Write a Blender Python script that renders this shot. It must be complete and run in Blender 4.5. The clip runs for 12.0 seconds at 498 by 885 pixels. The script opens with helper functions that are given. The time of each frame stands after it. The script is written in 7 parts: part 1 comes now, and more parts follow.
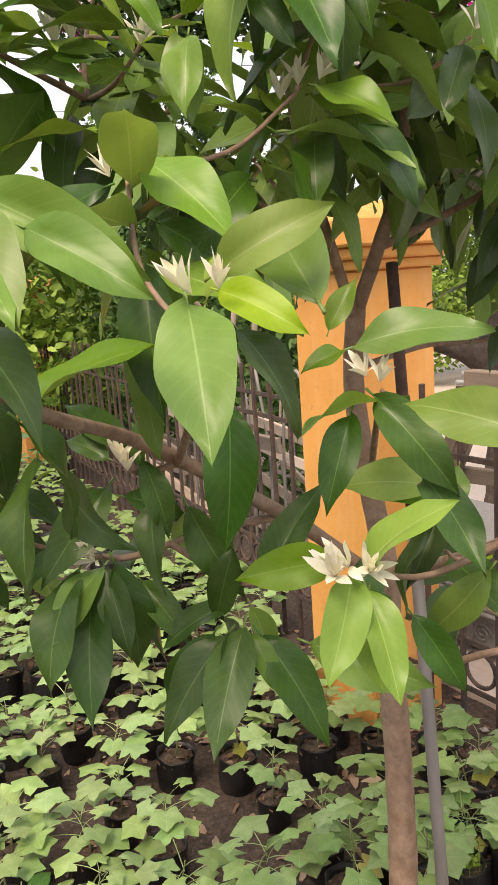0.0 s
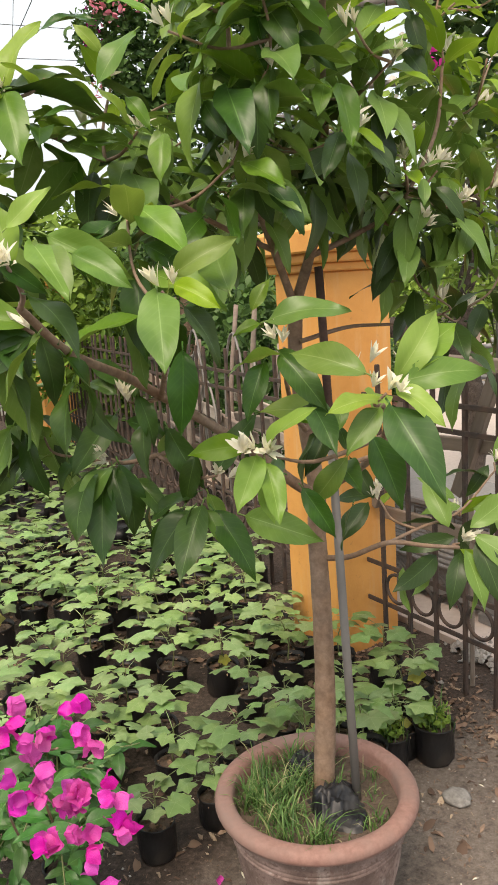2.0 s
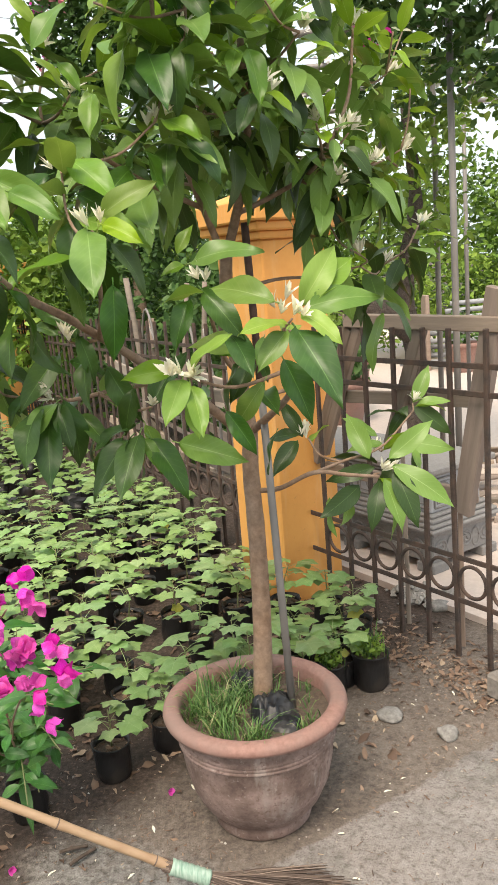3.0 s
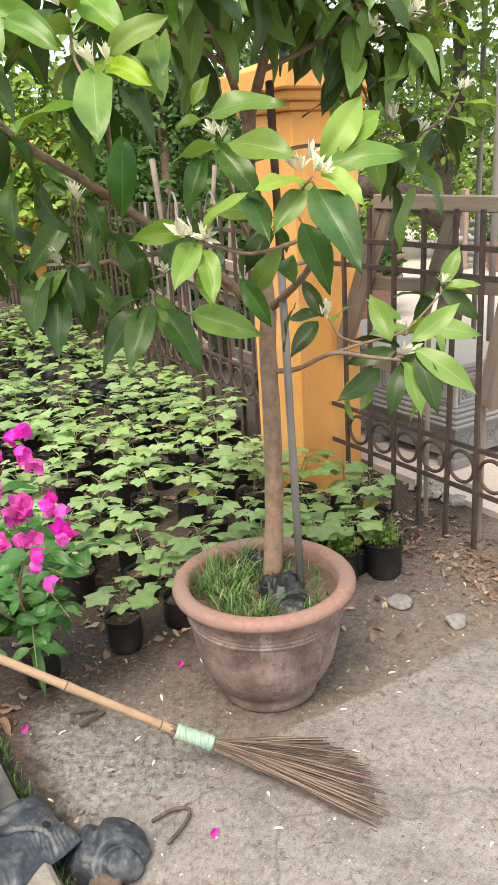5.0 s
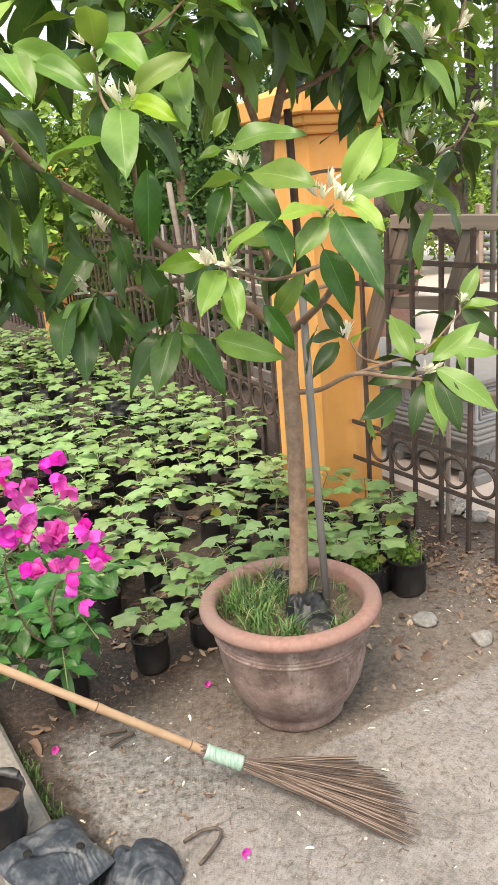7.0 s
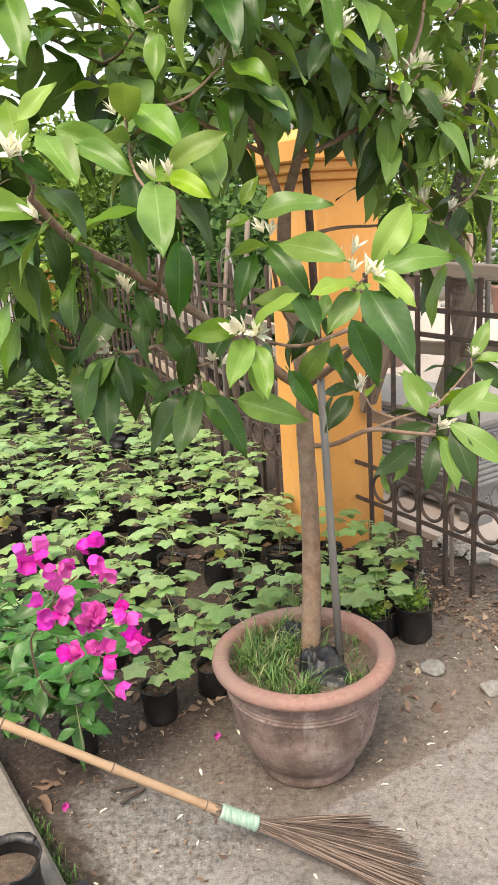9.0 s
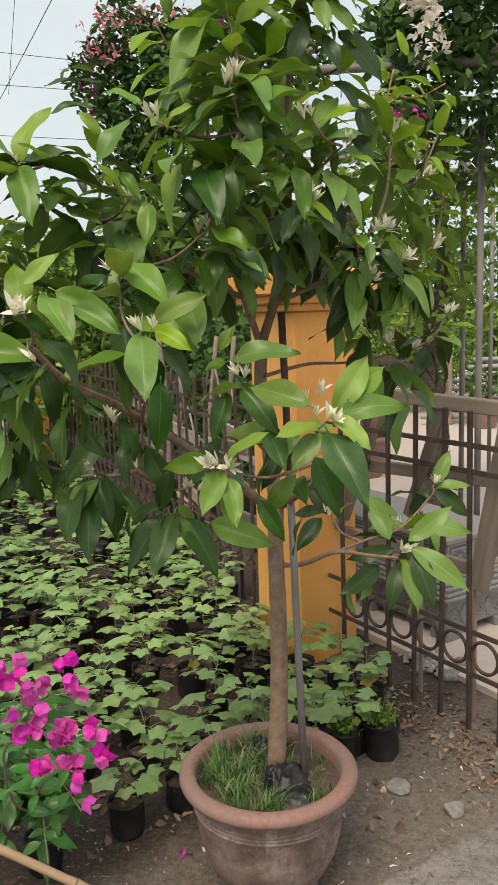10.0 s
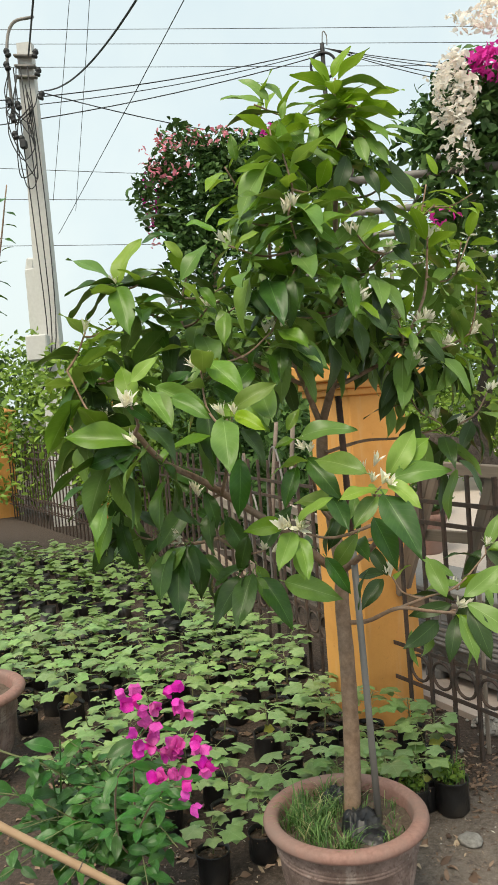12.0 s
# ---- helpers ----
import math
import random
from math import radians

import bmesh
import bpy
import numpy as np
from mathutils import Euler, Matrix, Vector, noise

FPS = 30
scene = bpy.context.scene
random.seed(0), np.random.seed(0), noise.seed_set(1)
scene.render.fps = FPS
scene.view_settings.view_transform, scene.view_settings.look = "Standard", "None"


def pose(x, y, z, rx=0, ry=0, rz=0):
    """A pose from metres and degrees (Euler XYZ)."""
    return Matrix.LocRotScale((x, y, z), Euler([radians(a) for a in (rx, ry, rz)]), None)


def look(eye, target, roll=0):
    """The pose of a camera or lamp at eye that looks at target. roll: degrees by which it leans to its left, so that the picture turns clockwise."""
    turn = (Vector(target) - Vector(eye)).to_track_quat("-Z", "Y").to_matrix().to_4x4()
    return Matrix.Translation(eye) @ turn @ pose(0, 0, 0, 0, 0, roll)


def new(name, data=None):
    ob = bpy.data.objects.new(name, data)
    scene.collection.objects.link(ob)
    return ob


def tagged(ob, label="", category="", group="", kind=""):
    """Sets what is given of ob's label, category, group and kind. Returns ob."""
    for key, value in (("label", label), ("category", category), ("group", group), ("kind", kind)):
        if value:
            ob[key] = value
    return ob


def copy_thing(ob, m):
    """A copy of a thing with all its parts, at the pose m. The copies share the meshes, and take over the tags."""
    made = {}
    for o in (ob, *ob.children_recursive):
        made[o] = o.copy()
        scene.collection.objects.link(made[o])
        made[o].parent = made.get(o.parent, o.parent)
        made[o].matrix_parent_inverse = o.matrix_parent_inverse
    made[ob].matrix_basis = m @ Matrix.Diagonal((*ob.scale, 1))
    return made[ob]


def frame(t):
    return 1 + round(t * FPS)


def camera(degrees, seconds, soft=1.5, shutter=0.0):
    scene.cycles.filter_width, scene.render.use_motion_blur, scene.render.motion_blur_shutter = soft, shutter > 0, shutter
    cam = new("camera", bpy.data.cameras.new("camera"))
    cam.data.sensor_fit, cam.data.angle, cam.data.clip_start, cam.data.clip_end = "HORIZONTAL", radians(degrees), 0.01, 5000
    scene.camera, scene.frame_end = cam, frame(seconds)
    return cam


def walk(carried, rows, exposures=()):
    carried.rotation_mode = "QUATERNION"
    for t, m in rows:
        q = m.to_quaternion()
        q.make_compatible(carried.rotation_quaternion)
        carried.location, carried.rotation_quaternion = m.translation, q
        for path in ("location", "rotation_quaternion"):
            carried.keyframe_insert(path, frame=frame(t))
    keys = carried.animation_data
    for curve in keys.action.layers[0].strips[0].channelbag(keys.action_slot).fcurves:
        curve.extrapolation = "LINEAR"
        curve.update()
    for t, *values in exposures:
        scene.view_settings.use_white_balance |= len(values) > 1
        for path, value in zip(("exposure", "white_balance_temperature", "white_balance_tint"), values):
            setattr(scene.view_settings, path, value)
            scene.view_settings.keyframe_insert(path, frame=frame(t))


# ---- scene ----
# ---- camera and walk ----
cam = camera(34.6, 12.0, soft=1.6)
PATH = [
    (0, (0.025, 0.000, 1.728), (-0.004, 1.962, 1.341), -4.0),
    (0.5, (0.083, -0.184, 1.666), (0.200, 1.776, 1.285), -4.1),
    (1, (0.180, -0.395, 1.655), (0.271, 1.546, 1.184), -3.9),
    (1.5, (0.209, -0.527, 1.685), (0.167, 1.431, 1.277), -4.0),
    (2, (0.160, -0.643, 1.718), (0.089, 1.317, 1.329), -3.6),
    (2.5, (0.160, -0.799, 1.687), (0.157, 1.160, 1.285), -3.2),
    (3, (0.238, -0.874, 1.607), (0.254, 1.083, 1.193), -4.6),
    (5, (0.269, -0.831, 1.529), (0.2, 1.06, 0.881), -3.4),
    (5.5, (0.275, -0.846, 1.534), (0.214, 1.042, 0.879), -4.1),
    (6, (0.259, -0.835, 1.534), (0.203, 1.053, 0.878), -4.1),
    (6.5, (0.259, -0.841, 1.547), (0.166, 1.049, 0.899), -4.6),
    (7, (0.252, -0.855, 1.551), (0.142, 1.048, 0.946), -4.7),
    (9, (0.169, -0.829, 1.661), (0.1, 1.088, 1.095), -3.9),
    (9.5, (0.146, -0.872, 1.72), (0.163, 1.053, 1.179), -1.4),
    (10, (0.21, -0.969, 1.759), (0.188, 1.005, 1.434), -1.9),
    (10.5, (0.275, -1.101, 1.779), (0.17, 0.89, 1.618), -2.1),
    (11, (0.305, -1.193, 1.77), (0.109, 0.795, 1.675), -3.1),
    (11.5, (0.244, -1.238, 1.766), (0.051, 0.752, 1.702), -3.6),
    (12, (0.189, -1.305, 1.755), (0.034, 0.687, 1.654), -4.4),
]
EXPOSURES = [
    (0, 0.6, 7150, 21), (0.5, 0.97, 7100, 21), (1, 0.95, 6950, 19), (1.5, 0.62, 7000, 18), (2, 0.38, 6900, 15), (2.5, 0.55, 6800, 13), (3, 0.65, 6700, 12),
    (5, 0.85, 6600, 12), (7, 0.88, 6600, 12), (9, 0.80, 6650, 13), (9.6, 0.66, 6600, 12), (10.0, 0.0, 6750, 10), (10.5, -0.1, 6700, 8),
    (11, -0.44, 6400, 3), (11.5, -0.5, 6350, 2), (12, 0.15, 6600, 5),
]
walk(cam, [(t, look(eye, target, roll)) for t, eye, target, roll in PATH], EXPOSURES)

# ---- sky and sun: bright overcast, light from behind the camera ----
SUN_FROM = Vector((-0.22, -0.60, 1.0)).normalized()
world = bpy.data.worlds.new("sky")
scene.world = world
world.use_nodes = True
_wn = world.node_tree.nodes
_sky = _wn.new("ShaderNodeTexSky")
_sky.sky_type = "NISHITA"
_sky.sun_disc = False
_sky.sun_elevation = math.asin(SUN_FROM.z)
_sky.sun_rotation = math.atan2(SUN_FROM.x, SUN_FROM.y)
_sky.air_density, _sky.dust_density, _sky.ozone_density = 1.0, 6.0, 1.0
_wn["Background"].inputs["Strength"].default_value = 0.13
# an even veil of bright cloud over the clear sky
_veil = _wn.new("ShaderNodeMix")
_veil.data_type = "RGBA"
_veil.inputs[0].default_value = 0.82
_veil.inputs[7].default_value = (5.7, 6.4, 6.7, 1)
_cl = _wn.new("ShaderNodeTexNoise")
_cl.inputs["Scale"].default_value, _cl.inputs["Detail"].default_value, _cl.inputs["Roughness"].default_value = 2.6, 5.0, 0.6
world.node_tree.links.new(_wn.new("ShaderNodeTexCoord").outputs["Generated"], _cl.inputs["Vector"])
_cr = _wn.new("ShaderNodeValToRGB")
_cr.color_ramp.elements[0].position, _cr.color_ramp.elements[0].color = 0.35, (0.76, 0.88, 0.95, 1)
_cr.color_ramp.elements[1].position, _cr.color_ramp.elements[1].color = 0.65, (0.90, 0.985, 1.0, 1)
_gain = _wn.new("ShaderNodeMix")
_gain.data_type, _gain.blend_type = "RGBA", "MULTIPLY"
_gain.inputs[0].default_value = 1.0
_gain.inputs[7].default_value = (7.7, 7.7, 7.7, 1)
world.node_tree.links.new(_cl.outputs["Fac"], _cr.inputs["Fac"])
world.node_tree.links.new(_cr.outputs["Color"], _gain.inputs[6])
world.node_tree.links.new(_gain.outputs[2], _veil.inputs[7])
world.node_tree.links.new(_sky.outputs["Color"], _veil.inputs[6])
world.node_tree.links.new(_veil.outputs[2], _wn["Background"].inputs["Color"])
_sun = bpy.data.lights.new("sun", "SUN")
_sun.energy, _sun.angle, _sun.color = 2.9, radians(30), (1.0, 0.885, 0.725)
sun_ob = new("sun", _sun)
sun_ob.matrix_world = look(SUN_FROM * 30, (0, 0, 0))

# ---- materials ----
class Mat:
    """A small builder of node materials."""

    def __init__(self, name, rough=0.7, metal=0.0):
        self.m = bpy.data.materials.new(name)
        self.m.use_nodes = True
        self.nt = self.m.node_tree
        self.b = self.nt.nodes["Principled BSDF"]
        self.b.inputs["Roughness"].default_value = rough
        self.b.inputs["Metallic"].default_value = metal
        self.co = None

    def node(self, kind, operation="", data_type="", blend_type=""):
        n = self.nt.nodes.new(kind)
        if operation:
            n.operation = operation
        if data_type:
            n.data_type = data_type
        if blend_type:
            n.blend_type = blend_type
        return n

    def link(self, a, b):
        self.nt.links.new(a, b)

    def coords(self):
        if self.co is None:
            self.co = self.node("ShaderNodeTexCoord").outputs["Object"]
        return self.co

    def world_pos(self):
        return self.node("ShaderNodeNewGeometry").outputs["Position"]

    def noise(self, scale, detail=4.0, rough=0.6, co=None, stretch=None):
        n = self.node("ShaderNodeTexNoise")
        n.inputs["Scale"].default_value, n.inputs["Detail"].default_value, n.inputs["Roughness"].default_value = scale, detail, rough
        co = co or self.coords()
        if stretch:
            mp = self.node("ShaderNodeMapping")
            mp.inputs["Scale"].default_value = stretch
            self.link(co, mp.inputs["Vector"])
            co = mp.outputs["Vector"]
        self.link(co, n.inputs["Vector"])
        return n.outputs["Fac"]

    def ramp(self, fac, stops):
        r = self.node("ShaderNodeValToRGB")
        els = r.color_ramp.elements
        while len(els) < len(stops):
            els.new(0.5)
        for el, (p, c) in zip(els, stops):
            el.position = p
            el.color = (*c, 1) if len(c) == 3 else c
        self.link(fac, r.inputs["Fac"])
        return r.outputs["Color"]

    def mix(self, fac, a, b, mode="MIX"):
        n = self.node("ShaderNodeMix", data_type="RGBA", blend_type=mode)
        for sock, v in ((n.inputs[0], fac), (n.inputs[6], a), (n.inputs[7], b)):
            if isinstance(v, (int, float)):
                sock.default_value = v
            elif isinstance(v, tuple):
                sock.default_value = (*v, 1)
            else:
                self.link(v, sock)
        return n.outputs[2]

    def vary(self, col, hue=0.01, sat=0.1, val=0.25):
        """Shift the colour by the object's own random number."""
        rnd = self.node("ShaderNodeObjectInfo").outputs["Random"]
        hs = self.node("ShaderNodeHueSaturation")
        for i, (key, mid, amp) in enumerate((("Hue", 0.5, hue), ("Saturation", 1.0, sat), ("Value", 1.0, val))):
            mul = self.node("ShaderNodeMath", operation="MULTIPLY")
            mul.inputs[1].default_value = (1.0, 7.31, 13.7)[i]
            self.link(rnd, mul.inputs[0])
            fr = self.node("ShaderNodeMath", operation="FRACT")
            self.link(mul.outputs[0], fr.inputs[0])
            rg = self.node("ShaderNodeMapRange")
            rg.inputs["To Min"].default_value, rg.inputs["To Max"].default_value = mid - amp, mid + amp
            self.link(fr.outputs[0], rg.inputs["Value"])
            self.link(rg.outputs[0], hs.inputs[key])
        self.link(col, hs.inputs["Color"])
        return hs.outputs["Color"]

    def color(self, col):
        if isinstance(col, tuple):
            self.b.inputs["Base Color"].default_value = (*col, 1)
        else:
            self.link(col, self.b.inputs["Base Color"])
        return self

    def rough(self, fac, lo, hi):
        rg = self.node("ShaderNodeMapRange")
        rg.inputs["To Min"].default_value, rg.inputs["To Max"].default_value = lo, hi
        self.link(fac, rg.inputs["Value"])
        self.link(rg.outputs[0], self.b.inputs["Roughness"])
        return self

    def bump(self, fac, strength=0.3, dist=0.01):
        n = self.node("ShaderNodeBump")
        n.inputs["Strength"].default_value, n.inputs["Distance"].default_value = strength, dist
        self.link(fac, n.inputs["Height"])
        self.link(n.outputs["Normal"], self.b.inputs["Normal"])
        return self

    def translucent(self, col, amount):
        """Thin-leaf light: part of what falls on one side shows on the other."""
        tr = self.node("ShaderNodeBsdfTranslucent")
        if isinstance(col, tuple):
            tr.inputs["Color"].default_value = (*col, 1)
        else:
            self.link(col, tr.inputs["Color"])
        mx = self.node("ShaderNodeMixShader")
        mx.inputs[0].default_value = amount
        self.link(self.b.outputs[0], mx.inputs[1])
        self.link(tr.outputs[0], mx.inputs[2])
        self.link(mx.outputs[0], self.nt.nodes["Material Output"].inputs["Surface"])
        return self


def leaf_mat(name, dark, light, vein, rough=0.38, hue=0.012, val=0.28, trans=0.22, rib_width=0.02):
    """Leaf skin: u runs along the blade, v across it from -1 to 1; a pale midrib and side veins."""
    k = Mat(name, rough)
    uv = k.node("ShaderNodeUVMap").outputs["UV"]
    sep = k.node("ShaderNodeSeparateXYZ")
    k.link(uv, sep.inputs[0])
    ab = k.node("ShaderNodeMath", operation="ABSOLUTE")
    k.link(sep.outputs["Y"], ab.inputs[0])
    rib = k.ramp(ab.outputs[0], [(0.0, (1, 1, 1)), (rib_width, (1, 1, 1)), (rib_width * 3.5, (0, 0, 0))])
    slope = k.node("ShaderNodeMath", operation="MULTIPLY_ADD")
    k.link(ab.outputs[0], slope.inputs[0])
    slope.inputs[1].default_value = -0.22
    k.link(sep.outputs["X"], slope.inputs[2])
    fq = k.node("ShaderNodeMath", operation="MULTIPLY")
    k.link(slope.outputs[0], fq.inputs[0])
    fq.inputs[1].default_value = 11.0
    fr = k.node("ShaderNodeMath", operation="PINGPONG")
    k.link(fq.outputs[0], fr.inputs[0])
    fr.inputs[1].default_value = 0.5
    side = k.ramp(fr.outputs[0], [(0.0, (1, 1, 1)), (0.14, (0, 0, 0))])
    n = k.noise(3.2, 4.0, 0.55)
    base = k.mix(k.ramp(n, [(0.25, (0, 0, 0)), (0.8, (1, 1, 1))]), dark, light)
    base = k.mix(k.mix(0.10, (0, 0, 0), side), base, vein)
    base = k.mix(k.mix(0.6, (0, 0, 0), rib), base, vein)
    col = k.vary(base, hue, 0.1, val)
    k.color(col)
    h = k.node("ShaderNodeMath", operation="MULTIPLY_ADD")
    k.link(fr.outputs[0], h.inputs[0])
    h.inputs[1].default_value = 0.22
    k.link(n, h.inputs[2])
    k.bump(h.outputs[0], 0.18, 0.002)
    k.b.inputs["Specular IOR Level"].default_value = 0.33
    k.translucent(k.mix(0.5, col, (0.35, 0.5, 0.05), "MIX"), trans)
    return k.m


LEAF_DARK = leaf_mat("leaf_mature", (0.021, 0.062, 0.008), (0.050, 0.114, 0.017), (0.13, 0.25, 0.06), 0.38, trans=0.07, rib_width=0.012)
LEAF_MID = leaf_mat("leaf_mid", (0.092, 0.185, 0.023), (0.154, 0.262, 0.045), (0.27, 0.38, 0.12), 0.38, trans=0.14, rib_width=0.012)
LEAF_YOUNG = leaf_mat("leaf_young", (0.172, 0.302, 0.028), (0.242, 0.372, 0.052), (0.36, 0.47, 0.13), 0.42, trans=0.3, rib_width=0.012)
SEED_LEAF = leaf_mat("seedling_leaf", (0.176, 0.291, 0.093), (0.290, 0.414, 0.164), (0.38, 0.47, 0.23), 0.42, 0.015, 0.24, 0.18, 0.012)
SHRUB_LEAF = leaf_mat("shrub_leaf", (0.026, 0.096, 0.018), (0.066, 0.175, 0.038), (0.15, 0.28, 0.09), 0.38, trans=0.12, rib_width=0.012)

_k = Mat("bark", 0.8)
_n1, _n2 = _k.noise(38, 5, 0.65), _k.noise(6, 3)
_k.color(_k.mix(_k.ramp(_n2, [(0.35, (0, 0, 0)), (0.7, (1, 1, 1))]), _k.ramp(_n1, [(0.3, (0.18, 0.105, 0.062)), (0.7, (0.35, 0.225, 0.145))]), _k.ramp(_n1, [(0.3, (0.17, 0.12, 0.09)), (0.7, (0.33, 0.245, 0.185))])))
_k.bump(_n1, 0.4, 0.004)
BARK = _k.m

_k = Mat("terracotta_rim", 0.75)
_n1, _n2 = _k.noise(60, 4), _k.noise(7, 4)
_k.color(_k.mix(_k.ramp(_n2, [(0.4, (0, 0, 0)), (0.65, (1, 1, 1))]), _k.ramp(_n1, [(0.3, (0.235, 0.125, 0.100)), (0.7, (0.33, 0.185, 0.15))]), (0.235, 0.155, 0.130)))
_k.bump(_n1, 0.25, 0.003)
POT_RIM = _k.m

_k = Mat("terracotta_weathered", 0.85)
_n1, _n2, _n3 = _k.noise(70, 5), _k.noise(9, 5, 0.7), _k.noise(14, 4, 0.7, stretch=(1, 1, 0.18))
_c = _k.ramp(_n2, [(0.34, (0.125, 0.082, 0.068)), (0.5, (0.215, 0.148, 0.125)), (0.64, (0.315, 0.222, 0.195))])
_c = _k.mix(_k.ramp(_n3, [(0.55, (0, 0, 0)), (0.75, (0.7, 0.7, 0.7))]), _c, (0.40, 0.345, 0.31))
_c = _k.mix(_k.ramp(_n1, [(0.54, (0, 0, 0)), (0.66, (0.75, 0.75, 0.75))]), _c, (0.13, 0.08, 0.065))
_c = _k.mix(_k.ramp(_n1, [(0.30, (0.5, 0.5, 0.5)), (0.40, (0, 0, 0))]), _c, (0.45, 0.37, 0.33))
_k.color(_c)
_k.bump(_n1, 0.3, 0.003)
POT_CLAY = _k.m

_k = Mat("orange_paint", 0.75)
_n1, _n2 = _k.noise(90, 4), _k.noise(3.5, 5, 0.7)
_c = _k.mix(_k.ramp(_n2, [(0.4, (0, 0, 0)), (0.7, (1, 1, 1))]), (0.70, 0.335, 0.085), (0.61, 0.275, 0.065))
# faded, chalky patches and rain streaks
_c = _k.mix(_k.ramp(_k.noise(11, 5, 0.7, stretch=(1, 1, 0.12)), [(0.52, (0, 0, 0)), (0.72, (0.6, 0.6, 0.6))]), _c, (0.66, 0.40, 0.19))
_c = _k.mix(_k.ramp(_k.noise(26, 5, 0.75), [(0.62, (0, 0, 0)), (0.72, (0.6, 0.6, 0.6))]), _c, (0.36, 0.17, 0.06))
_k.color(_c)
_k.bump(_n1, 0.3, 0.004)
ORANGE = _k.m

_k = Mat("rusty_iron", 0.8, 0.15)
_n1, _n2 = _k.noise(60, 4), _k.noise(8, 4)
_k.color(_k.mix(_k.ramp(_n2, [(0.4, (0, 0, 0)), (0.65, (1, 1, 1))]), _k.ramp(_n1, [(0.3, (0.030, 0.024, 0.021)), (0.7, (0.070, 0.053, 0.046))]), (0.105, 0.064, 0.046)))
_k.bump(_n1, 0.4, 0.002)
IRON = _k.m

_k = Mat("galvanised_steel", 0.55, 0.25)
_n1, _n2 = _k.noise(30, 4), _k.noise(9, 3, stretch=(1, 1, 0.2))
_k.color(_k.mix(_k.ramp(_n2, [(0.4, (0, 0, 0)), (0.7, (1, 1, 1))]), (0.17, 0.158, 0.148), (0.30, 0.275, 0.25)))
_k.rough(_n1, 0.4, 0.75)
STEEL = _k.m

_k = Mat("black_plastic", 0.45)
_n1, _n2 = _k.noise(25, 4), _k.noise(5, 3)
_k.color(_k.ramp(_n2, [(0.35, (0.007, 0.007, 0.008)), (0.55, (0.018, 0.017, 0.017)), (0.75, (0.065, 0.053, 0.043))]))
_k.rough(_n1, 0.30, 0.6).bump(_k.noise(16, 4, 0.6, stretch=(1.6, 1.6, 0.6)), 0.55, 0.010)
BLACK = _k.m

_k = Mat("garden_soil", 0.95)
_n1, _n2 = _k.noise(45, 6, 0.7), _k.noise(6, 4)
_k.color(_k.mix(_n2, _k.ramp(_n1, [(0.3, (0.05, 0.034, 0.024)), (0.7, (0.15, 0.105, 0.075))]), _k.ramp(_n1, [(0.3, (0.10, 0.068, 0.048)), (0.7, (0.22, 0.165, 0.125))])))
_k.bump(_n1, 0.8, 0.02)
SOIL = _k.m


# ---- mesh helpers ----
def mesh_from(name, verts, faces, mats, smooth=True, uvs=None, idx=None):
    me = bpy.data.meshes.new(name)
    me.from_pydata([tuple(map(float, v)) for v in verts], [], faces)
    for m in mats if isinstance(mats, (list, tuple)) else [mats]:
        me.materials.append(m)
    if smooth:
        me.polygons.foreach_set("use_smooth", [True] * len(me.polygons))
    if idx is not None:
        me.polygons.foreach_set("material_index", idx)
    if uvs is not None:
        lay = me.uv_layers.new(name="UVMap")
        li = np.empty(len(me.loops), dtype=np.int32)
        me.loops.foreach_get("vertex_index", li)
        lay.data.foreach_set("uv", np.asarray(uvs, dtype=np.float32)[li].ravel())
    me.update()
    return me


def part(name, me, parent=None, m=None, label=""):
    """Links a mesh as one object, under a thing or a part."""
    ob = new(name, me)
    if parent is not None:
        ob.parent = parent
    if m is not None:
        ob.matrix_basis = m
    if label:
        tagged(ob, label)
    return ob


def thing(name, label, category, m=None, group="", kind="", me=None):
    ob = new(name, me)
    if m is not None:
        ob.matrix_basis = m
    return tagged(ob, label, category, group, kind)


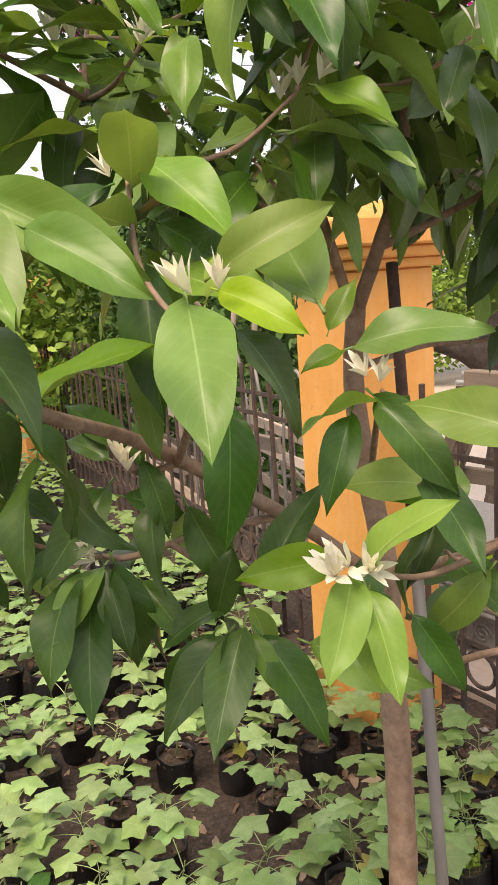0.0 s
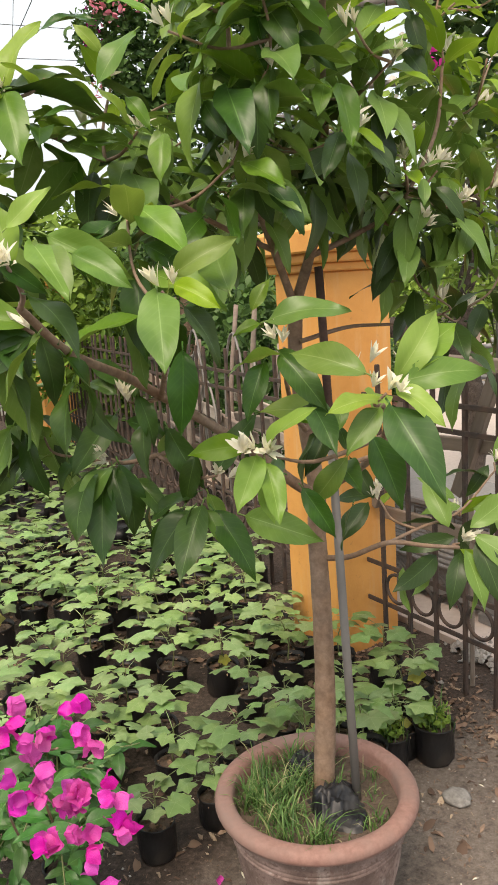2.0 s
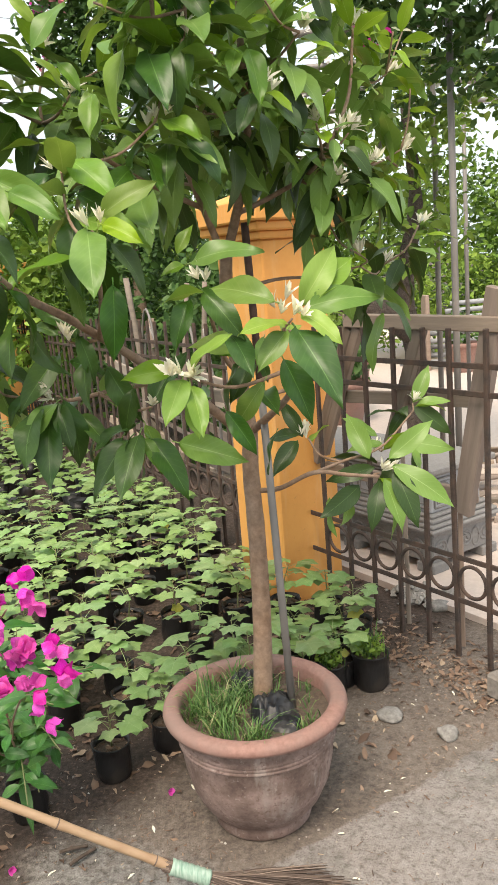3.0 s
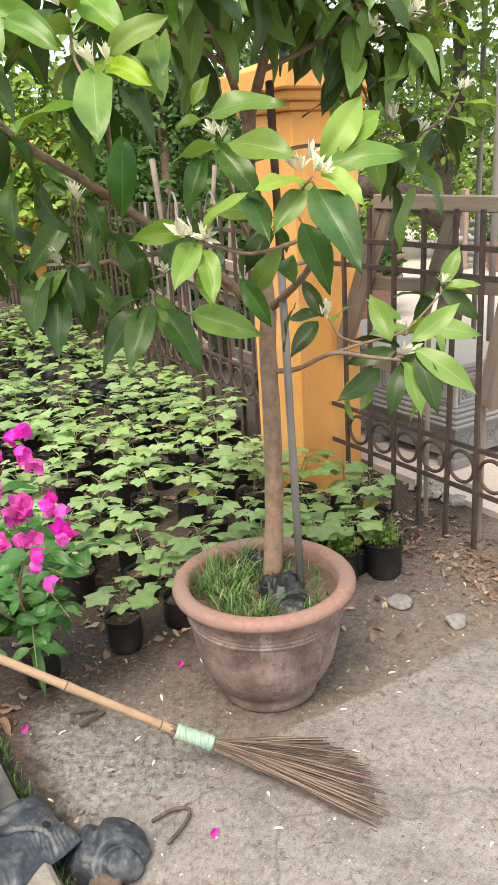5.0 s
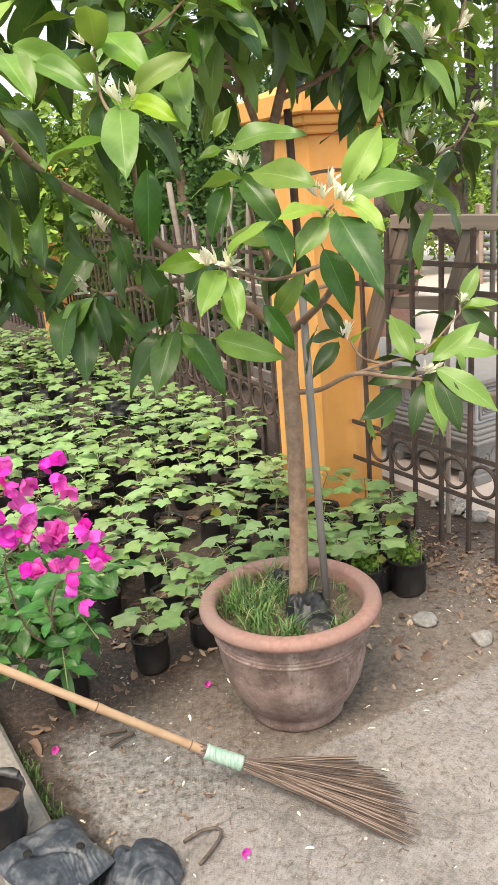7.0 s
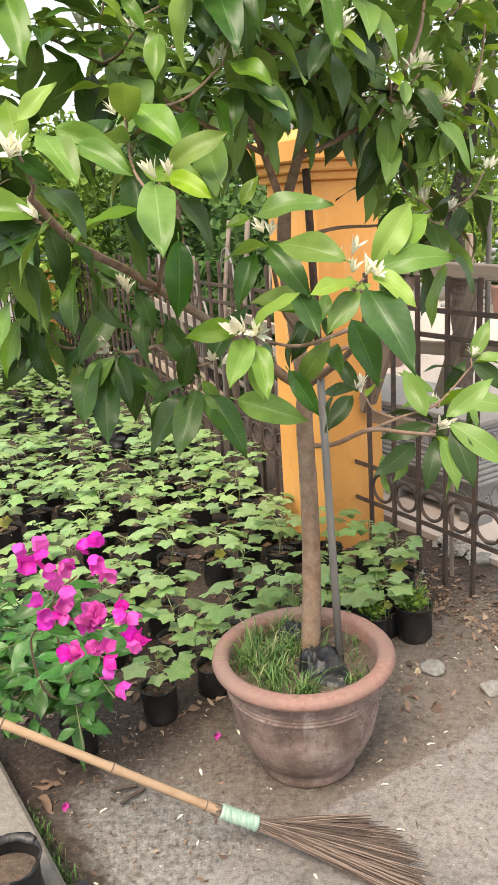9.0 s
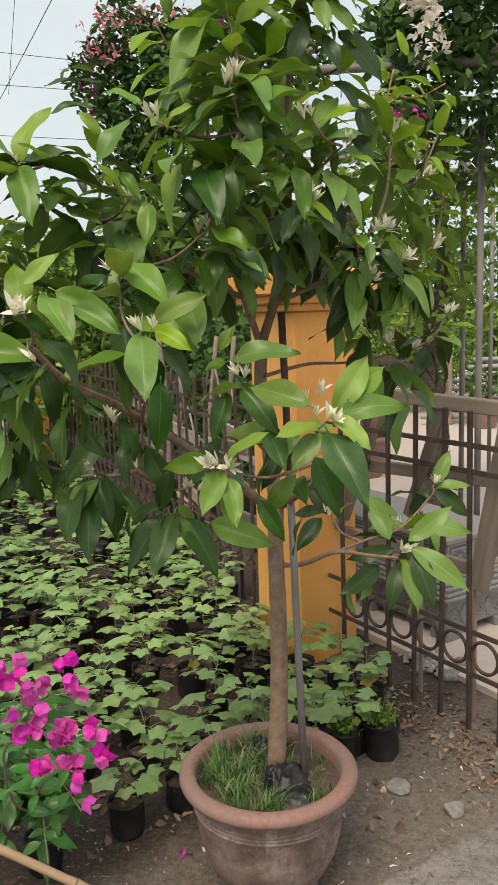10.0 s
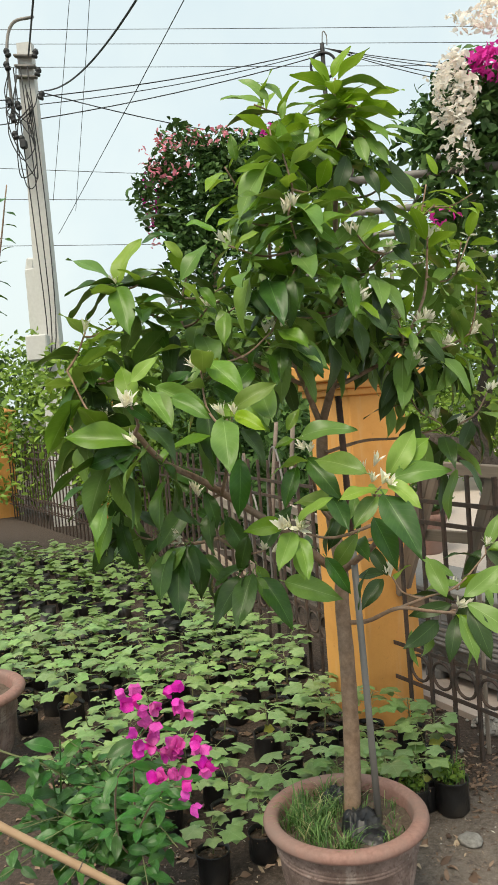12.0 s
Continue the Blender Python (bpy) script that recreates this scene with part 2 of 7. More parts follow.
class Geo:
    """Gathers simple solids into one mesh."""

    def __init__(self):
        self.v, self.f, self.uv, self.n = [], [], [], 0

    def add(self, verts, faces, uv=None):
        verts = np.asarray(verts, float)
        self.v.append(verts)
        self.f += [tuple(i + self.n for i in f) for f in faces]
        self.uv.append(np.zeros((len(verts), 2)) if uv is None else np.asarray(uv, float))
        self.n += len(verts)
        return self

    def box(self, centre, size, rot=None, bevel=0.0):
        """A box whose edges are chamfered by bevel."""
        h = np.asarray(size, float) / 2
        bv = min(bevel, 0.45 * 2 * h.min())
        if bv <= 0:
            v = np.array([(x, y, z) for x in (-1, 1) for y in (-1, 1) for z in (-1, 1)], float) * h
            f = [(0, 1, 3, 2), (4, 6, 7, 5), (0, 4, 5, 1), (2, 3, 7, 6), (0, 2, 6, 4), (1, 5, 7, 3)]
        else:
            bm = bmesh.new()
            bmesh.ops.create_cube(bm, size=1.0)
            bmesh.ops.scale(bm, vec=tuple(2 * h), verts=bm.verts)
            bmesh.ops.bevel(bm, geom=list(bm.edges), offset=bv, segments=1, affect="EDGES")
            bm.verts.index_update()
            v = np.array([p.co for p in bm.verts])
            f = [tuple(p.index for p in q.verts) for q in bm.faces]
            bm.free()
        if rot is not None:
            v = v @ np.array(rot.to_3x3()).T
        return self.add(v + np.asarray(centre, float), f)

    def tube(self, pts, radii, segs=8, cap=True):
        pts = np.asarray(pts, float)
        radii = np.broadcast_to(np.asarray(radii, float), (len(pts),))
        tan = np.gradient(pts, axis=0)
        tan /= np.linalg.norm(tan, axis=1)[:, None] + 1e-12
        ref = np.array((0, 0, 1.0)) if abs(tan[0][2]) < 0.9 else np.array((1.0, 0, 0))
        a = np.cross(tan[0], ref)
        a /= np.linalg.norm(a)
        rings = []
        ang = np.linspace(0, 2 * np.pi, segs, endpoint=False)
        for p, t, r in zip(pts, tan, radii):
            a = a - t * (a @ t)
            a /= np.linalg.norm(a) + 1e-12
            b = np.cross(t, a)
            rings.append(p + r * (np.cos(ang)[:, None] * a + np.sin(ang)[:, None] * b))
        v = np.concatenate(rings)
        f = []
        for i in range(len(pts) - 1):
            for j in range(segs):
                k = (j + 1) % segs
                f.append((i * segs + j, i * segs + k, (i + 1) * segs + k, (i + 1) * segs + j))
        if cap:
            f.append(tuple(range(segs - 1, -1, -1)))
            f.append(tuple((len(pts) - 1) * segs + j for j in range(segs)))
        return self.add(v, f)

    def lathe(self, profile, segs=48, centre=(0, 0, 0), wobble=0.0, close=False):
        ang = np.linspace(0, 2 * np.pi, segs, endpoint=False)
        v = []
        for i, (r, z) in enumerate(profile):
            rr = r * (1 + wobble * np.sin(3 * ang + 0.7 * i) * 0.5 + wobble * np.sin(7 * ang + 1.9 * i) * 0.5)
            v.append(np.stack([rr * np.cos(ang), rr * np.sin(ang), np.full(segs, z)], 1))
        f = []
        for i in range(len(profile) - 1):
            for j in range(segs):
                k = (j + 1) % segs
                f.append((i * segs + j, i * segs + k, (i + 1) * segs + k, (i + 1) * segs + j))
        if close:
            f.append(tuple((len(profile) - 1) * segs + j for j in range(segs)))
        return self.add(np.concatenate(v) + np.asarray(centre, float), f)

    def mesh(self, name, mat, smooth=True):
        return mesh_from(name, np.concatenate(self.v), self.f, mat, smooth, np.concatenate(self.uv))


def spline(pts, n=8):
    """A smooth line through the points (Catmull-Rom)."""
    p = [np.asarray(q, float) for q in pts]
    p = [2 * p[0] - p[1], *p, 2 * p[-1] - p[-2]]
    out = []
    for i in range(1, len(p) - 2):
        for t in np.linspace(0, 1, n, endpoint=False):
            a, b, c, d = p[i - 1], p[i], p[i + 1], p[i + 2]
            out.append(0.5 * (2 * b + (c - a) * t + (2 * a - 5 * b + 4 * c - d) * t * t + (3 * b - a - 3 * c + d) * t**3))
    out.append(p[-2])
    return np.array(out)


def leaf_geo(geo, length=1.0, width=0.36, droop=0.25, fold=0.25, wave=0.02, nu=10, nv=4, seed=0, peak=0.45, m=None, tip=1.0):
    """A pointed blade along +x with its face up: folded on the midrib, bent down towards the tip, wavy at the rim."""
    rnd = random.Random(seed)
    ph, ph2 = rnd.uniform(0, 6.28), rnd.uniform(0, 6.28)
    side = rnd.uniform(-0.08, 0.08)
    v, uv = [], []
    for i in range(nu + 1):
        u = i / nu
        w = width / 2 * (np.sin(np.pi * u ** (np.log(0.5) / np.log(peak))) ** 0.85) if 0 < u < 1 else 0.0
        w *= 1 - 0.35 * max(0.0, (u - 0.78) / 0.22) * tip
        ang = droop * u * 1.6
        cx = length * (np.sin(ang) / (droop * 1.6) if droop else u)
        cz = -length * ((1 - np.cos(ang)) / (droop * 1.6) if droop else 0.0)
        for j in range(nv + 1):
            s = 2 * j / nv - 1
            rim = abs(s)
            z = fold * rim * w + wave * length * rim * np.sin(9 * u + ph + (2 if s > 0 else 0)) - 0.35 * fold * rim * rim * w
            v.append((cx, s * w * length + side * length * u * u, cz + z * length))
            uv.append((u, s))
    f = []
    for i in range(nu):
        for j in range(nv):
            a = i * (nv + 1) + j
            f.append((a, a + 1, a + nv + 2, a + nv + 1))
    v = np.array(v)
    if m is not None:
        v = v @ np.array(m.to_3x3()).T + np.array(m.translation)
    return geo.add(v, f, uv)


def aim(origin, x_dir, up, roll=0.0, size=1.0):
    """A pose whose +x follows x_dir and whose +z leans to up."""
    x = Vector(x_dir).normalized()
    z = Vector(up)
    z = z - x * z.dot(x)
    if z.length < 1e-4:
        z = Vector((0.3, 0.9, 0.1)) - x * x.dot(Vector((0.3, 0.9, 0.1)))
    z.normalize()
    y = z.cross(x)
    rot = Matrix((x, y, z)).transposed().to_4x4()
    return Matrix.Translation(origin) @ rot @ Matrix.Rotation(radians(roll), 4, "X") @ Matrix.Scale(size, 4)

# ---- ground: one sheet, fine near the walk, coarse far off ----
FENCE_DIR = Vector((-0.557, 0.831, 0.0))
FENCE_NRM = Vector((0.831, 0.557, 0.0))
HINGE = Vector((0.547, 2.906, 0.0))


def on_fence(s, z=0.0, off=0.0):
    """A place s metres along the fence's line, from the pillar's near face away from the camera."""
    p = HINGE + FENCE_DIR * s + FENCE_NRM * off
    return Vector((p.x, p.y, z))


# on the far side of the pillar the fence bends a little
P1 = on_fence(0.185)
P2, P3 = Vector((-2.42, 8.70, 0.0)), Vector((-5.45, 12.95, 0.0))
LEFT_DIR = (P2 - P1).normalized()
LEFT_NRM = Vector((LEFT_DIR.y, -LEFT_DIR.x, 0.0))


def on_left(s, z=0.0, off=0.0):
    """A place s metres beyond the pillar along the left run of the fence."""
    p = P1 + LEFT_DIR * s + LEFT_NRM * off
    return Vector((p.x, p.y, z))


def ground_height(x, y):
    p = Vector((x, y, 0))
    return 0.010 * noise.noise(p * 2.2) + 0.006 * noise.noise(p * 9.0) + 0.0025 * noise.noise(p * 31.0) - 0.004


_k = Mat("ground_concrete_and_soil", 0.9)
_pos = _k.world_pos()
_sep = _k.node("ShaderNodeSeparateXYZ")
_k.link(_pos, _sep.inputs[0])
_n_big, _n_mid, _n_fine, _n_grit = _k.noise(1.3, 5, 0.65, _pos), _k.noise(8, 6, 0.75, _pos), _k.noise(52, 6, 0.75, _pos), _k.noise(210, 3, 0.7, _pos)


def ground_zone(ax, ay, wobble, lo, hi):
    """0 on the near side of a slanting line over the ground, 1 beyond it, with a ragged edge."""
    a = _k.node("ShaderNodeMath", operation="MULTIPLY_ADD")
    _k.link(_sep.outputs["X"], a.inputs[0])
    a.inputs[1].default_value, a.inputs[2].default_value = ax, 0.0
    b = _k.node("ShaderNodeMath", operation="MULTIPLY_ADD")
    _k.link(_sep.outputs["Y"], b.inputs[0])
    b.inputs[1].default_value = ay
    _k.link(a.outputs[0], b.inputs[2])
    c = _k.node("ShaderNodeMath", operation="MULTIPLY_ADD")
    _k.link(_n_mid, c.inputs[0])
    c.inputs[1].default_value = wobble
    _k.link(b.outputs[0], c.inputs[2])
    r = _k.node("ShaderNodeMapRange")
    r.inputs["From Min"].default_value, r.inputs["From Max"].default_value = lo + wobble / 2, hi + wobble / 2
    _k.link(c.outputs[0], r.inputs["Value"])
    return r.outputs[0]


# concrete: mottled, dirty in its pores, with pinkish and mossy patches
_conc = _k.ramp(_n_mid, [(0.32, (0.150, 0.134, 0.122)), (0.46, (0.232, 0.210, 0.193)), (0.58, (0.285, 0.262, 0.244)), (0.72, (0.365, 0.342, 0.322))])
_conc = _k.mix(_k.ramp(_k.noise(2.3, 6, 0.75, _pos), [(0.40, (0, 0, 0)), (0.60, (0.65, 0.65, 0.65))]), _conc, _k.mix(_n_fine, (0.22, 0.195, 0.178), (0.40, 0.352, 0.325)))
_conc = _k.mix(_k.ramp(_k.noise(3.4, 5, 0.7, _pos), [(0.56, (0, 0, 0)), (0.68, (0.5, 0.5, 0.5))]), _conc, _k.mix(_n_fine, (0.12, 0.125, 0.098), (0.25, 0.25, 0.205)))
_conc = _k.mix(_k.ramp(_n_fine, [(0.36, (0.75, 0.75, 0.75)), (0.50, (0, 0, 0))]), _conc, (0.115, 0.098, 0.086))
_conc = _k.mix(_k.ramp(_n_fine, [(0.58, (0, 0, 0)), (0.72, (0.6, 0.6, 0.6))]), _conc, (0.43, 0.405, 0.38))
_earth = _k.ramp(_n_fine, [(0.30, (0.055, 0.042, 0.034)), (0.48, (0.155, 0.123, 0.100)), (0.62, (0.225, 0.186, 0.156)), (0.76, (0.33, 0.285, 0.245))])
_earth = _k.mix(_k.ramp(_n_mid, [(0.42, (0, 0, 0)), (0.66, (0.65, 0.65, 0.65))]), _earth, _k.mix(_n_fine, (0.15, 0.122, 0.100), (0.30, 0.255, 0.215)))
# older, gritty concrete shows through the earth beside the pot
_old = _k.ramp(_n_fine, [(0.34, (0.070, 0.060, 0.052)), (0.46, (0.20, 0.186, 0.170)), (0.58, (0.30, 0.284, 0.262)), (0.72, (0.47, 0.448, 0.42))])
_earth = _k.mix(ground_zone(0.55, 1.0, 0.7, 0.95, 1.16), _old, _earth)
# cracks in the slab
_vo = _k.node("ShaderNodeTexVoronoi")
_vo.feature = "DISTANCE_TO_EDGE"
_vo.inputs["Scale"].default_value = 0.9
_vw = _k.node("ShaderNodeMix", data_type="RGBA")
_vw.inputs[0].default_value = 0.16
_k.link(_pos, _vw.inputs[6])
_vn = _k.node("ShaderNodeTexNoise")
_vn.inputs["Scale"].default_value = 5.0
_k.link(_pos, _vn.inputs["Vector"])
_k.link(_vn.outputs["Color"], _vw.inputs[7])
_k.link(_vw.outputs[2], _vo.inputs["Vector"])
_conc = _k.mix(_k.ramp(_vo.outputs["Distance"], [(0.0, (0.55, 0.55, 0.55)), (0.006, (0, 0, 0))]), _conc, (0.10, 0.085, 0.072))
# the slab's broken edge runs past the pot towards the fence
_half = ground_zone(-0.62, 1.0, 0.16, 0.905, 0.925)
_both = _k.mix(_half, _conc, _earth)
# the far end of the old paving, grey with dirt, left of the broom
_both = _k.mix(_k.ramp(_n_grit, [(0.34, (0.7, 0.7, 0.7)), (0.44, (0, 0, 0))]), _both, (0.085, 0.070, 0.058))
_both = _k.mix(_k.ramp(_n_grit, [(0.60, (0, 0, 0)), (0.72, (0.45, 0.45, 0.45))]), _both, (0.50, 0.46, 0.42))
# bare damp earth along the kerb
_both = _k.mix(ground_zone(1.51, 1.0, 0.5, 0.29, 0.43), _k.ramp(_n_fine, [(0.3, (0.018, 0.014, 0.010)), (0.7, (0.11, 0.082, 0.062))]), _both)
# the earth is darker in a ragged circle round the pot
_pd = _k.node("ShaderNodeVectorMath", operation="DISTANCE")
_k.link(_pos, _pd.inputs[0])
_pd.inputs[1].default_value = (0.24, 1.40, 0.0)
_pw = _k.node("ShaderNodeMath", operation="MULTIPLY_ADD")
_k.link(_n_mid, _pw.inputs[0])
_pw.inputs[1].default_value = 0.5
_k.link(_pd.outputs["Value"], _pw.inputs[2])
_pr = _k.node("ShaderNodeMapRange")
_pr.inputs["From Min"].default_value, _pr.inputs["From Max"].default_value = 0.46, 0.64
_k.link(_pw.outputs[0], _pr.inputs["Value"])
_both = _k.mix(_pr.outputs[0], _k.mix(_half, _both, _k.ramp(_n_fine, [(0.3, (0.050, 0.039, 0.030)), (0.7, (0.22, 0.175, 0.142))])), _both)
# dark humus of the seedling bed; shade under the plants put into its colour
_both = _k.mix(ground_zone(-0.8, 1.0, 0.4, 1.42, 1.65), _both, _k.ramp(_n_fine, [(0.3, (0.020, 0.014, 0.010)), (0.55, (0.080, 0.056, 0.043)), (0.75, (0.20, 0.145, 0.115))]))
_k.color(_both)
_hh = _k.node("ShaderNodeMath", operation="MULTIPLY_ADD")
_k.link(_n_grit, _hh.inputs[0])
_hh.inputs[1].default_value = 0.4
_k.link(_n_fine, _hh.inputs[2])
_k.bump(_hh.outputs[0], 0.7, 0.012)
GROUND = _k.m

_xs = np.unique(np.concatenate([np.linspace(-1.4, 2.2, 145), -1.4 - np.geomspace(0.03, 300, 40), 2.2 + np.geomspace(0.03, 300, 40)]))
_ys = np.unique(np.concatenate([np.linspace(-0.2, 3.2, 137), 3.2 + np.geomspace(0.03, 600, 44), -0.2 - np.geomspace(0.05, 100, 24)]))
_gv = [(x, y, ground_height(x, y)) for y in _ys for x in _xs]
_nx = len(_xs)
_gf = [(j * _nx + i, j * _nx + i + 1, (j + 1) * _nx + i + 1, (j + 1) * _nx + i) for j in range(len(_ys) - 1) for i in range(_nx - 1)]
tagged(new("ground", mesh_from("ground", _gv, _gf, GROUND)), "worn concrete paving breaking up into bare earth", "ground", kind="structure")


# ---- orange gate pillars ----
def pillar(s, group="orange fence pillars"):
    """A square painted pillar with a stepped capital and a low pyramid on top."""
    w = 0.37
    yaw = math.degrees(math.atan2(FENCE_NRM.y, FENCE_NRM.x))
    ob = thing("pillar", "orange-painted square masonry fence pillar with a stepped cap", "pillar", pose(*on_fence(s + w / 2), 0, 0, yaw), group)
    part("shaft", Geo().box((0, 0, 0.865), (w, w, 1.77), bevel=0.008).mesh("shaft", ORANGE, False), ob)
    part("moulding", Geo().box((0, 0, 1.768), (w + 0.05, w + 0.05, 0.036), bevel=0.006).box((0, 0, 1.807), (w + 0.11, w + 0.11, 0.042), bevel=0.008).mesh("moulding", ORANGE, False), ob)
    g = Geo().box((0, 0, 1.876), (w + 0.17, w + 0.17, 0.096), bevel=0.008)
    h, a, b = (w + 0.13) / 2, 1.9245, 2.0
    g.add([(-h, -h, a), (h, -h, a), (h, h, a), (-h, h, a), (-0.05, -0.05, b), (0.05, -0.05, b), (0.05, 0.05, b), (-0.05, 0.05, b)],
          [(0, 1, 5, 4), (1, 2, 6, 5), (2, 3, 7, 6), (3, 0, 4, 7), (4, 5, 6, 7)])
    part("cap", g.mesh("cap", ORANGE, False), ob)
    return ob


pillar(0.0)
_p = pillar(0.0)
_p.matrix_basis = pose(P2.x, P2.y, 0, 0, 0, math.degrees(math.atan2(LEFT_NRM.y, LEFT_NRM.x)))
_p = pillar(0.0)
_p.matrix_basis = pose(P3.x, P3.y, 0, 0, 0, math.degrees(math.atan2(LEFT_NRM.y, LEFT_NRM.x)))


# ---- terracotta pot ----
POT = Vector((0.211, 1.293, 0.0))
pot = thing("plant_pot", "large weathered terracotta pot with a thick reddish rim", "plant pot", pose(*POT))
_wall = [(0.0, 0.012), (0.136, 0.012), (0.142, 0.0), (0.147, 0.006), (0.146, 0.022), (0.143, 0.032), (0.158, 0.048), (0.184, 0.080), (0.206, 0.128), (0.2215, 0.195), (0.2305, 0.268)]
for _i in range(3):
    _z = 0.271 + 0.011 * _i
    _wall += [(0.2325, _z), (0.2362, _z + 0.0035), (0.2335, _z + 0.008)]
_wall += [(0.2365, 0.312), (0.239, 0.342)]
part("body", Geo().lathe(_wall, 72, wobble=0.004).mesh("pot_body", POT_CLAY), pot)
_rim = [(0.239, 0.344), (0.260, 0.346), (0.271, 0.352), (0.2745, 0.362), (0.271, 0.374), (0.262, 0.382), (0.240, 0.3835), (0.228, 0.379), (0.222, 0.368), (0.219, 0.330), (0.217, 0.285)]
part("rim", Geo().lathe(_rim, 72, wobble=0.004).mesh("pot_rim", POT_RIM), pot, label="thick smooth reddish rim")
_sg = Geo()
_sv, _sf = [(0, 0, 0.338)], []
for _i in range(1, 13):
    for _j in range(48):
        _a, _r = 2 * math.pi * _j / 48, 0.222 * _i / 12
        _x, _y = _r * math.cos(_a), _r * math.sin(_a)
        _sv.append((_x, _y, 0.332 + 0.012 * noise.noise(Vector((_x, _y, 3)) * 14) + 0.006 * noise.noise(Vector((_x, _y, 5)) * 45)))
for _j in range(48):
    _sf.append((0, 1 + _j, 1 + (_j + 1) % 48))
for _i in range(11):
    for _j in range(48):
        _a, _b = 1 + _i * 48 + _j, 1 + _i * 48 + (_j + 1) % 48
        _sf.append((_a, _a + 48, _b + 48, _b))
part("soil", _sg.add(_sv, _sf).mesh("pot_soil", SOIL), pot, label="dark crumbly potting soil")

# ---- the magnolias ----
LEAVES = {}
for _kind, _mat, _count in (("dark", LEAF_DARK, 7), ("mid", LEAF_MID, 6), ("young", LEAF_YOUNG, 4)):
    LEAVES[_kind] = []
    for _i in range(_count):
        _r = random.Random(_i * 17 + len(_kind))
        _g = Geo()
        leaf_geo(_g, 1.0, _r.uniform(0.34, 0.43), _r.uniform(0.18, 0.62), _r.uniform(0.25, 0.6), 0.042, 14, 6, _i + 5, _r.uniform(0.40, 0.47), None, 1.5)
        _g.tube([(-0.09, 0, 0.0), (-0.04, 0, 0.004), (0.03, 0, 0.0)], [0.012, 0.011, 0.007], 5)
        LEAVES[_kind].append(_g.mesh("leaf_" + _kind, _mat))


def flower_mesh(seed, openness):
    """A slender cream flower of narrow upright petals on a short green stalk."""
    g = Geo()
    rnd = random.Random(seed)
    for i in range(8):
        a = i * 2.39996
        tilt = (0.10 + 0.075 * i) * openness
        m = aim((0, 0, 0.004), (math.sin(tilt) * math.cos(a), math.sin(tilt) * math.sin(a), math.cos(tilt)), (-math.cos(a), -math.sin(a), 0.2), rnd.uniform(-15, 15), rnd.uniform(0.042, 0.058))
        leaf_geo(g, 1.0, 0.23, rnd.uniform(-0.25, 0.35) or 0.1, 0.5, 0.01, 6, 2, seed + i, 0.55, m, 0.2)
    return g


_k = Mat("cream_petal", 0.55)
_n1 = _k.noise(40, 3)
_c = _k.vary(_k.ramp(_n1, [(0.3, (0.84, 0.80, 0.62)), (0.7, (0.90, 0.88, 0.79))]), 0.01, 0.15, 0.1)
_k.color(_c).translucent(_c, 0.25)
PETAL = _k.m
FLOWERS = [flower_mesh(_i * 13, 0.6 + 0.3 * (_i % 4)).mesh("flower", PETAL) for _i in range(6)]


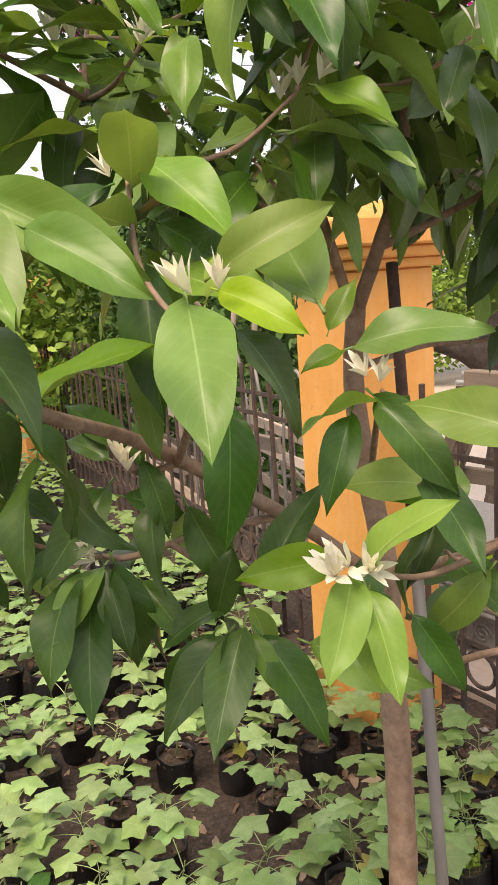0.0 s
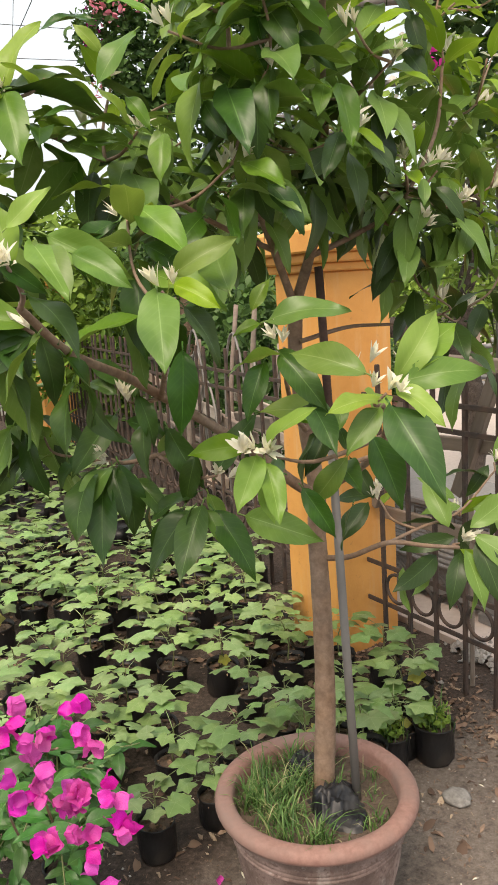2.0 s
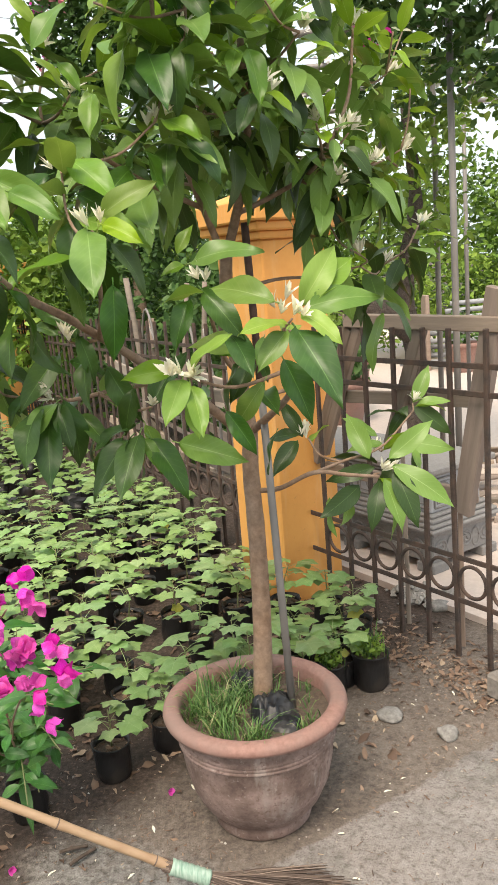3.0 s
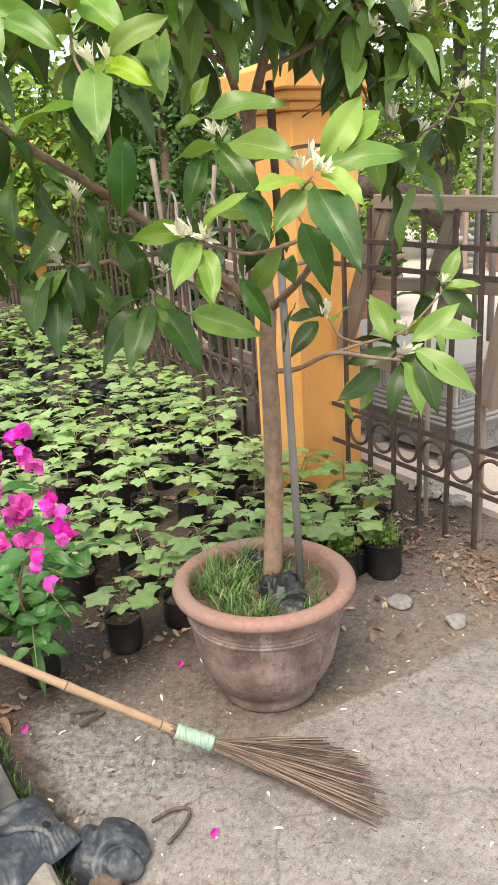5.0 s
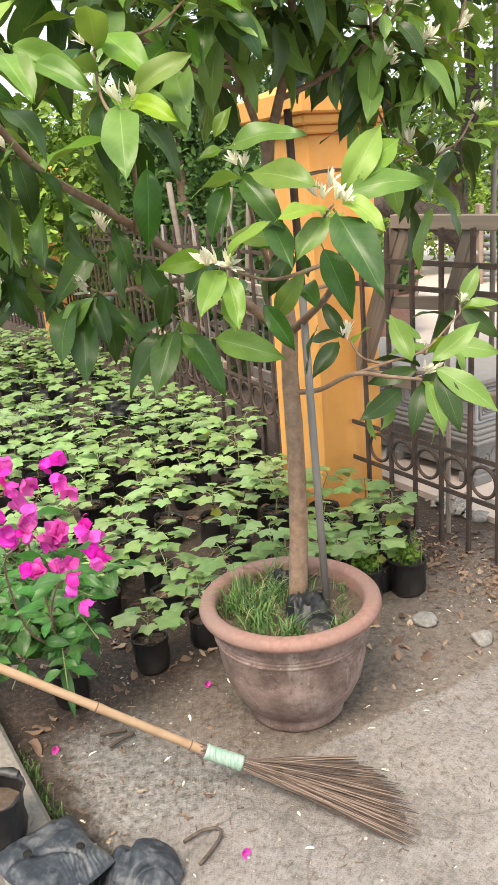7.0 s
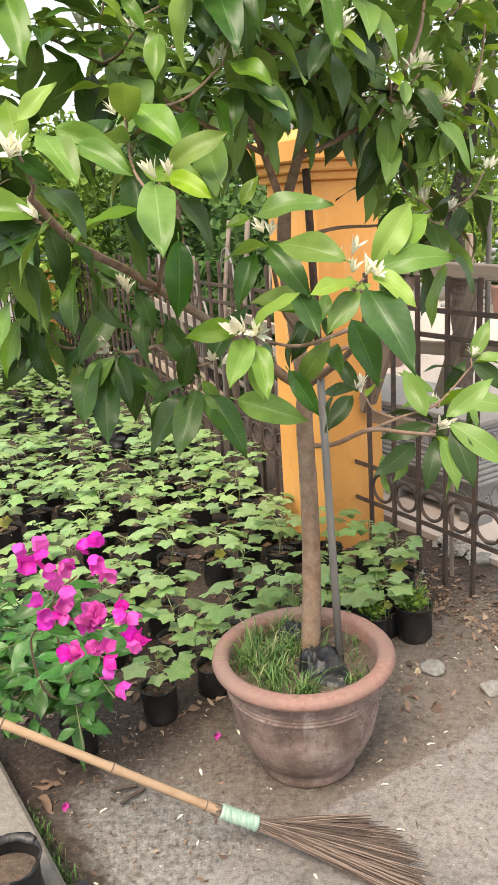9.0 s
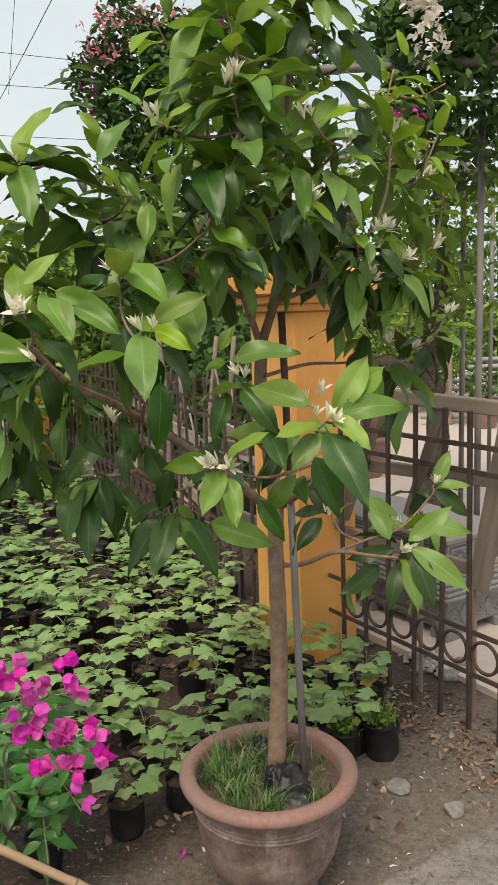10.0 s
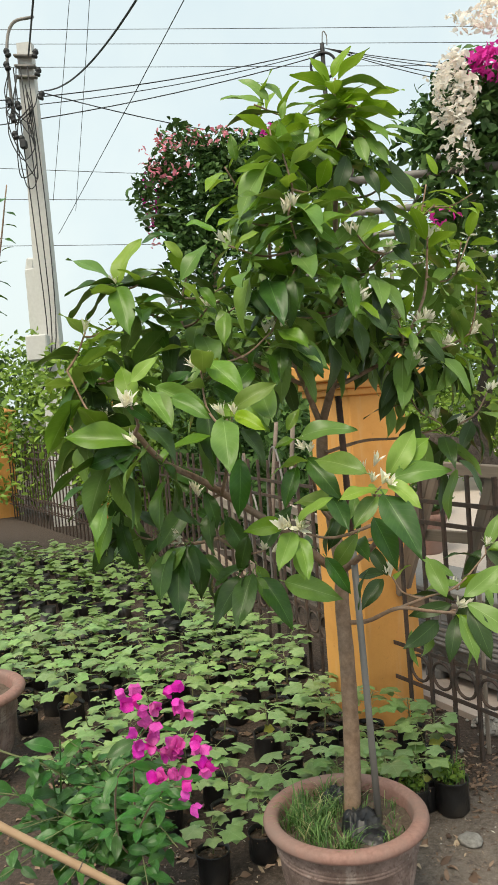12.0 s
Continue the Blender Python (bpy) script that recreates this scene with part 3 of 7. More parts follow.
class Tree:
    """A young magnolia: limbs, twigs with whorls of leaves, flowers at the tips."""

    def __init__(self, foot, label, seed=0):
        self.foot = Vector(foot)
        self.ob = thing("magnolia_tree", label, "tree", pose(*foot))
        self.nodes, self.leaves, self.flowers, self.kept, self.seed = [], [], [], set(), seed

    def limb(self, name, pts, r0, r1, segs=10):
        p = spline(pts, 7)
        rnd = random.Random(len(self.nodes))
        rr = np.linspace(r0, r1, len(p))
        for i in range(len(p)):
            rr[i] *= 1 + 0.035 * math.sin(i * 1.7 + len(self.nodes)) * rnd.random()
        for q, r in zip(p, rr):
            self.nodes.append((Vector(q), float(r)))
        part(name, Geo().tube(p - np.array(self.foot), rr, segs).mesh(name, BARK), self.ob)

    def leaf(self, base, direction, size, kind, up=(0, 0, 1), roll=0.0):
        rnd = random.Random(len(self.leaves) * 3 + 1)
        self.leaves.append((Vector(base), aim(Vector(base) - self.foot, direction, up, roll, size), kind, rnd.randrange(100)))

    def grown_leaf(self, base, tip, kind, face=(0, -0.8, 0.6)):
        """One leaf from its stalk's foot to its point."""
        b, t = Vector(base), Vector(tip)
        rnd = random.Random(len(self.leaves))
        d = t - b
        f = Vector(face)
        lift = (f - d.normalized() * f.dot(d.normalized())).normalized() * d.length * 0.22
        self.leaf(b, d + lift, d.length * 1.06, kind, face, rnd.uniform(-22, 22))
        self.kept.add(len(self.leaves) - 1)

    def shoot(self, x, y, z, n=8, size=0.16, young=0.15, flower=0, seed=0, lean=(0, 0, 0), droop=0.8):
        """A twig out to (x, y, z) with a whorl of leaves round its end and flowers at the tip."""
        rnd = random.Random(seed * 101 + 7 + self.seed)
        if size > 0.18:
            n, size = n + 2, size * 0.84
        droop = min(droop, 0.95 - 0.65 * max(0.0, min(1.0, (z - 1.75) / 0.6)))
        tip = Vector((x, y, z))
        root, rr = min(self.nodes, key=lambda k: (k[0] - tip).length + 1.2 * max(0.0, k[0].z - tip.z + 0.03))
        mid = root.lerp(tip, 0.55) + Vector((rnd.uniform(-0.02, 0.02), rnd.uniform(-0.02, 0.02), -0.12 * (tip - root).length))
        p = spline([root, mid, tip], 5)
        part("twig", Geo().tube(p - np.array(self.foot), np.linspace(min(rr, 0.006), 0.0028, len(p)), 6).mesh("twig", BARK), self.ob)
        for q in p[3:]:
            self.nodes.append((Vector(q), 0.004))
        axis = ((tip - mid).normalized() + Vector((0, 0, 0.7)) + Vector(lean)).normalized()
        side = axis.orthogonal().normalized()
        a0 = rnd.uniform(0, 6.28)
        for i in range(n):
            f = i / max(1, n - 1)
            ang = a0 + i * 2.39996 + rnd.uniform(-0.25, 0.25)
            radial = Matrix.Rotation(ang, 3, axis) @ side
            back = 0.012 + 0.17 * (1 - f) * rnd.uniform(0.6, 1.2)
            base = tip - axis * back + radial * 0.012
            lift = 0.62 * f - droop * 1.15 * (1 - f) + rnd.uniform(-0.25, 0.2)
            direction = (radial + axis * max(0.0, lift) + Vector((0, 0, min(0.0, lift) * 1.6))).normalized()
            # young leaves crown the tips; higher up paler kinds also stand in for toplight
            is_young = f > 1 - young * 1.25 - 0.25 * max(0.0, min(1.0, (z - 2.1) / 0.5))
            kind = "young" if is_young else ("mid" if rnd.random() < 0.42 + 0.45 * max(0.0, min(1.0, (z - 1.75) / 0.6)) else "dark")
            sz = size * (rnd.uniform(0.65, 0.98) if is_young else rnd.uniform(0.85, 1.2))
            self.leaf(base, direction, sz, kind, axis + Vector((0, 0, 0.6)), rnd.uniform(-25, 25))
        if flower:
            self.flowers.append((tip + axis * 0.006, axis, rnd.randrange(1000), flower))

    def finish(self, singles=300):
        """The leaves nearest the path become parts of their own, those behind them one part."""
        for p, ax, s, n in self.flowers:
            r = random.Random(s)
            for i in range(n + 1 if n > 1 else 2):
                o = Vector((r.uniform(-1, 1), r.uniform(-1, 1), r.uniform(-0.6, 0.3))) * (0.026 if i else 0.0)
                d = (ax + Vector((r.uniform(-0.6, 0.6), r.uniform(-0.6, 0.4), 0.2))).normalized()
                part("flower", FLOWERS[r.randrange(6)], self.ob, aim(p + o - self.foot, d.orthogonal(), d, 0, r.uniform(0.70, 1.0)), "cream-white magnolia flower with slender petals")
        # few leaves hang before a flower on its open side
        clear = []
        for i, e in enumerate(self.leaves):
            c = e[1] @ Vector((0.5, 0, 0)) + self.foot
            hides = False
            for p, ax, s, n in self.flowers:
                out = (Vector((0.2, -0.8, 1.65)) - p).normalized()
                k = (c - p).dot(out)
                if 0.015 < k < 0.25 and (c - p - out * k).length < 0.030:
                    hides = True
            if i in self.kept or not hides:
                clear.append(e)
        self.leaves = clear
        self.leaves.sort(key=lambda e: e[0].y)
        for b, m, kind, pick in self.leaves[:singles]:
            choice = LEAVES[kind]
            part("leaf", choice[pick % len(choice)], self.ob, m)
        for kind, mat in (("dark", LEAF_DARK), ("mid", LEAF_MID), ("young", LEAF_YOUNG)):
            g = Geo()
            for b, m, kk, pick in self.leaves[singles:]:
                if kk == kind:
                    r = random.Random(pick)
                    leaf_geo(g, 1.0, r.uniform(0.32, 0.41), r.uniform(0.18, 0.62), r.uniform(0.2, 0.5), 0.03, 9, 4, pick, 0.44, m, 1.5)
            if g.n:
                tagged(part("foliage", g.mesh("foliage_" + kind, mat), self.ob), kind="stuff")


magnolia = Tree((0.235, 1.36, 0.325), "young magnolia with glossy green leaves and cream flowers", 0)
magnolia.limb("trunk", [(0.235, 1.36, 0.31), (0.252, 1.40, 0.55), (0.258, 1.455, 0.80), (0.256, 1.505, 1.02), (0.262, 1.53, 1.14), (0.245, 1.60, 1.30), (0.225, 1.64, 1.50), (0.235, 1.63, 1.68)], 0.0305, 0.0200, segs=14)
magnolia.limb("branch", [(0.235, 1.63, 1.66), (0.275, 1.58, 1.78), (0.318, 1.55, 1.92), (0.325, 1.52, 2.10), (0.322, 1.47, 2.30), (0.34, 1.40, 2.50), (0.36, 1.34, 2.66)], 0.0155, 0.006)
magnolia.limb("branch", [(0.232, 1.63, 1.64), (0.18, 1.56, 1.80), (0.13, 1.46, 1.95), (0.10, 1.38, 2.12), (0.10, 1.33, 2.32)], 0.012, 0.005)
magnolia.limb("branch", [(0.268, 1.53, 1.12), (0.20, 1.47, 1.18), (0.10, 1.38, 1.29), (-0.04, 1.25, 1.42), (-0.15, 1.08, 1.53), (-0.22, 0.86, 1.61), (-0.25, 0.68, 1.70)], 0.0165, 0.007)
magnolia.limb("branch", [(-0.10, 1.16, 1.475), (-0.06, 1.0, 1.57), (-0.035, 0.86, 1.67)], 0.007, 0.004)
magnolia.limb("branch", [(0.05, 1.34, 1.33), (-0.08, 1.28, 1.33), (-0.20, 1.2, 1.32), (-0.33, 1.24, 1.33)], 0.008, 0.004)
magnolia.limb("branch", [(0.272, 1.53, 1.135), (0.315, 1.42, 1.19), (0.37, 1.25, 1.275), (0.39, 1.05, 1.38), (0.365, 0.87, 1.475)], 0.0135, 0.005)
magnolia.limb("branch", [(0.262, 1.49, 0.955), (0.34, 1.46, 0.965), (0.44, 1.40, 1.02), (0.54, 1.42, 1.00), (0.64, 1.46, 0.975)], 0.0085, 0.005)
magnolia.limb("branch", [(0.44, 1.40, 1.02), (0.55, 1.52, 1.02), (0.68, 1.62, 1.03), (0.80, 1.72, 1.11)], 0.005, 0.003)
magnolia.limb("branch", [(0.245, 1.6, 1.30), (0.21, 1.35, 1.38), (0.19, 1.15, 1.48), (0.183, 1.04, 1.56)], 0.008, 0.004)
magnolia.limb("branch", [(0.275, 1.58, 1.78), (0.40, 1.60, 1.83), (0.52, 1.60, 1.90), (0.63, 1.65, 2.08), (0.66, 1.68, 2.26)], 0.009, 0.004)
magnolia.limb("branch", [(0.24, 1.62, 1.55), (0.38, 1.66, 1.58), (0.52, 1.68, 1.58), (0.65, 1.68, 1.60)], 0.007, 0.003)
magnolia.limb("branch", [(0.18, 1.56, 1.80), (0.02, 1.45, 1.88), (-0.14, 1.30, 1.98), (-0.34, 1.12, 2.08)], 0.008, 0.004)

# lower right side shoots
magnolia.shoot(0.644, 1.469, 0.984, 3, 0.15, 0.1, 2, 1, (0.3, -0.4, 0), 1.0)
magnolia.shoot(0.677, 1.658, 1.013, 4, 0.15, 0.2, 2, 2, (0.2, 0, 0))
magnolia.shoot(0.812, 1.740, 1.141, 5, 0.15, 0.2, 2, 3, (0.4, 0, 0))
magnolia.shoot(0.446, 1.600, 1.083, 2, 0.15, 0.1, 2, 4)
# towards the camera
magnolia.shoot(0.362, 0.804, 1.507, 4, 0.15, 0.5, 2, 5, (0, -0.5, 0))
magnolia.shoot(0.121, 0.875, 1.398, 4, 0.15, 0.3, 2, 6, (0, -0.4, 0))
magnolia.shoot(0.183, 1.016, 1.585, 4, 0.15, 0.2, 1, 7, (0, -0.3, 0))
magnolia.shoot(-0.028, 0.784, 1.714, 2, 0.15, 0.5, 1, 8, (0, -0.4, 0))
magnolia.shoot(-0.237, 0.599, 1.766, 4, 0.15, 0.25, 2, 9, (-0.2, -0.4, 0))
magnolia.shoot(-0.273, 0.814, 1.654, 4, 0.15, 0.1, 1, 10, (-0.3, -0.2, 0))
magnolia.shoot(-0.169, 1.130, 1.475, 4, 0.15, 0.0, 1, 11, (-0.2, -0.1, 0), 1.1)
magnolia.shoot(-0.227, 1.161, 1.340, 4, 0.15, 0.0, 1, 12, (-0.2, -0.3, 0), 1.3)
magnolia.shoot(-0.427, 1.321, 1.375, 4, 0.15, 0.1, 1, 13, (-0.4, 0, 0), 0.9)
magnolia.shoot(0.02, 1.10, 1.30, 4, 0.15, 0.0, 1, 31, (0, -0.3, 0), 1.3)
# crown
magnolia.shoot(-0.111, 0.980, 1.868, 9, 0.209, 0.1, 2, 14, (-0.1, -0.3, 0))
magnolia.shoot(0.098, 1.060, 1.957, 10, 0.209, 0.1, 2, 15, (0, -0.3, 0))
magnolia.shoot(0.129, 1.284, 2.041, 9, 0.209, 0.0, 1, 16)
magnolia.shoot(0.181, 1.081, 2.140, 10, 0.209, 0.1, 2, 17, (0, -0.3, 0))
magnolia.shoot(0.171, 1.005, 2.278, 9, 0.197, 0.1, 2, 18, (0, -0.3, 0))
magnolia.shoot(-0.011, 1.063, 2.217, 9, 0.197, 0.15, 1, 19, (-0.1, -0.2, 0))
magnolia.shoot(-0.171, 1.301, 2.190, 3, 0.197, 0.2, 1, 20, (-0.3, 0, 0))
magnolia.shoot(-0.047, 1.334, 2.143, 8, 0.197, 0.1, 1, 21)
magnolia.shoot(-0.358, 1.085, 2.121, 3, 0.209, 0.35, 2, 22, (-0.3, 0, 0.2), 0.2)
magnolia.shoot(-0.503, 0.986, 1.885, 8, 0.197, 0.2, 0, 23, (-0.4, 0, 0))
magnolia.shoot(0.168, 1.108, 2.473, 10, 0.197, 0.35, 0, 24, (0, -0.1, 0.3))
magnolia.shoot(0.085, 1.446, 2.474, 9, 0.197, 0.3, 0, 25, (0, 0, 0.3))
magnolia.shoot(0.273, 1.169, 2.397, 9, 0.197, 0.1, 1, 26, (0, -0.2, 0))
magnolia.shoot(0.346, 1.300, 2.600, 10, 0.197, 0.2, 0, 27, (0, -0.1, 0.3))
magnolia.shoot(0.350, 1.340, 2.770, 10, 0.197, 0.6, 0, 28, (0, 0, 0.6), 0.2)
magnolia.shoot(0.318, 1.500, 2.211, 9, 0.209, 0.1, 1, 29)
magnolia.shoot(0.509, 1.431, 1.990, 9, 0.197, 0.1, 2, 30, (0, -0.2, 0))
magnolia.shoot(0.612, 1.533, 1.974, 9, 0.197, 0.1, 2, 32, (0.1, -0.2, 0))
magnolia.shoot(0.807, 1.750, 1.946, 9, 0.197, 0.15, 2, 33, (0.3, -0.1, 0))
magnolia.shoot(0.664, 1.694, 2.297, 9, 0.197, 0.2, 2, 34, (0.2, 0, 0.2))
magnolia.shoot(0.690, 1.800, 2.520, 8, 0.197, 0.5, 0, 35, (0.2, 0, 0.4))
magnolia.shoot(0.780, 1.800, 2.180, 9, 0.197, 0.2, 1, 36, (0.3, 0, 0.1))
magnolia.shoot(0.649, 1.659, 1.634, 6, 0.17, 0.1, 2, 37, (0.1, -0.2, 0))
magnolia.shoot(0.768, 1.901, 1.60, 5, 0.197, 0.1, 2, 38, (0.3, 0, 0))
magnolia.shoot(0.50, 1.45, 2.45, 9, 0.197, 0.15, 0, 39, (0.2, 0, 0.2))
magnolia.shoot(0.47, 1.35, 2.20, 9, 0.209, 0.1, 1, 40, (0.2, -0.2, 0))
# the far side and the inside
for _i, (_x, _y, _z) in enumerate(((0.05, 1.75, 1.98), (-0.15, 1.65, 2.04), (0.45, 1.90, 2.0), (0.15, 1.80, 2.15), (0.35, 1.75, 2.4), (-0.05, 1.6, 2.10),
                                   (-0.35, 1.2, 1.9), (0.2, 1.6, 2.32))):
    magnolia.shoot(_x, _y, _z, 9, 0.203, 0.0, 0, 60 + _i, (0, 0, 0), 0.9)


_r = random.Random(12)
for _i in range(11):
    _z = _r.uniform(2.02, 2.45)
    _x, _y = 0.22 + _r.uniform(-0.45, 0.45) * (2.75 - _z), 1.62 + _r.uniform(-0.15, 0.35)
    magnolia.shoot(_x, _y, _z, 9, 0.19, 0.0, 0, 120 + _i, (0, 0, 0), 0.7)
magnolia.shoot(0.30, 1.32, 2.68, 8, 0.191, 0.4, 0, 101, (-0.1, 0, 0.4), 0.3)
magnolia.shoot(0.42, 1.38, 2.72, 7, 0.186, 0.4, 0, 102, (0.2, 0, 0.4), 0.3)
magnolia.shoot(0.085, 1.30, 2.70, 9, 0.2, 0.4, 0, 105, (-0.3, 0, -0.2))
magnolia.shoot(0.13, 1.22, 2.60, 8, 0.2, 0.3, 0, 106, (-0.2, -0.1, 0.3))
magnolia.shoot(0.44, 1.42, 2.70, 8, 0.2, 0.3, 0, 107, (0.3, 0, 0.3))
magnolia.shoot(-0.02, 1.25, 2.50, 8, 0.2, 0.3, 0, 108, (-0.3, 0, 0.3))
magnolia.shoot(-0.46, 1.06, 2.00, 8, 0.2, 0.2, 1, 103, (-0.3, 0, 0.2))
magnolia.shoot(0.70, 1.62, 1.90, 7, 0.19, 0.1, 1, 141, (0.2, 0, 0))
magnolia.shoot(0.56, 1.50, 1.84, 6, 0.19, 0.0, 1, 142, (0.1, -0.1, 0))
magnolia.shoot(0.283, 1.107, 1.33, 2, 0.14, 0.0, 0, 80)
magnolia.shoot(0.23, 1.25, 2.58, 8, 0.186, 0.3, 0, 81, (0, -0.1, 0.3))
magnolia.shoot(0.46, 1.40, 2.62, 8, 0.186, 0.2, 0, 82, (0.2, 0, 0.3))
magnolia.shoot(0.02, 1.25, 2.36, 8, 0.186, 0.2, 0, 83, (-0.2, -0.1, 0.3))
magnolia.shoot(-0.22, 1.20, 2.06, 2, 0.197, 0.1, 1, 84, (-0.2, -0.2, 0.1))
magnolia.shoot(-0.10, 1.15, 2.05, 8, 0.197, 0.05, 1, 85, (-0.1, -0.3, 0))
magnolia.shoot(0.38, 1.25, 2.25, 8, 0.197, 0.05, 1, 86, (0.1, -0.3, 0))
magnolia.shoot(0.36, 1.22, 2.05, 8, 0.197, 0.05, 1, 87, (0.1, -0.3, 0))
magnolia.shoot(-0.40, 0.95, 1.72, 8, 0.197, 0.15, 1, 88, (-0.3, -0.1, 0))
magnolia.shoot(0.55, 1.62, 1.74, 8, 0.186, 0.0, 0, 90, (0.1, -0.1, 0))
magnolia.shoot(-0.50, 1.30, 1.56, 8, 0.191, 0.1, 1, 94, (-0.3, 0, 0))
magnolia.shoot(-0.46, 1.08, 1.56, 7, 0.186, 0.1, 0, 96, (-0.3, -0.1, 0))
magnolia.shoot(-0.62, 1.35, 1.72, 8, 0.186, 0.15, 0, 97, (-0.3, 0, 0))
magnolia.shoot(0.90, 1.95, 1.72, 8, 0.186, 0.1, 1, 91, (0.3, 0, 0))
magnolia.shoot(0.7, 1.7, 2.42, 8, 0.14, 0.3, 0, 200, (0.25, -0.2, 0.1))
magnolia.shoot(0.79, 1.72, 2.28, 8, 0.14, 0.3, 0, 201, (0.25, -0.2, 0.1))
magnolia.shoot(0.84, 1.74, 2.12, 8, 0.14, 0.3, 0, 202, (0.25, -0.2, 0.1))
magnolia.shoot(0.8, 1.78, 1.9, 8, 0.14, 0.3, 0, 204, (0.25, -0.2, 0.1))
magnolia.shoot(0.86, 1.8, 2.47, 8, 0.14, 0.3, 0, 207, (0.25, -0.2, 0.1))
magnolia.shoot(-0.5, 1.25, 1.9, 8, 0.14, 0.35, 0, 220, (-0.25, -0.2, 0.1))
magnolia.shoot(-0.4, 1.15, 2.02, 8, 0.14, 0.35, 0, 221, (-0.25, -0.2, 0.1))
magnolia.shoot(-0.28, 1.12, 2.16, 8, 0.14, 0.35, 0, 222, (-0.25, -0.2, 0.1))
magnolia.shoot(-0.55, 1.12, 1.78, 8, 0.14, 0.35, 0, 223, (-0.25, -0.2, 0.1))
magnolia.shoot(0.88, 2.00, 2.35, 8, 0.186, 0.3, 1, 92, (0.3, 0, 0.2))

# single leaves that stand out
magnolia.grown_leaf((0.381, 0.813, 1.531), (0.480, 0.833, 1.644), 'young')
magnolia.grown_leaf((0.384, 0.814, 1.534), (0.499, 0.879, 1.618), 'young')
magnolia.grown_leaf((0.383, 0.811, 1.524), (0.541, 0.797, 1.553), 'mid')
magnolia.grown_leaf((0.380, 0.808, 1.516), (0.454, 0.734, 1.467), 'young')
magnolia.grown_leaf((0.368, 0.798, 1.487), (0.432, 0.673, 1.348), 'dark')
magnolia.grown_leaf((0.349, 0.796, 1.484), (0.285, 0.739, 1.416), 'mid')
magnolia.grown_leaf((0.330, 0.814, 1.544), (0.190, 0.904, 1.589), 'mid')
magnolia.grown_leaf((0.108, 0.878, 1.410), (-0.008, 0.840, 1.410), 'young')
magnolia.grown_leaf((0.119, 0.873, 1.393), (0.090, 0.765, 1.322), 'young')
magnolia.grown_leaf((0.135, 0.869, 1.378), (0.161, 0.797, 1.277), 'mid')
magnolia.grown_leaf((0.173, 1.013, 1.578), (0.256, 0.930, 1.466), 'dark')
magnolia.grown_leaf((0.142, 1.005, 1.559), (0.098, 0.938, 1.454), 'dark')
magnolia.grown_leaf((0.148, 1.031, 1.639), (0.310, 0.991, 1.681), 'mid')
magnolia.grown_leaf((0.139, 1.030, 1.637), (0.083, 1.001, 1.622), 'mid')
magnolia.grown_leaf((0.122, 1.037, 1.662), (0.157, 1.059, 1.725), 'mid')
magnolia.grown_leaf((0.274, 1.135, 1.420), (0.133, 1.087, 1.460), 'young')
magnolia.grown_leaf((0.277, 1.132, 1.410), (0.163, 1.109, 1.425), 'mid')
magnolia.grown_leaf((0.282, 1.126, 1.391), (0.220, 1.043, 1.306), 'dark')
magnolia.grown_leaf((0.314, 1.146, 1.447), (0.292, 1.103, 1.382), 'mid')
magnolia.grown_leaf((0.297, 1.129, 1.396), (0.323, 1.131, 1.331), 'dark')
magnolia.grown_leaf((-0.009, 0.793, 1.740), (0.107, 0.764, 1.792), 'young')
magnolia.grown_leaf((-0.008, 0.789, 1.725), (0.066, 0.728, 1.686), 'young')
magnolia.grown_leaf((-0.037, 0.784, 1.715), (-0.011, 0.661, 1.588), 'mid')
magnolia.grown_leaf((0.008, 0.778, 1.688), (0.083, 0.793, 1.590), 'dark')
magnolia.grown_leaf((0.090, 0.789, 1.707), (0.049, 0.967, 1.781), 'mid')
magnolia.grown_leaf((-0.192, 0.613, 1.801), (-0.131, 0.535, 1.710), 'mid')
magnolia.grown_leaf((-0.178, 0.617, 1.811), (-0.062, 0.629, 1.731), 'mid')
magnolia.grown_leaf((-0.201, 0.611, 1.803), (-0.128, 0.536, 1.715), 'mid')
magnolia.grown_leaf((-0.238, 0.616, 1.824), (-0.168, 0.635, 1.879), 'young')
magnolia.grown_leaf((-0.140, 0.607, 1.781), (-0.049, 0.572, 1.722), 'mid')
magnolia.grown_leaf((-0.251, 0.601, 1.774), (-0.200, 0.638, 1.717), 'dark')
magnolia.grown_leaf((-0.093, 0.985, 1.882), (0.018, 0.917, 1.781), 'mid')
magnolia.grown_leaf((-0.079, 0.963, 1.807), (0.007, 0.997, 1.735), 'dark')
magnolia.grown_leaf((-0.136, 0.974, 1.851), (-0.247, 1.008, 1.804), 'dark')
magnolia.grown_leaf((-0.213, 1.194, 1.440), (-0.301, 1.097, 1.318), 'dark')
magnolia.grown_leaf((-0.263, 1.153, 1.322), (-0.336, 1.037, 1.201), 'dark')
magnolia.grown_leaf((-0.225, 1.156, 1.323), (-0.182, 1.090, 1.208), 'dark')
magnolia.grown_leaf((-0.245, 1.145, 1.293), (-0.253, 1.058, 1.120), 'dark')
magnolia.grown_leaf((-0.210, 1.158, 1.329), (-0.151, 1.148, 1.153), 'dark')
magnolia.grown_leaf((-0.272, 1.165, 1.361), (-0.392, 1.185, 1.281), 'dark')
magnolia.grown_leaf((-0.190, 1.189, 1.422), (-0.093, 1.261, 1.365), 'dark')
magnolia.grown_leaf((-0.018, 1.107, 1.235), (-0.076, 1.005, 1.092), 'dark')
magnolia.grown_leaf((-0.010, 1.104, 1.224), (0.036, 1.054, 1.160), 'mid')
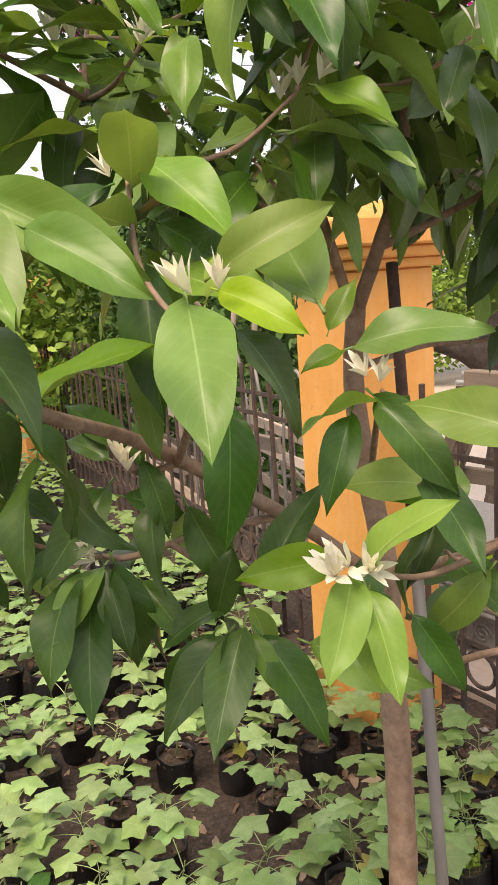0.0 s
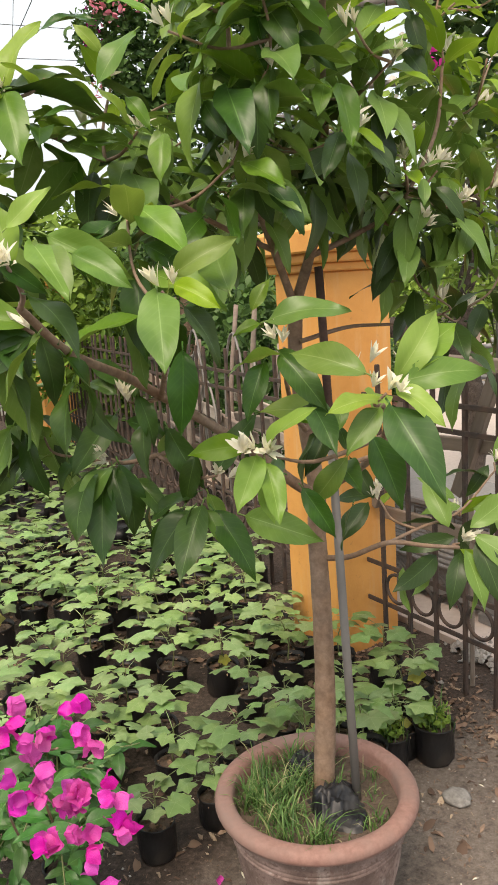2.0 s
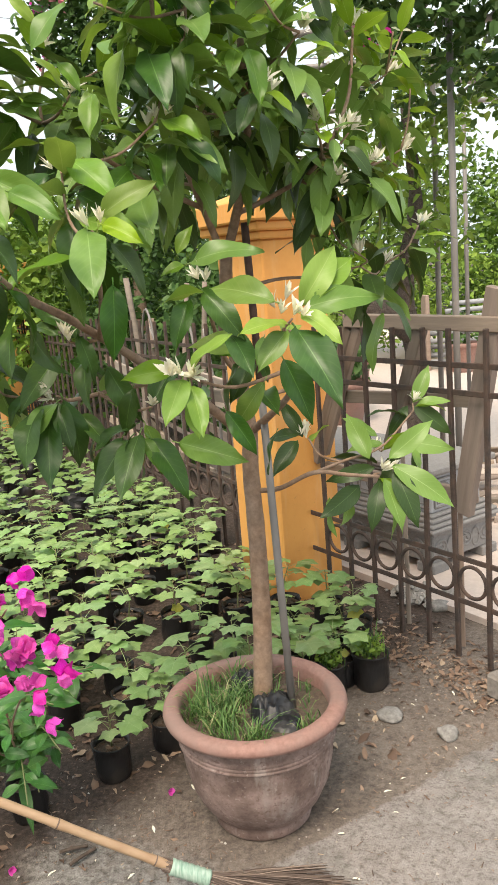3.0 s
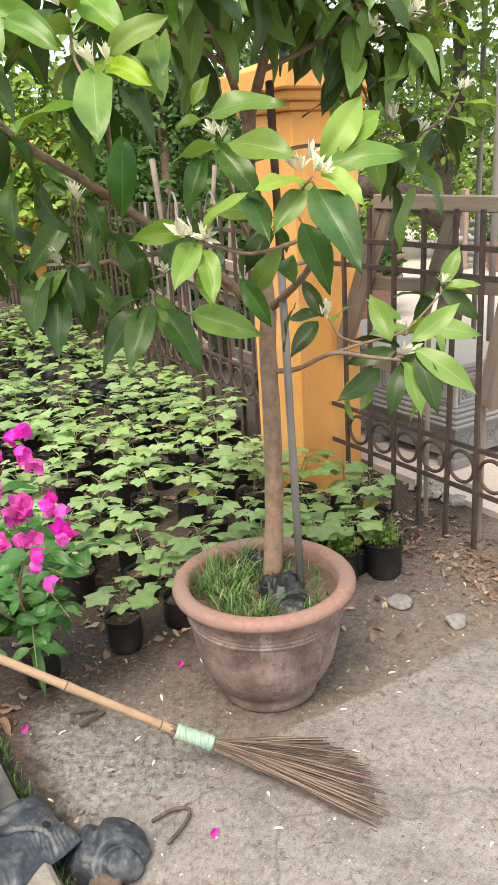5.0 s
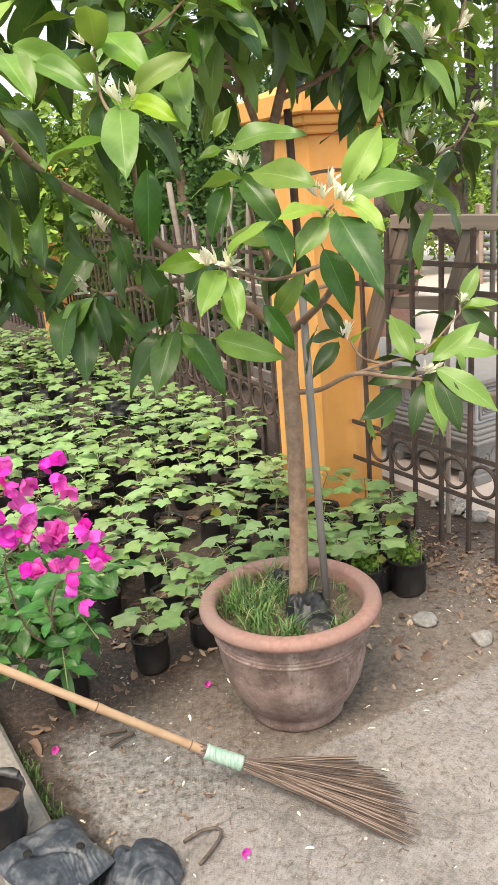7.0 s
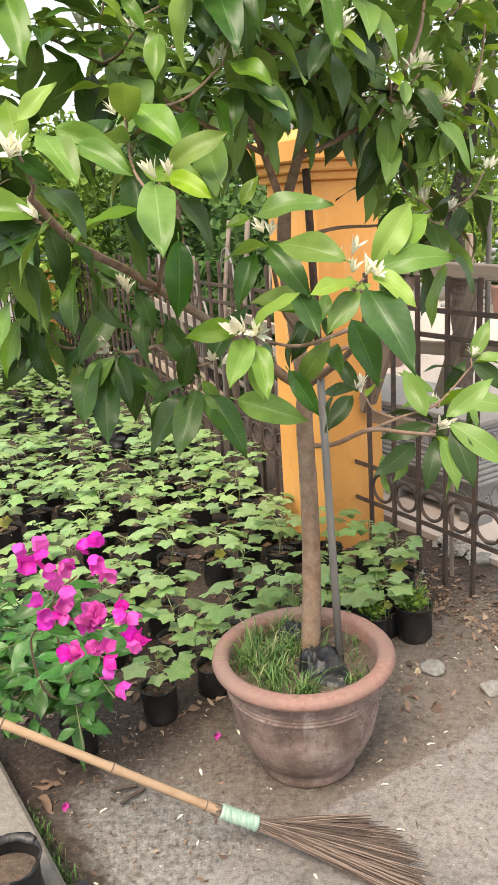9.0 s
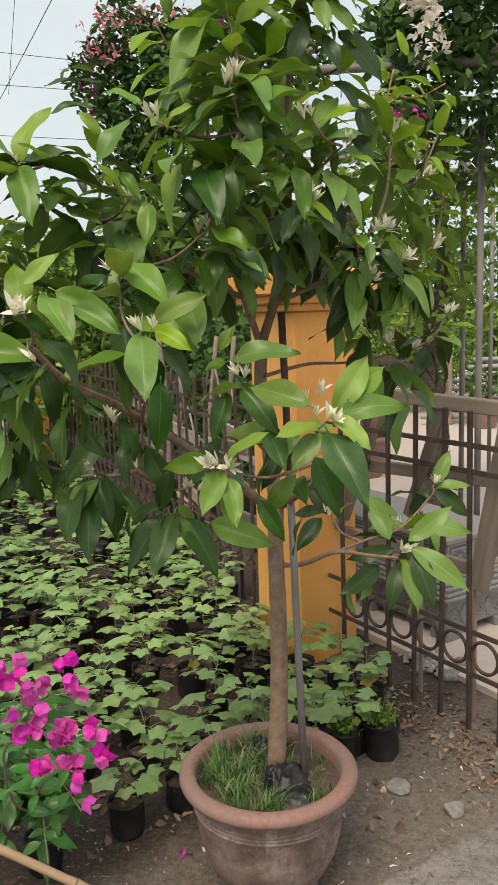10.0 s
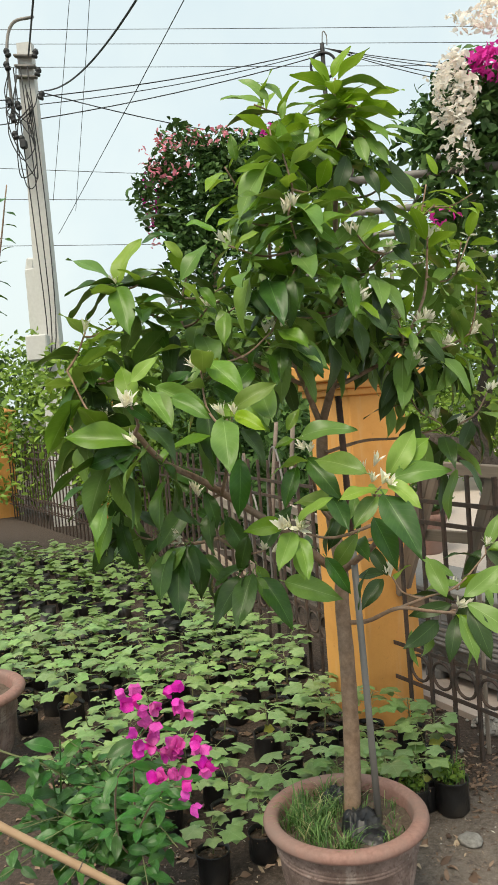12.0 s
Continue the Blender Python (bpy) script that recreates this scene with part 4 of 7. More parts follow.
magnolia.grown_leaf((0.006, 1.104, 1.222), (0.108, 1.036, 1.088), 'dark')
magnolia.grown_leaf((-0.042, 1.102, 1.226), (-0.163, 1.055, 1.100), 'dark')
magnolia.grown_leaf((0.075, 1.102, 1.204), (0.238, 1.040, 1.145), 'mid')
magnolia.grown_leaf((-0.063, 1.102, 1.228), (-0.146, 1.119, 1.100), 'dark')
magnolia.grown_leaf((-0.027, 1.141, 1.345), (-0.063, 1.142, 1.221), 'dark')
magnolia.grown_leaf((-0.161, 1.142, 1.510), (-0.272, 1.174, 1.565), 'dark')
magnolia.grown_leaf((-0.149, 1.136, 1.490), (-0.101, 1.104, 1.382), 'dark')
magnolia.grown_leaf((-0.196, 1.134, 1.494), (-0.264, 1.172, 1.524), 'dark')
magnolia.grown_leaf((0.656, 1.464, 0.967), (0.694, 1.371, 0.832), 'mid')
magnolia.grown_leaf((0.643, 1.462, 0.961), (0.603, 1.387, 0.833), 'dark')
magnolia.grown_leaf((0.690, 1.473, 0.990), (0.738, 1.386, 0.838), 'dark')
magnolia.grown_leaf((0.683, 1.477, 1.003), (0.849, 1.399, 0.892), 'mid')
magnolia.grown_leaf((0.633, 1.474, 1.002), (0.493, 1.503, 0.953), 'dark')
magnolia.grown_leaf((0.676, 1.483, 1.023), (0.824, 1.518, 1.107), 'mid')
magnolia.grown_leaf((0.618, 1.481, 1.027), (0.568, 1.580, 1.149), 'mid')
magnolia.grown_leaf((0.691, 1.664, 1.029), (0.576, 1.660, 1.038), 'mid')
magnolia.grown_leaf((0.719, 1.667, 1.035), (0.909, 1.636, 1.000), 'mid')
magnolia.grown_leaf((0.675, 1.671, 1.055), (0.578, 1.689, 1.128), 'mid')
magnolia.grown_leaf((0.814, 1.741, 1.142), (0.885, 1.779, 1.249), 'mid')
magnolia.grown_leaf((0.813, 1.738, 1.134), (0.924, 1.711, 1.030), 'dark')
magnolia.grown_leaf((0.795, 1.737, 1.135), (0.729, 1.725, 1.042), 'dark')
magnolia.grown_leaf((0.822, 1.738, 1.133), (0.928, 1.721, 1.158), 'mid')
magnolia.grown_leaf((0.412, 1.597, 1.079), (0.321, 1.541, 0.986), 'dark')
magnolia.grown_leaf((0.430, 1.600, 1.086), (0.370, 1.663, 1.195), 'dark')
magnolia.grown_leaf((0.422, 1.603, 1.095), (0.319, 1.646, 1.086), 'dark')
magnolia.grown_leaf((-0.438, 1.320, 1.379), (-0.574, 1.299, 1.213), 'dark')
magnolia.grown_leaf((-0.457, 1.317, 1.362), (-0.616, 1.347, 1.259), 'dark')
magnolia.grown_leaf((-0.420, 1.321, 1.369), (-0.491, 1.286, 1.414), 'mid')
magnolia.grown_leaf((-0.403, 1.322, 1.350), (-0.344, 1.323, 1.255), 'dark')
magnolia.grown_leaf((-0.275, 0.815, 1.670), (-0.476, 0.816, 1.694), 'mid')
magnolia.grown_leaf((-0.268, 0.815, 1.655), (-0.366, 0.801, 1.573), 'dark')
magnolia.grown_leaf((-0.276, 0.813, 1.648), (-0.440, 0.845, 1.601), 'dark')
magnolia.grown_leaf((-0.261, 0.815, 1.647), (-0.232, 0.842, 1.518), 'dark')
magnolia.grown_leaf((0.122, 1.107, 1.963), (0.209, 1.037, 1.914), 'mid')
magnolia.grown_leaf((0.124, 1.098, 1.924), (0.104, 1.031, 1.808), 'dark')
magnolia.grown_leaf((0.147, 1.101, 1.935), (0.241, 1.060, 1.827), 'mid')
magnolia.grown_leaf((0.073, 1.102, 1.951), (-0.015, 1.139, 1.942), 'dark')
magnolia.grown_leaf((0.078, 1.101, 1.945), (-0.006, 1.130, 1.856), 'dark')
# the shoot that stands clear at the crown's outer side
magnolia.grown_leaf((-0.358, 1.085, 2.135), (-0.476, 1.025, 2.223), 'mid', (0, -0.3, 1))
magnolia.grown_leaf((-0.358, 1.085, 2.135), (-0.494, 0.996, 2.125), 'dark', (0, -0.3, 1))
magnolia.grown_leaf((-0.358, 1.085, 2.135), (-0.286, 1.121, 2.288), 'young', (0, -0.3, 1))
magnolia.grown_leaf((-0.358, 1.085, 2.135), (-0.112, 1.163, 2.070), 'dark', (0, -0.3, 1))
magnolia.grown_leaf((-0.358, 1.085, 2.135), (-0.200, 1.165, 2.156), 'mid', (0, -0.3, 1))
magnolia.grown_leaf((-0.358, 1.085, 2.135), (-0.317, 0.994, 1.977), 'mid', (0, -0.3, 1))
magnolia.grown_leaf((-0.358, 1.085, 2.135), (-0.562, 1.190, 2.080), 'dark', (0, -0.3, 1))
magnolia.grown_leaf((-0.358, 1.085, 2.135), (-0.206, 1.262, 2.114), 'dark', (0, -0.3, 1))
magnolia.grown_leaf((-0.358, 1.085, 2.135), (-0.466, 1.141, 2.039), 'dark', (0, -0.3, 1))
# leaves of the crown that catch the light
magnolia.grown_leaf((0.329, 1.340, 2.752), (0.281, 1.310, 2.838), 'young')
magnolia.grown_leaf((0.340, 1.340, 2.771), (0.395, 1.340, 2.869), 'young')
magnolia.grown_leaf((0.334, 1.340, 2.737), (0.528, 1.310, 2.748), 'mid', (0, -0.3, 1))
magnolia.grown_leaf((0.356, 1.300, 2.646), (0.545, 1.250, 2.599), 'mid', (0, -0.3, 1))
magnolia.grown_leaf((0.363, 1.320, 2.678), (0.448, 1.320, 2.747), 'young', (0, -0.3, 1))
magnolia.grown_leaf((0.318, 1.320, 2.730), (0.220, 1.270, 2.715), 'mid', (0, -0.3, 1))
magnolia.grown_leaf((0.357, 1.300, 2.675), (0.262, 1.260, 2.700), 'mid', (0, -0.3, 1))
magnolia.grown_leaf((0.347, 1.300, 2.666), (0.279, 1.240, 2.604), 'mid')
magnolia.grown_leaf((0.133, 1.240, 2.685), (0.055, 1.240, 2.774), 'mid')
magnolia.grown_leaf((0.177, 1.240, 2.682), (0.119, 1.260, 2.763), 'mid')
magnolia.grown_leaf((0.119, 1.220, 2.668), (-0.005, 1.190, 2.685), 'mid', (0, -0.3, 1))
magnolia.grown_leaf((0.167, 1.220, 2.637), (-0.027, 1.220, 2.627), 'dark', (0, -0.3, 1))
magnolia.grown_leaf((0.182, 1.220, 2.646), (0.296, 1.190, 2.656), 'mid', (0, -0.3, 1))
magnolia.grown_leaf((0.170, 1.120, 2.485), (0.169, 1.100, 2.574), 'young')
magnolia.grown_leaf((0.169, 1.180, 2.603), (0.187, 1.180, 2.659), 'young')
magnolia.grown_leaf((0.274, 1.200, 2.581), (0.250, 1.150, 2.495), 'mid')
magnolia.grown_leaf((0.149, 1.120, 2.491), (0.036, 1.080, 2.518), 'mid', (0, -0.3, 1))
magnolia.grown_leaf((0.022, 1.180, 2.493), (0.008, 1.180, 2.574), 'mid')
magnolia.grown_leaf((0.136, 1.080, 2.461), (-0.002, 1.040, 2.294), 'mid')
magnolia.grown_leaf((0.200, 1.140, 2.495), (0.314, 1.090, 2.427), 'mid', (0, -0.3, 1))
magnolia.grown_leaf((0.403, 1.280, 2.558), (0.415, 1.230, 2.459), 'mid')
magnolia.grown_leaf((0.433, 1.280, 2.551), (0.482, 1.230, 2.458), 'mid')
magnolia.grown_leaf((0.400, 1.280, 2.617), (0.498, 1.220, 2.528), 'mid', (0, -0.3, 1))
magnolia.grown_leaf((0.488, 1.320, 2.592), (0.619, 1.300, 2.552), 'mid', (0, -0.3, 1))
magnolia.grown_leaf((0.366, 1.260, 2.500), (0.336, 1.210, 2.366), 'dark')
magnolia.grown_leaf((0.416, 1.280, 2.469), (0.456, 1.240, 2.368), 'dark')
magnolia.grown_leaf((0.461, 1.340, 2.494), (0.567, 1.300, 2.358), 'dark')
magnolia.grown_leaf((0.263, 1.100, 2.362), (0.170, 1.050, 2.313), 'young', (0, -0.3, 1))
magnolia.grown_leaf((0.146, 1.060, 2.303), (0.003, 1.020, 2.277), 'mid', (0, -0.3, 1))
magnolia.grown_leaf((0.185, 1.060, 2.294), (0.306, 1.010, 2.195), 'mid')
magnolia.grown_leaf((0.181, 1.060, 2.258), (0.231, 1.010, 2.131), 'dark')
magnolia.grown_leaf((0.161, 1.080, 2.250), (0.186, 1.060, 2.139), 'dark')
magnolia.grown_leaf((-0.022, 1.100, 2.237), (0.059, 1.060, 2.236), 'mid', (0, -0.3, 1))
magnolia.grown_leaf((0.297, 1.100, 2.114), (0.283, 1.050, 2.037), 'mid')
magnolia.grown_leaf((0.323, 1.100, 2.110), (0.350, 1.050, 1.979), 'mid')
magnolia.grown_leaf((0.329, 1.140, 2.022), (0.288, 1.100, 1.920), 'dark')
magnolia.grown_leaf((0.155, 1.040, 2.102), (0.160, 1.000, 1.964), 'dark')
magnolia.grown_leaf((0.119, 1.020, 1.955), (0.206, 0.960, 1.899), 'mid')
magnolia.grown_leaf((0.170, 1.040, 1.916), (0.245, 1.000, 1.824), 'dark')
magnolia.grown_leaf((-0.027, 1.000, 2.017), (-0.039, 0.950, 1.917), 'mid')
magnolia.grown_leaf((0.379, 1.200, 2.016), (0.448, 1.150, 1.936), 'dark')
magnolia.grown_leaf((0.349, 1.200, 1.988), (0.393, 1.170, 1.857), 'dark')
magnolia.grown_leaf((0.701, 1.620, 2.506), (0.664, 1.620, 2.581), 'young')
magnolia.grown_leaf((0.671, 1.600, 2.404), (0.585, 1.550, 2.389), 'young', (0, -0.3, 1))
magnolia.grown_leaf((0.627, 1.600, 2.457), (0.560, 1.600, 2.527), 'mid')
magnolia.grown_leaf((0.612, 1.600, 2.328), (0.550, 1.550, 2.332), 'young', (0, -0.3, 1))
magnolia.grown_leaf((0.552, 1.420, 1.944), (0.554, 1.380, 1.877), 'mid')
magnolia.grown_leaf((0.589, 1.440, 1.924), (0.655, 1.400, 1.844), 'dark')
magnolia.grown_leaf((0.536, 1.440, 1.965), (0.642, 1.420, 1.988), 'mid', (0, -0.3, 1))
magnolia.grown_leaf((0.524, 1.400, 2.316), (0.539, 1.360, 2.204), 'dark')
magnolia.grown_leaf((0.491, 1.400, 2.255), (0.569, 1.360, 2.150), 'dark')
magnolia.grown_leaf((0.248, 1.120, 2.212), (0.312, 1.090, 2.129), 'dark')
magnolia.grown_leaf((0.221, 1.150, 2.276), (0.336, 1.130, 2.280), 'mid', (0, -0.3, 1))
magnolia.grown_leaf((0.448, 1.350, 2.371), (0.527, 1.320, 2.299), 'dark')
magnolia.grown_leaf((0.078, 1.060, 2.135), (0.142, 1.030, 2.163), 'mid', (0, -0.3, 1))
magnolia.grown_leaf((0.050, 1.040, 2.078), (0.086, 1.010, 1.990), 'dark')
magnolia.grown_leaf((-0.161, 1.200, 2.367), (-0.254, 1.180, 2.392), 'mid', (0, -0.3, 1))
magnolia.grown_leaf((-0.164, 1.200, 2.349), (-0.294, 1.170, 2.333), 'dark', (0, -0.3, 1))
magnolia.grown_leaf((-0.149, 1.180, 2.318), (-0.058, 1.140, 2.286), 'mid', (0, -0.3, 1))
magnolia.grown_leaf((-0.162, 1.140, 2.209), (-0.211, 1.120, 2.258), 'young')
magnolia.grown_leaf((-0.080, 1.100, 2.234), (-0.163, 1.040, 2.131), 'mid')
magnolia.grown_leaf((-0.183, 1.180, 2.286), (-0.294, 1.160, 2.273), 'dark', (0, -0.3, 1))
magnolia.grown_leaf((-0.185, 1.120, 2.145), (-0.284, 1.090, 2.191), 'mid', (0, -0.3, 1))
magnolia.grown_leaf((-0.178, 1.100, 2.080), (-0.292, 1.060, 2.096), 'dark', (0, -0.3, 1))
magnolia.grown_leaf((-0.099, 1.080, 2.050), (-0.246, 1.040, 2.062), 'dark', (0, -0.3, 1))
magnolia.grown_leaf((-0.042, 1.040, 2.030), (-0.034, 0.990, 1.917), 'mid')
magnolia.grown_leaf((-0.202, 1.160, 2.129), (-0.264, 1.160, 2.173), 'mid', (0, -0.3, 1))
magnolia.grown_leaf((-0.112, 1.100, 2.111), (-0.058, 1.070, 2.049), 'mid')
magnolia.grown_leaf((-0.252, 1.100, 2.030), (-0.164, 1.070, 1.983), 'mid')
magnolia.grown_leaf((-0.154, 1.060, 1.931), (-0.264, 1.040, 1.909), 'mid', (0, -0.3, 1))
for _p, _a in (((0.141, 0.879, 1.391), (0.5, -0.5, 0.5)), ((0.367, 1.089, 1.531), (-0.2, -0.3, 0.9))):
    magnolia.flowers.append((Vector(_p), Vector(_a).normalized(), int(_p[1] * 1000), 1))
magnolia.finish()

# a second pot further along
_p2 = copy_thing(pot, pose(-1.63, 2.42, 0.0, 0, 0, 70) @ Matrix.Scale(1.2, 4))
_p2.scale = (1.2, 1.2, 1.2)
tagged(_p2, "terracotta pot with a reddish rim holding a slender shrub")

# ---- iron fence on both sides of the pillar ----
RAIL_LOW, RAIL_RING, RAIL_MID, RAIL_TOP = 0.25, 0.432, 1.10, 1.205


def fence_run(a, b, step=0.159, first=0.118):
    """Bars with spear tips between four rails, and a row of rings between the two lower rails."""
    a, b = Vector(a), Vector(b)
    length = (b - a).length
    d = (b - a).normalized()
    ob = thing("iron_fence", "rusty dark iron bar fence with a band of rings", "fence", pose(*a, 0, 0, math.degrees(math.atan2(d.y, d.x))), "iron fence runs")
    n = int((length - first) / step)
    rail_me = Geo().box((length / 2, 0, 0), (length, 0.008, 0.022), bevel=0.002).mesh("rail", IRON, False)
    for z in (RAIL_LOW, RAIL_RING, RAIL_MID, RAIL_TOP):
        part("rail", rail_me, ob, pose(0, 0, z))
    for i in range(n):
        x = first + i * step
        part("bar", BAR, ob, pose(x, 0, 0.0) @ pose(0, 0, 0, random.Random(i).uniform(-0.6, 0.6), random.Random(i + 50).uniform(-0.5, 0.5)))
        if x + step < length:
            part("ring", RING, ob, pose(x + step / 2, 0, (RAIL_LOW + RAIL_RING) / 2))
    return ob


_g = Geo().box((0, 0, 0.672), (0.019, 0.019, 1.345), bevel=0.003)
BAR = _g.mesh("bar", IRON, False)
_a = np.linspace(0, 2 * np.pi, 25)
RING = Geo().tube(np.stack([0.0655 * np.cos(_a), 0 * _a, 0.0655 * np.sin(_a)], 1), 0.008, 6, False).mesh("ring", IRON)
fence_run(on_fence(0.0), on_fence(-3.4))
fence_run(on_left(0.19), P2 - LEFT_DIR * 0.19)
_d3 = (P3 - P2).normalized()
fence_run(P2 + _d3 * 0.19, P3 - _d3 * 0.19)
fence_run(P3 + _d3 * 0.19, P3 + _d3 * 4.0)

# ---- seedlings in black nursery bags ----
def lobed_leaf(geo, size, seed, m):
    """A five-lobed vine leaf, a little cupped, with its stalk at the notch."""
    rnd = random.Random(seed)
    nr, na = 3, 20
    v, uv, f = [(0, 0, 0)], [(0, 0)], []
    for i in range(1, nr + 1):
        for j in range(na):
            th = 2 * math.pi * j / na
            ph = abs((th * 5 / (2 * math.pi)) % 1.0 - 0.5) * 2
            lobe = (0.73 + 0.30 * ph**1.5) * (1 - 0.10 * (1 - math.cos(th)))
            if abs(th - math.pi) < 0.35:
                lobe *= 0.45 + 0.5 * abs(th - math.pi) / 0.35
            r = lobe * i / nr * size * 0.62
            z = -0.075 * (i / nr) ** 2 * size * (1 + 0.8 * math.cos(5 * th)) * 0.5 + 0.02 * size * math.sin(3 * th + seed) * i / nr
            v.append((r * math.cos(th) + 0.25 * size, r * math.sin(th), z))
            uv.append((i / nr * 0.4, math.sin(2.5 * th) * i / nr))
    for j in range(na):
        k = (j + 1) % na
        f.append((0, 1 + j, 1 + k))
        for i in range(nr - 1):
            a, b = 1 + i * na + j, 1 + i * na + k
            f.append((a, a + na, b + na, b))
    v = np.array(v)
    v[0, 0] = 0.25 * size
    v = v @ np.array(m.to_3x3()).T + np.array(m.translation)
    return geo.add(v, f, uv)


_k = Mat("green_stalk", 0.6)
_k.color(_k.ramp(_k.noise(20), [(0.3, (0.12, 0.15, 0.05)), (0.7, (0.22, 0.22, 0.10))]))
STALK = _k.m
SEED_LEAVES = []
for _i in range(6):
    _g = Geo()
    _rl = 0.62 + 0.22 * (_i % 3)
    lobed_leaf(_g, 1.0, _i, pose(_rl, 0, 0.28, 0, 4 + 5 * (_i % 4), 0))
    _g.tube(spline([(0, 0, 0), (_rl * 0.5, 0, 0.17), (_rl + 0.27, 0, 0.22)], 3), [0.017, 0.016, 0.015, 0.014, 0.013, 0.012, 0.011], 4)
    SEED_LEAVES.append(_g.mesh("leaf", SEED_LEAF))
YELLOW_LEAF = leaf_mat("yellowing_leaf", (0.34, 0.34, 0.07), (0.45, 0.41, 0.11), (0.45, 0.43, 0.2), 0.5, rib_width=0.012)
_g = Geo()
lobed_leaf(_g, 1.0, 3, pose(0.5, 0, 0.1, 0, 35, 0))
_g.tube([(0, 0, 0), (0.4, 0, 0.12), (0.75, 0, 0.06)], [0.017, 0.014, 0.011], 4)
SEED_LEAVES.append(_g.mesh("leaf", YELLOW_LEAF))
BAGS = []
for _i in range(3):
    _prof = [(0.0, 0.0), (0.054, 0.0), (0.060, 0.012), (0.064, 0.05), (0.062, 0.09), (0.066, 0.125), (0.069, 0.132), (0.066, 0.134), (0.060, 0.118)]
    BAGS.append(Geo().lathe(_prof, 20, wobble=0.05 + 0.02 * _i).mesh("bag", BLACK))
_k = Mat("leafy_mulch", 0.9)
_rnd = _k.node("ShaderNodeNewGeometry").outputs["Random Per Island"]
_k.color(_k.ramp(_rnd, [(0.0, (0.035, 0.022, 0.015)), (0.45, (0.10, 0.058, 0.037)), (0.8, (0.20, 0.115, 0.072)), (1.0, (0.38, 0.27, 0.17))]))
BAG_SOIL = Geo().lathe([(0.062, 0.108), (0.04, 0.112), (0.0, 0.113)], 14, wobble=0.03).mesh("soil", SOIL)
_g = Geo()
_r = random.Random(77)
for _i in range(26):
    _a, _d = _r.uniform(0, 6.28), 0.056 * math.sqrt(_r.random())
    leaf_geo(_g, 1.0, _r.uniform(0.3, 0.6), 0.3, 0.6, 0.08, 3, 2, _i, 0.5, pose(_d * math.cos(_a), _d * math.sin(_a), 0.116 + 0.006 * _r.random(), _r.uniform(-30, 30), _r.uniform(-25, 25), _r.uniform(0, 360)) @ Matrix.Scale(_r.uniform(0.014, 0.034), 4))
BAG_MULCH = _g.mesh("mulch", _k.m)


def seedling(kind):
    rnd = random.Random(kind * 7 + 3)
    ob = thing("seedling", "young vine seedling with pale lobed leaves in a black nursery bag", "seedling", pose(0, 0, -20), "seedlings in black bags")
    part("bag", BAGS[kind % 3], ob, label="black plastic nursery bag")
    part("soil", BAG_SOIL, ob)
    tagged(part("mulch", BAG_MULCH, ob), kind="stuff")
    h = rnd.uniform(0.13, 0.20)
    lean = Vector((rnd.uniform(-0.04, 0.04), rnd.uniform(-0.04, 0.04), 0))
    top = Vector((0, 0, 0.115)) + Vector((0, 0, h)) + lean
    part("stem", Geo().tube(spline([(0, 0, 0.11), (0.006, -0.004, 0.11 + h * 0.5), tuple(top)], 4), np.linspace(0.004, 0.002, 9), 5).mesh("stem", STALK), ob)
    for i in range(9 + kind % 3):
        f = 0.42 + 0.58 * i / 10
        a = i * 2.4 + rnd.uniform(-0.4, 0.4)
        s = Vector((0, 0, 0.11)).lerp(top, f)
        sz = rnd.uniform(0.060, 0.095) * (1.1 - 0.4 * (i > 8))
        d = Vector((math.cos(a), math.sin(a), rnd.uniform(-0.1, 0.15)))
        pick = 6 if (i == 0 and kind in (1, 4)) else rnd.randrange(6)
        sz *= 0.7 if pick == 6 else 1.0
        part("leaf", SEED_LEAVES[pick], ob, aim(s, d, (rnd.uniform(-0.2, 0.15), rnd.uniform(-0.3, 0.1), 1), 0, sz))
    return ob


_protos = [seedling(_i) for _i in range(8)]
_r = random.Random(11)
_count = 0
_places = []
for _row in range(30):
    for _col in range(36):
        _x = 0.82 - 0.232 * _col + _r.uniform(-0.035, 0.035) + 0.08 * (_row % 2)
        _y = 1.62 + 0.232 * _row + _r.uniform(-0.035, 0.035)
        _off = (Vector((_x, _y, 0)) - HINGE).dot(FENCE_NRM)
        _off2 = (Vector((_x, _y, 0)) - P1).dot(LEFT_NRM)
        if (_off > -0.12 if _y < P1.y else _off2 > -0.10) or (Vector((_x, _y, 0)) - P1).length < 0.33:
            continue
        if _x > 0.05 and _y < 1.75 or _x > 0.45 and _y < 2.0:
            continue
        if _y > 8.0 or _x < -0.9 and _y < 1.9 or _x < -0.45 and _y < 1.75 or _x < -0.75 * (_y + 0.6):
            continue
        if _y < 1.80 and -0.45 < _x < 0.05:
            continue
        if _r.random() < 0.17 or math.hypot(_x + 1.5, _y - 2.42) < 0.42:
            continue
        _places.append((_x, _y))
_near = [p for p in _places if p[1] < 4.6][:290]
_far = [p for p in _places if p[1] >= 4.6]
for _i, (_x, _y) in enumerate(_near):
    _sc = _r.uniform(0.85, 1.15)
    _m = pose(_x, _y, ground_height(_x, _y) - 0.002, _r.uniform(-4, 4), _r.uniform(-4, 4), _r.uniform(0, 360)) @ Matrix.Scale(_sc, 4)
    _ob = _protos[_i] if _i < 8 else copy_thing(_protos[_r.randrange(8)], _m)
    _ob.matrix_basis = _m
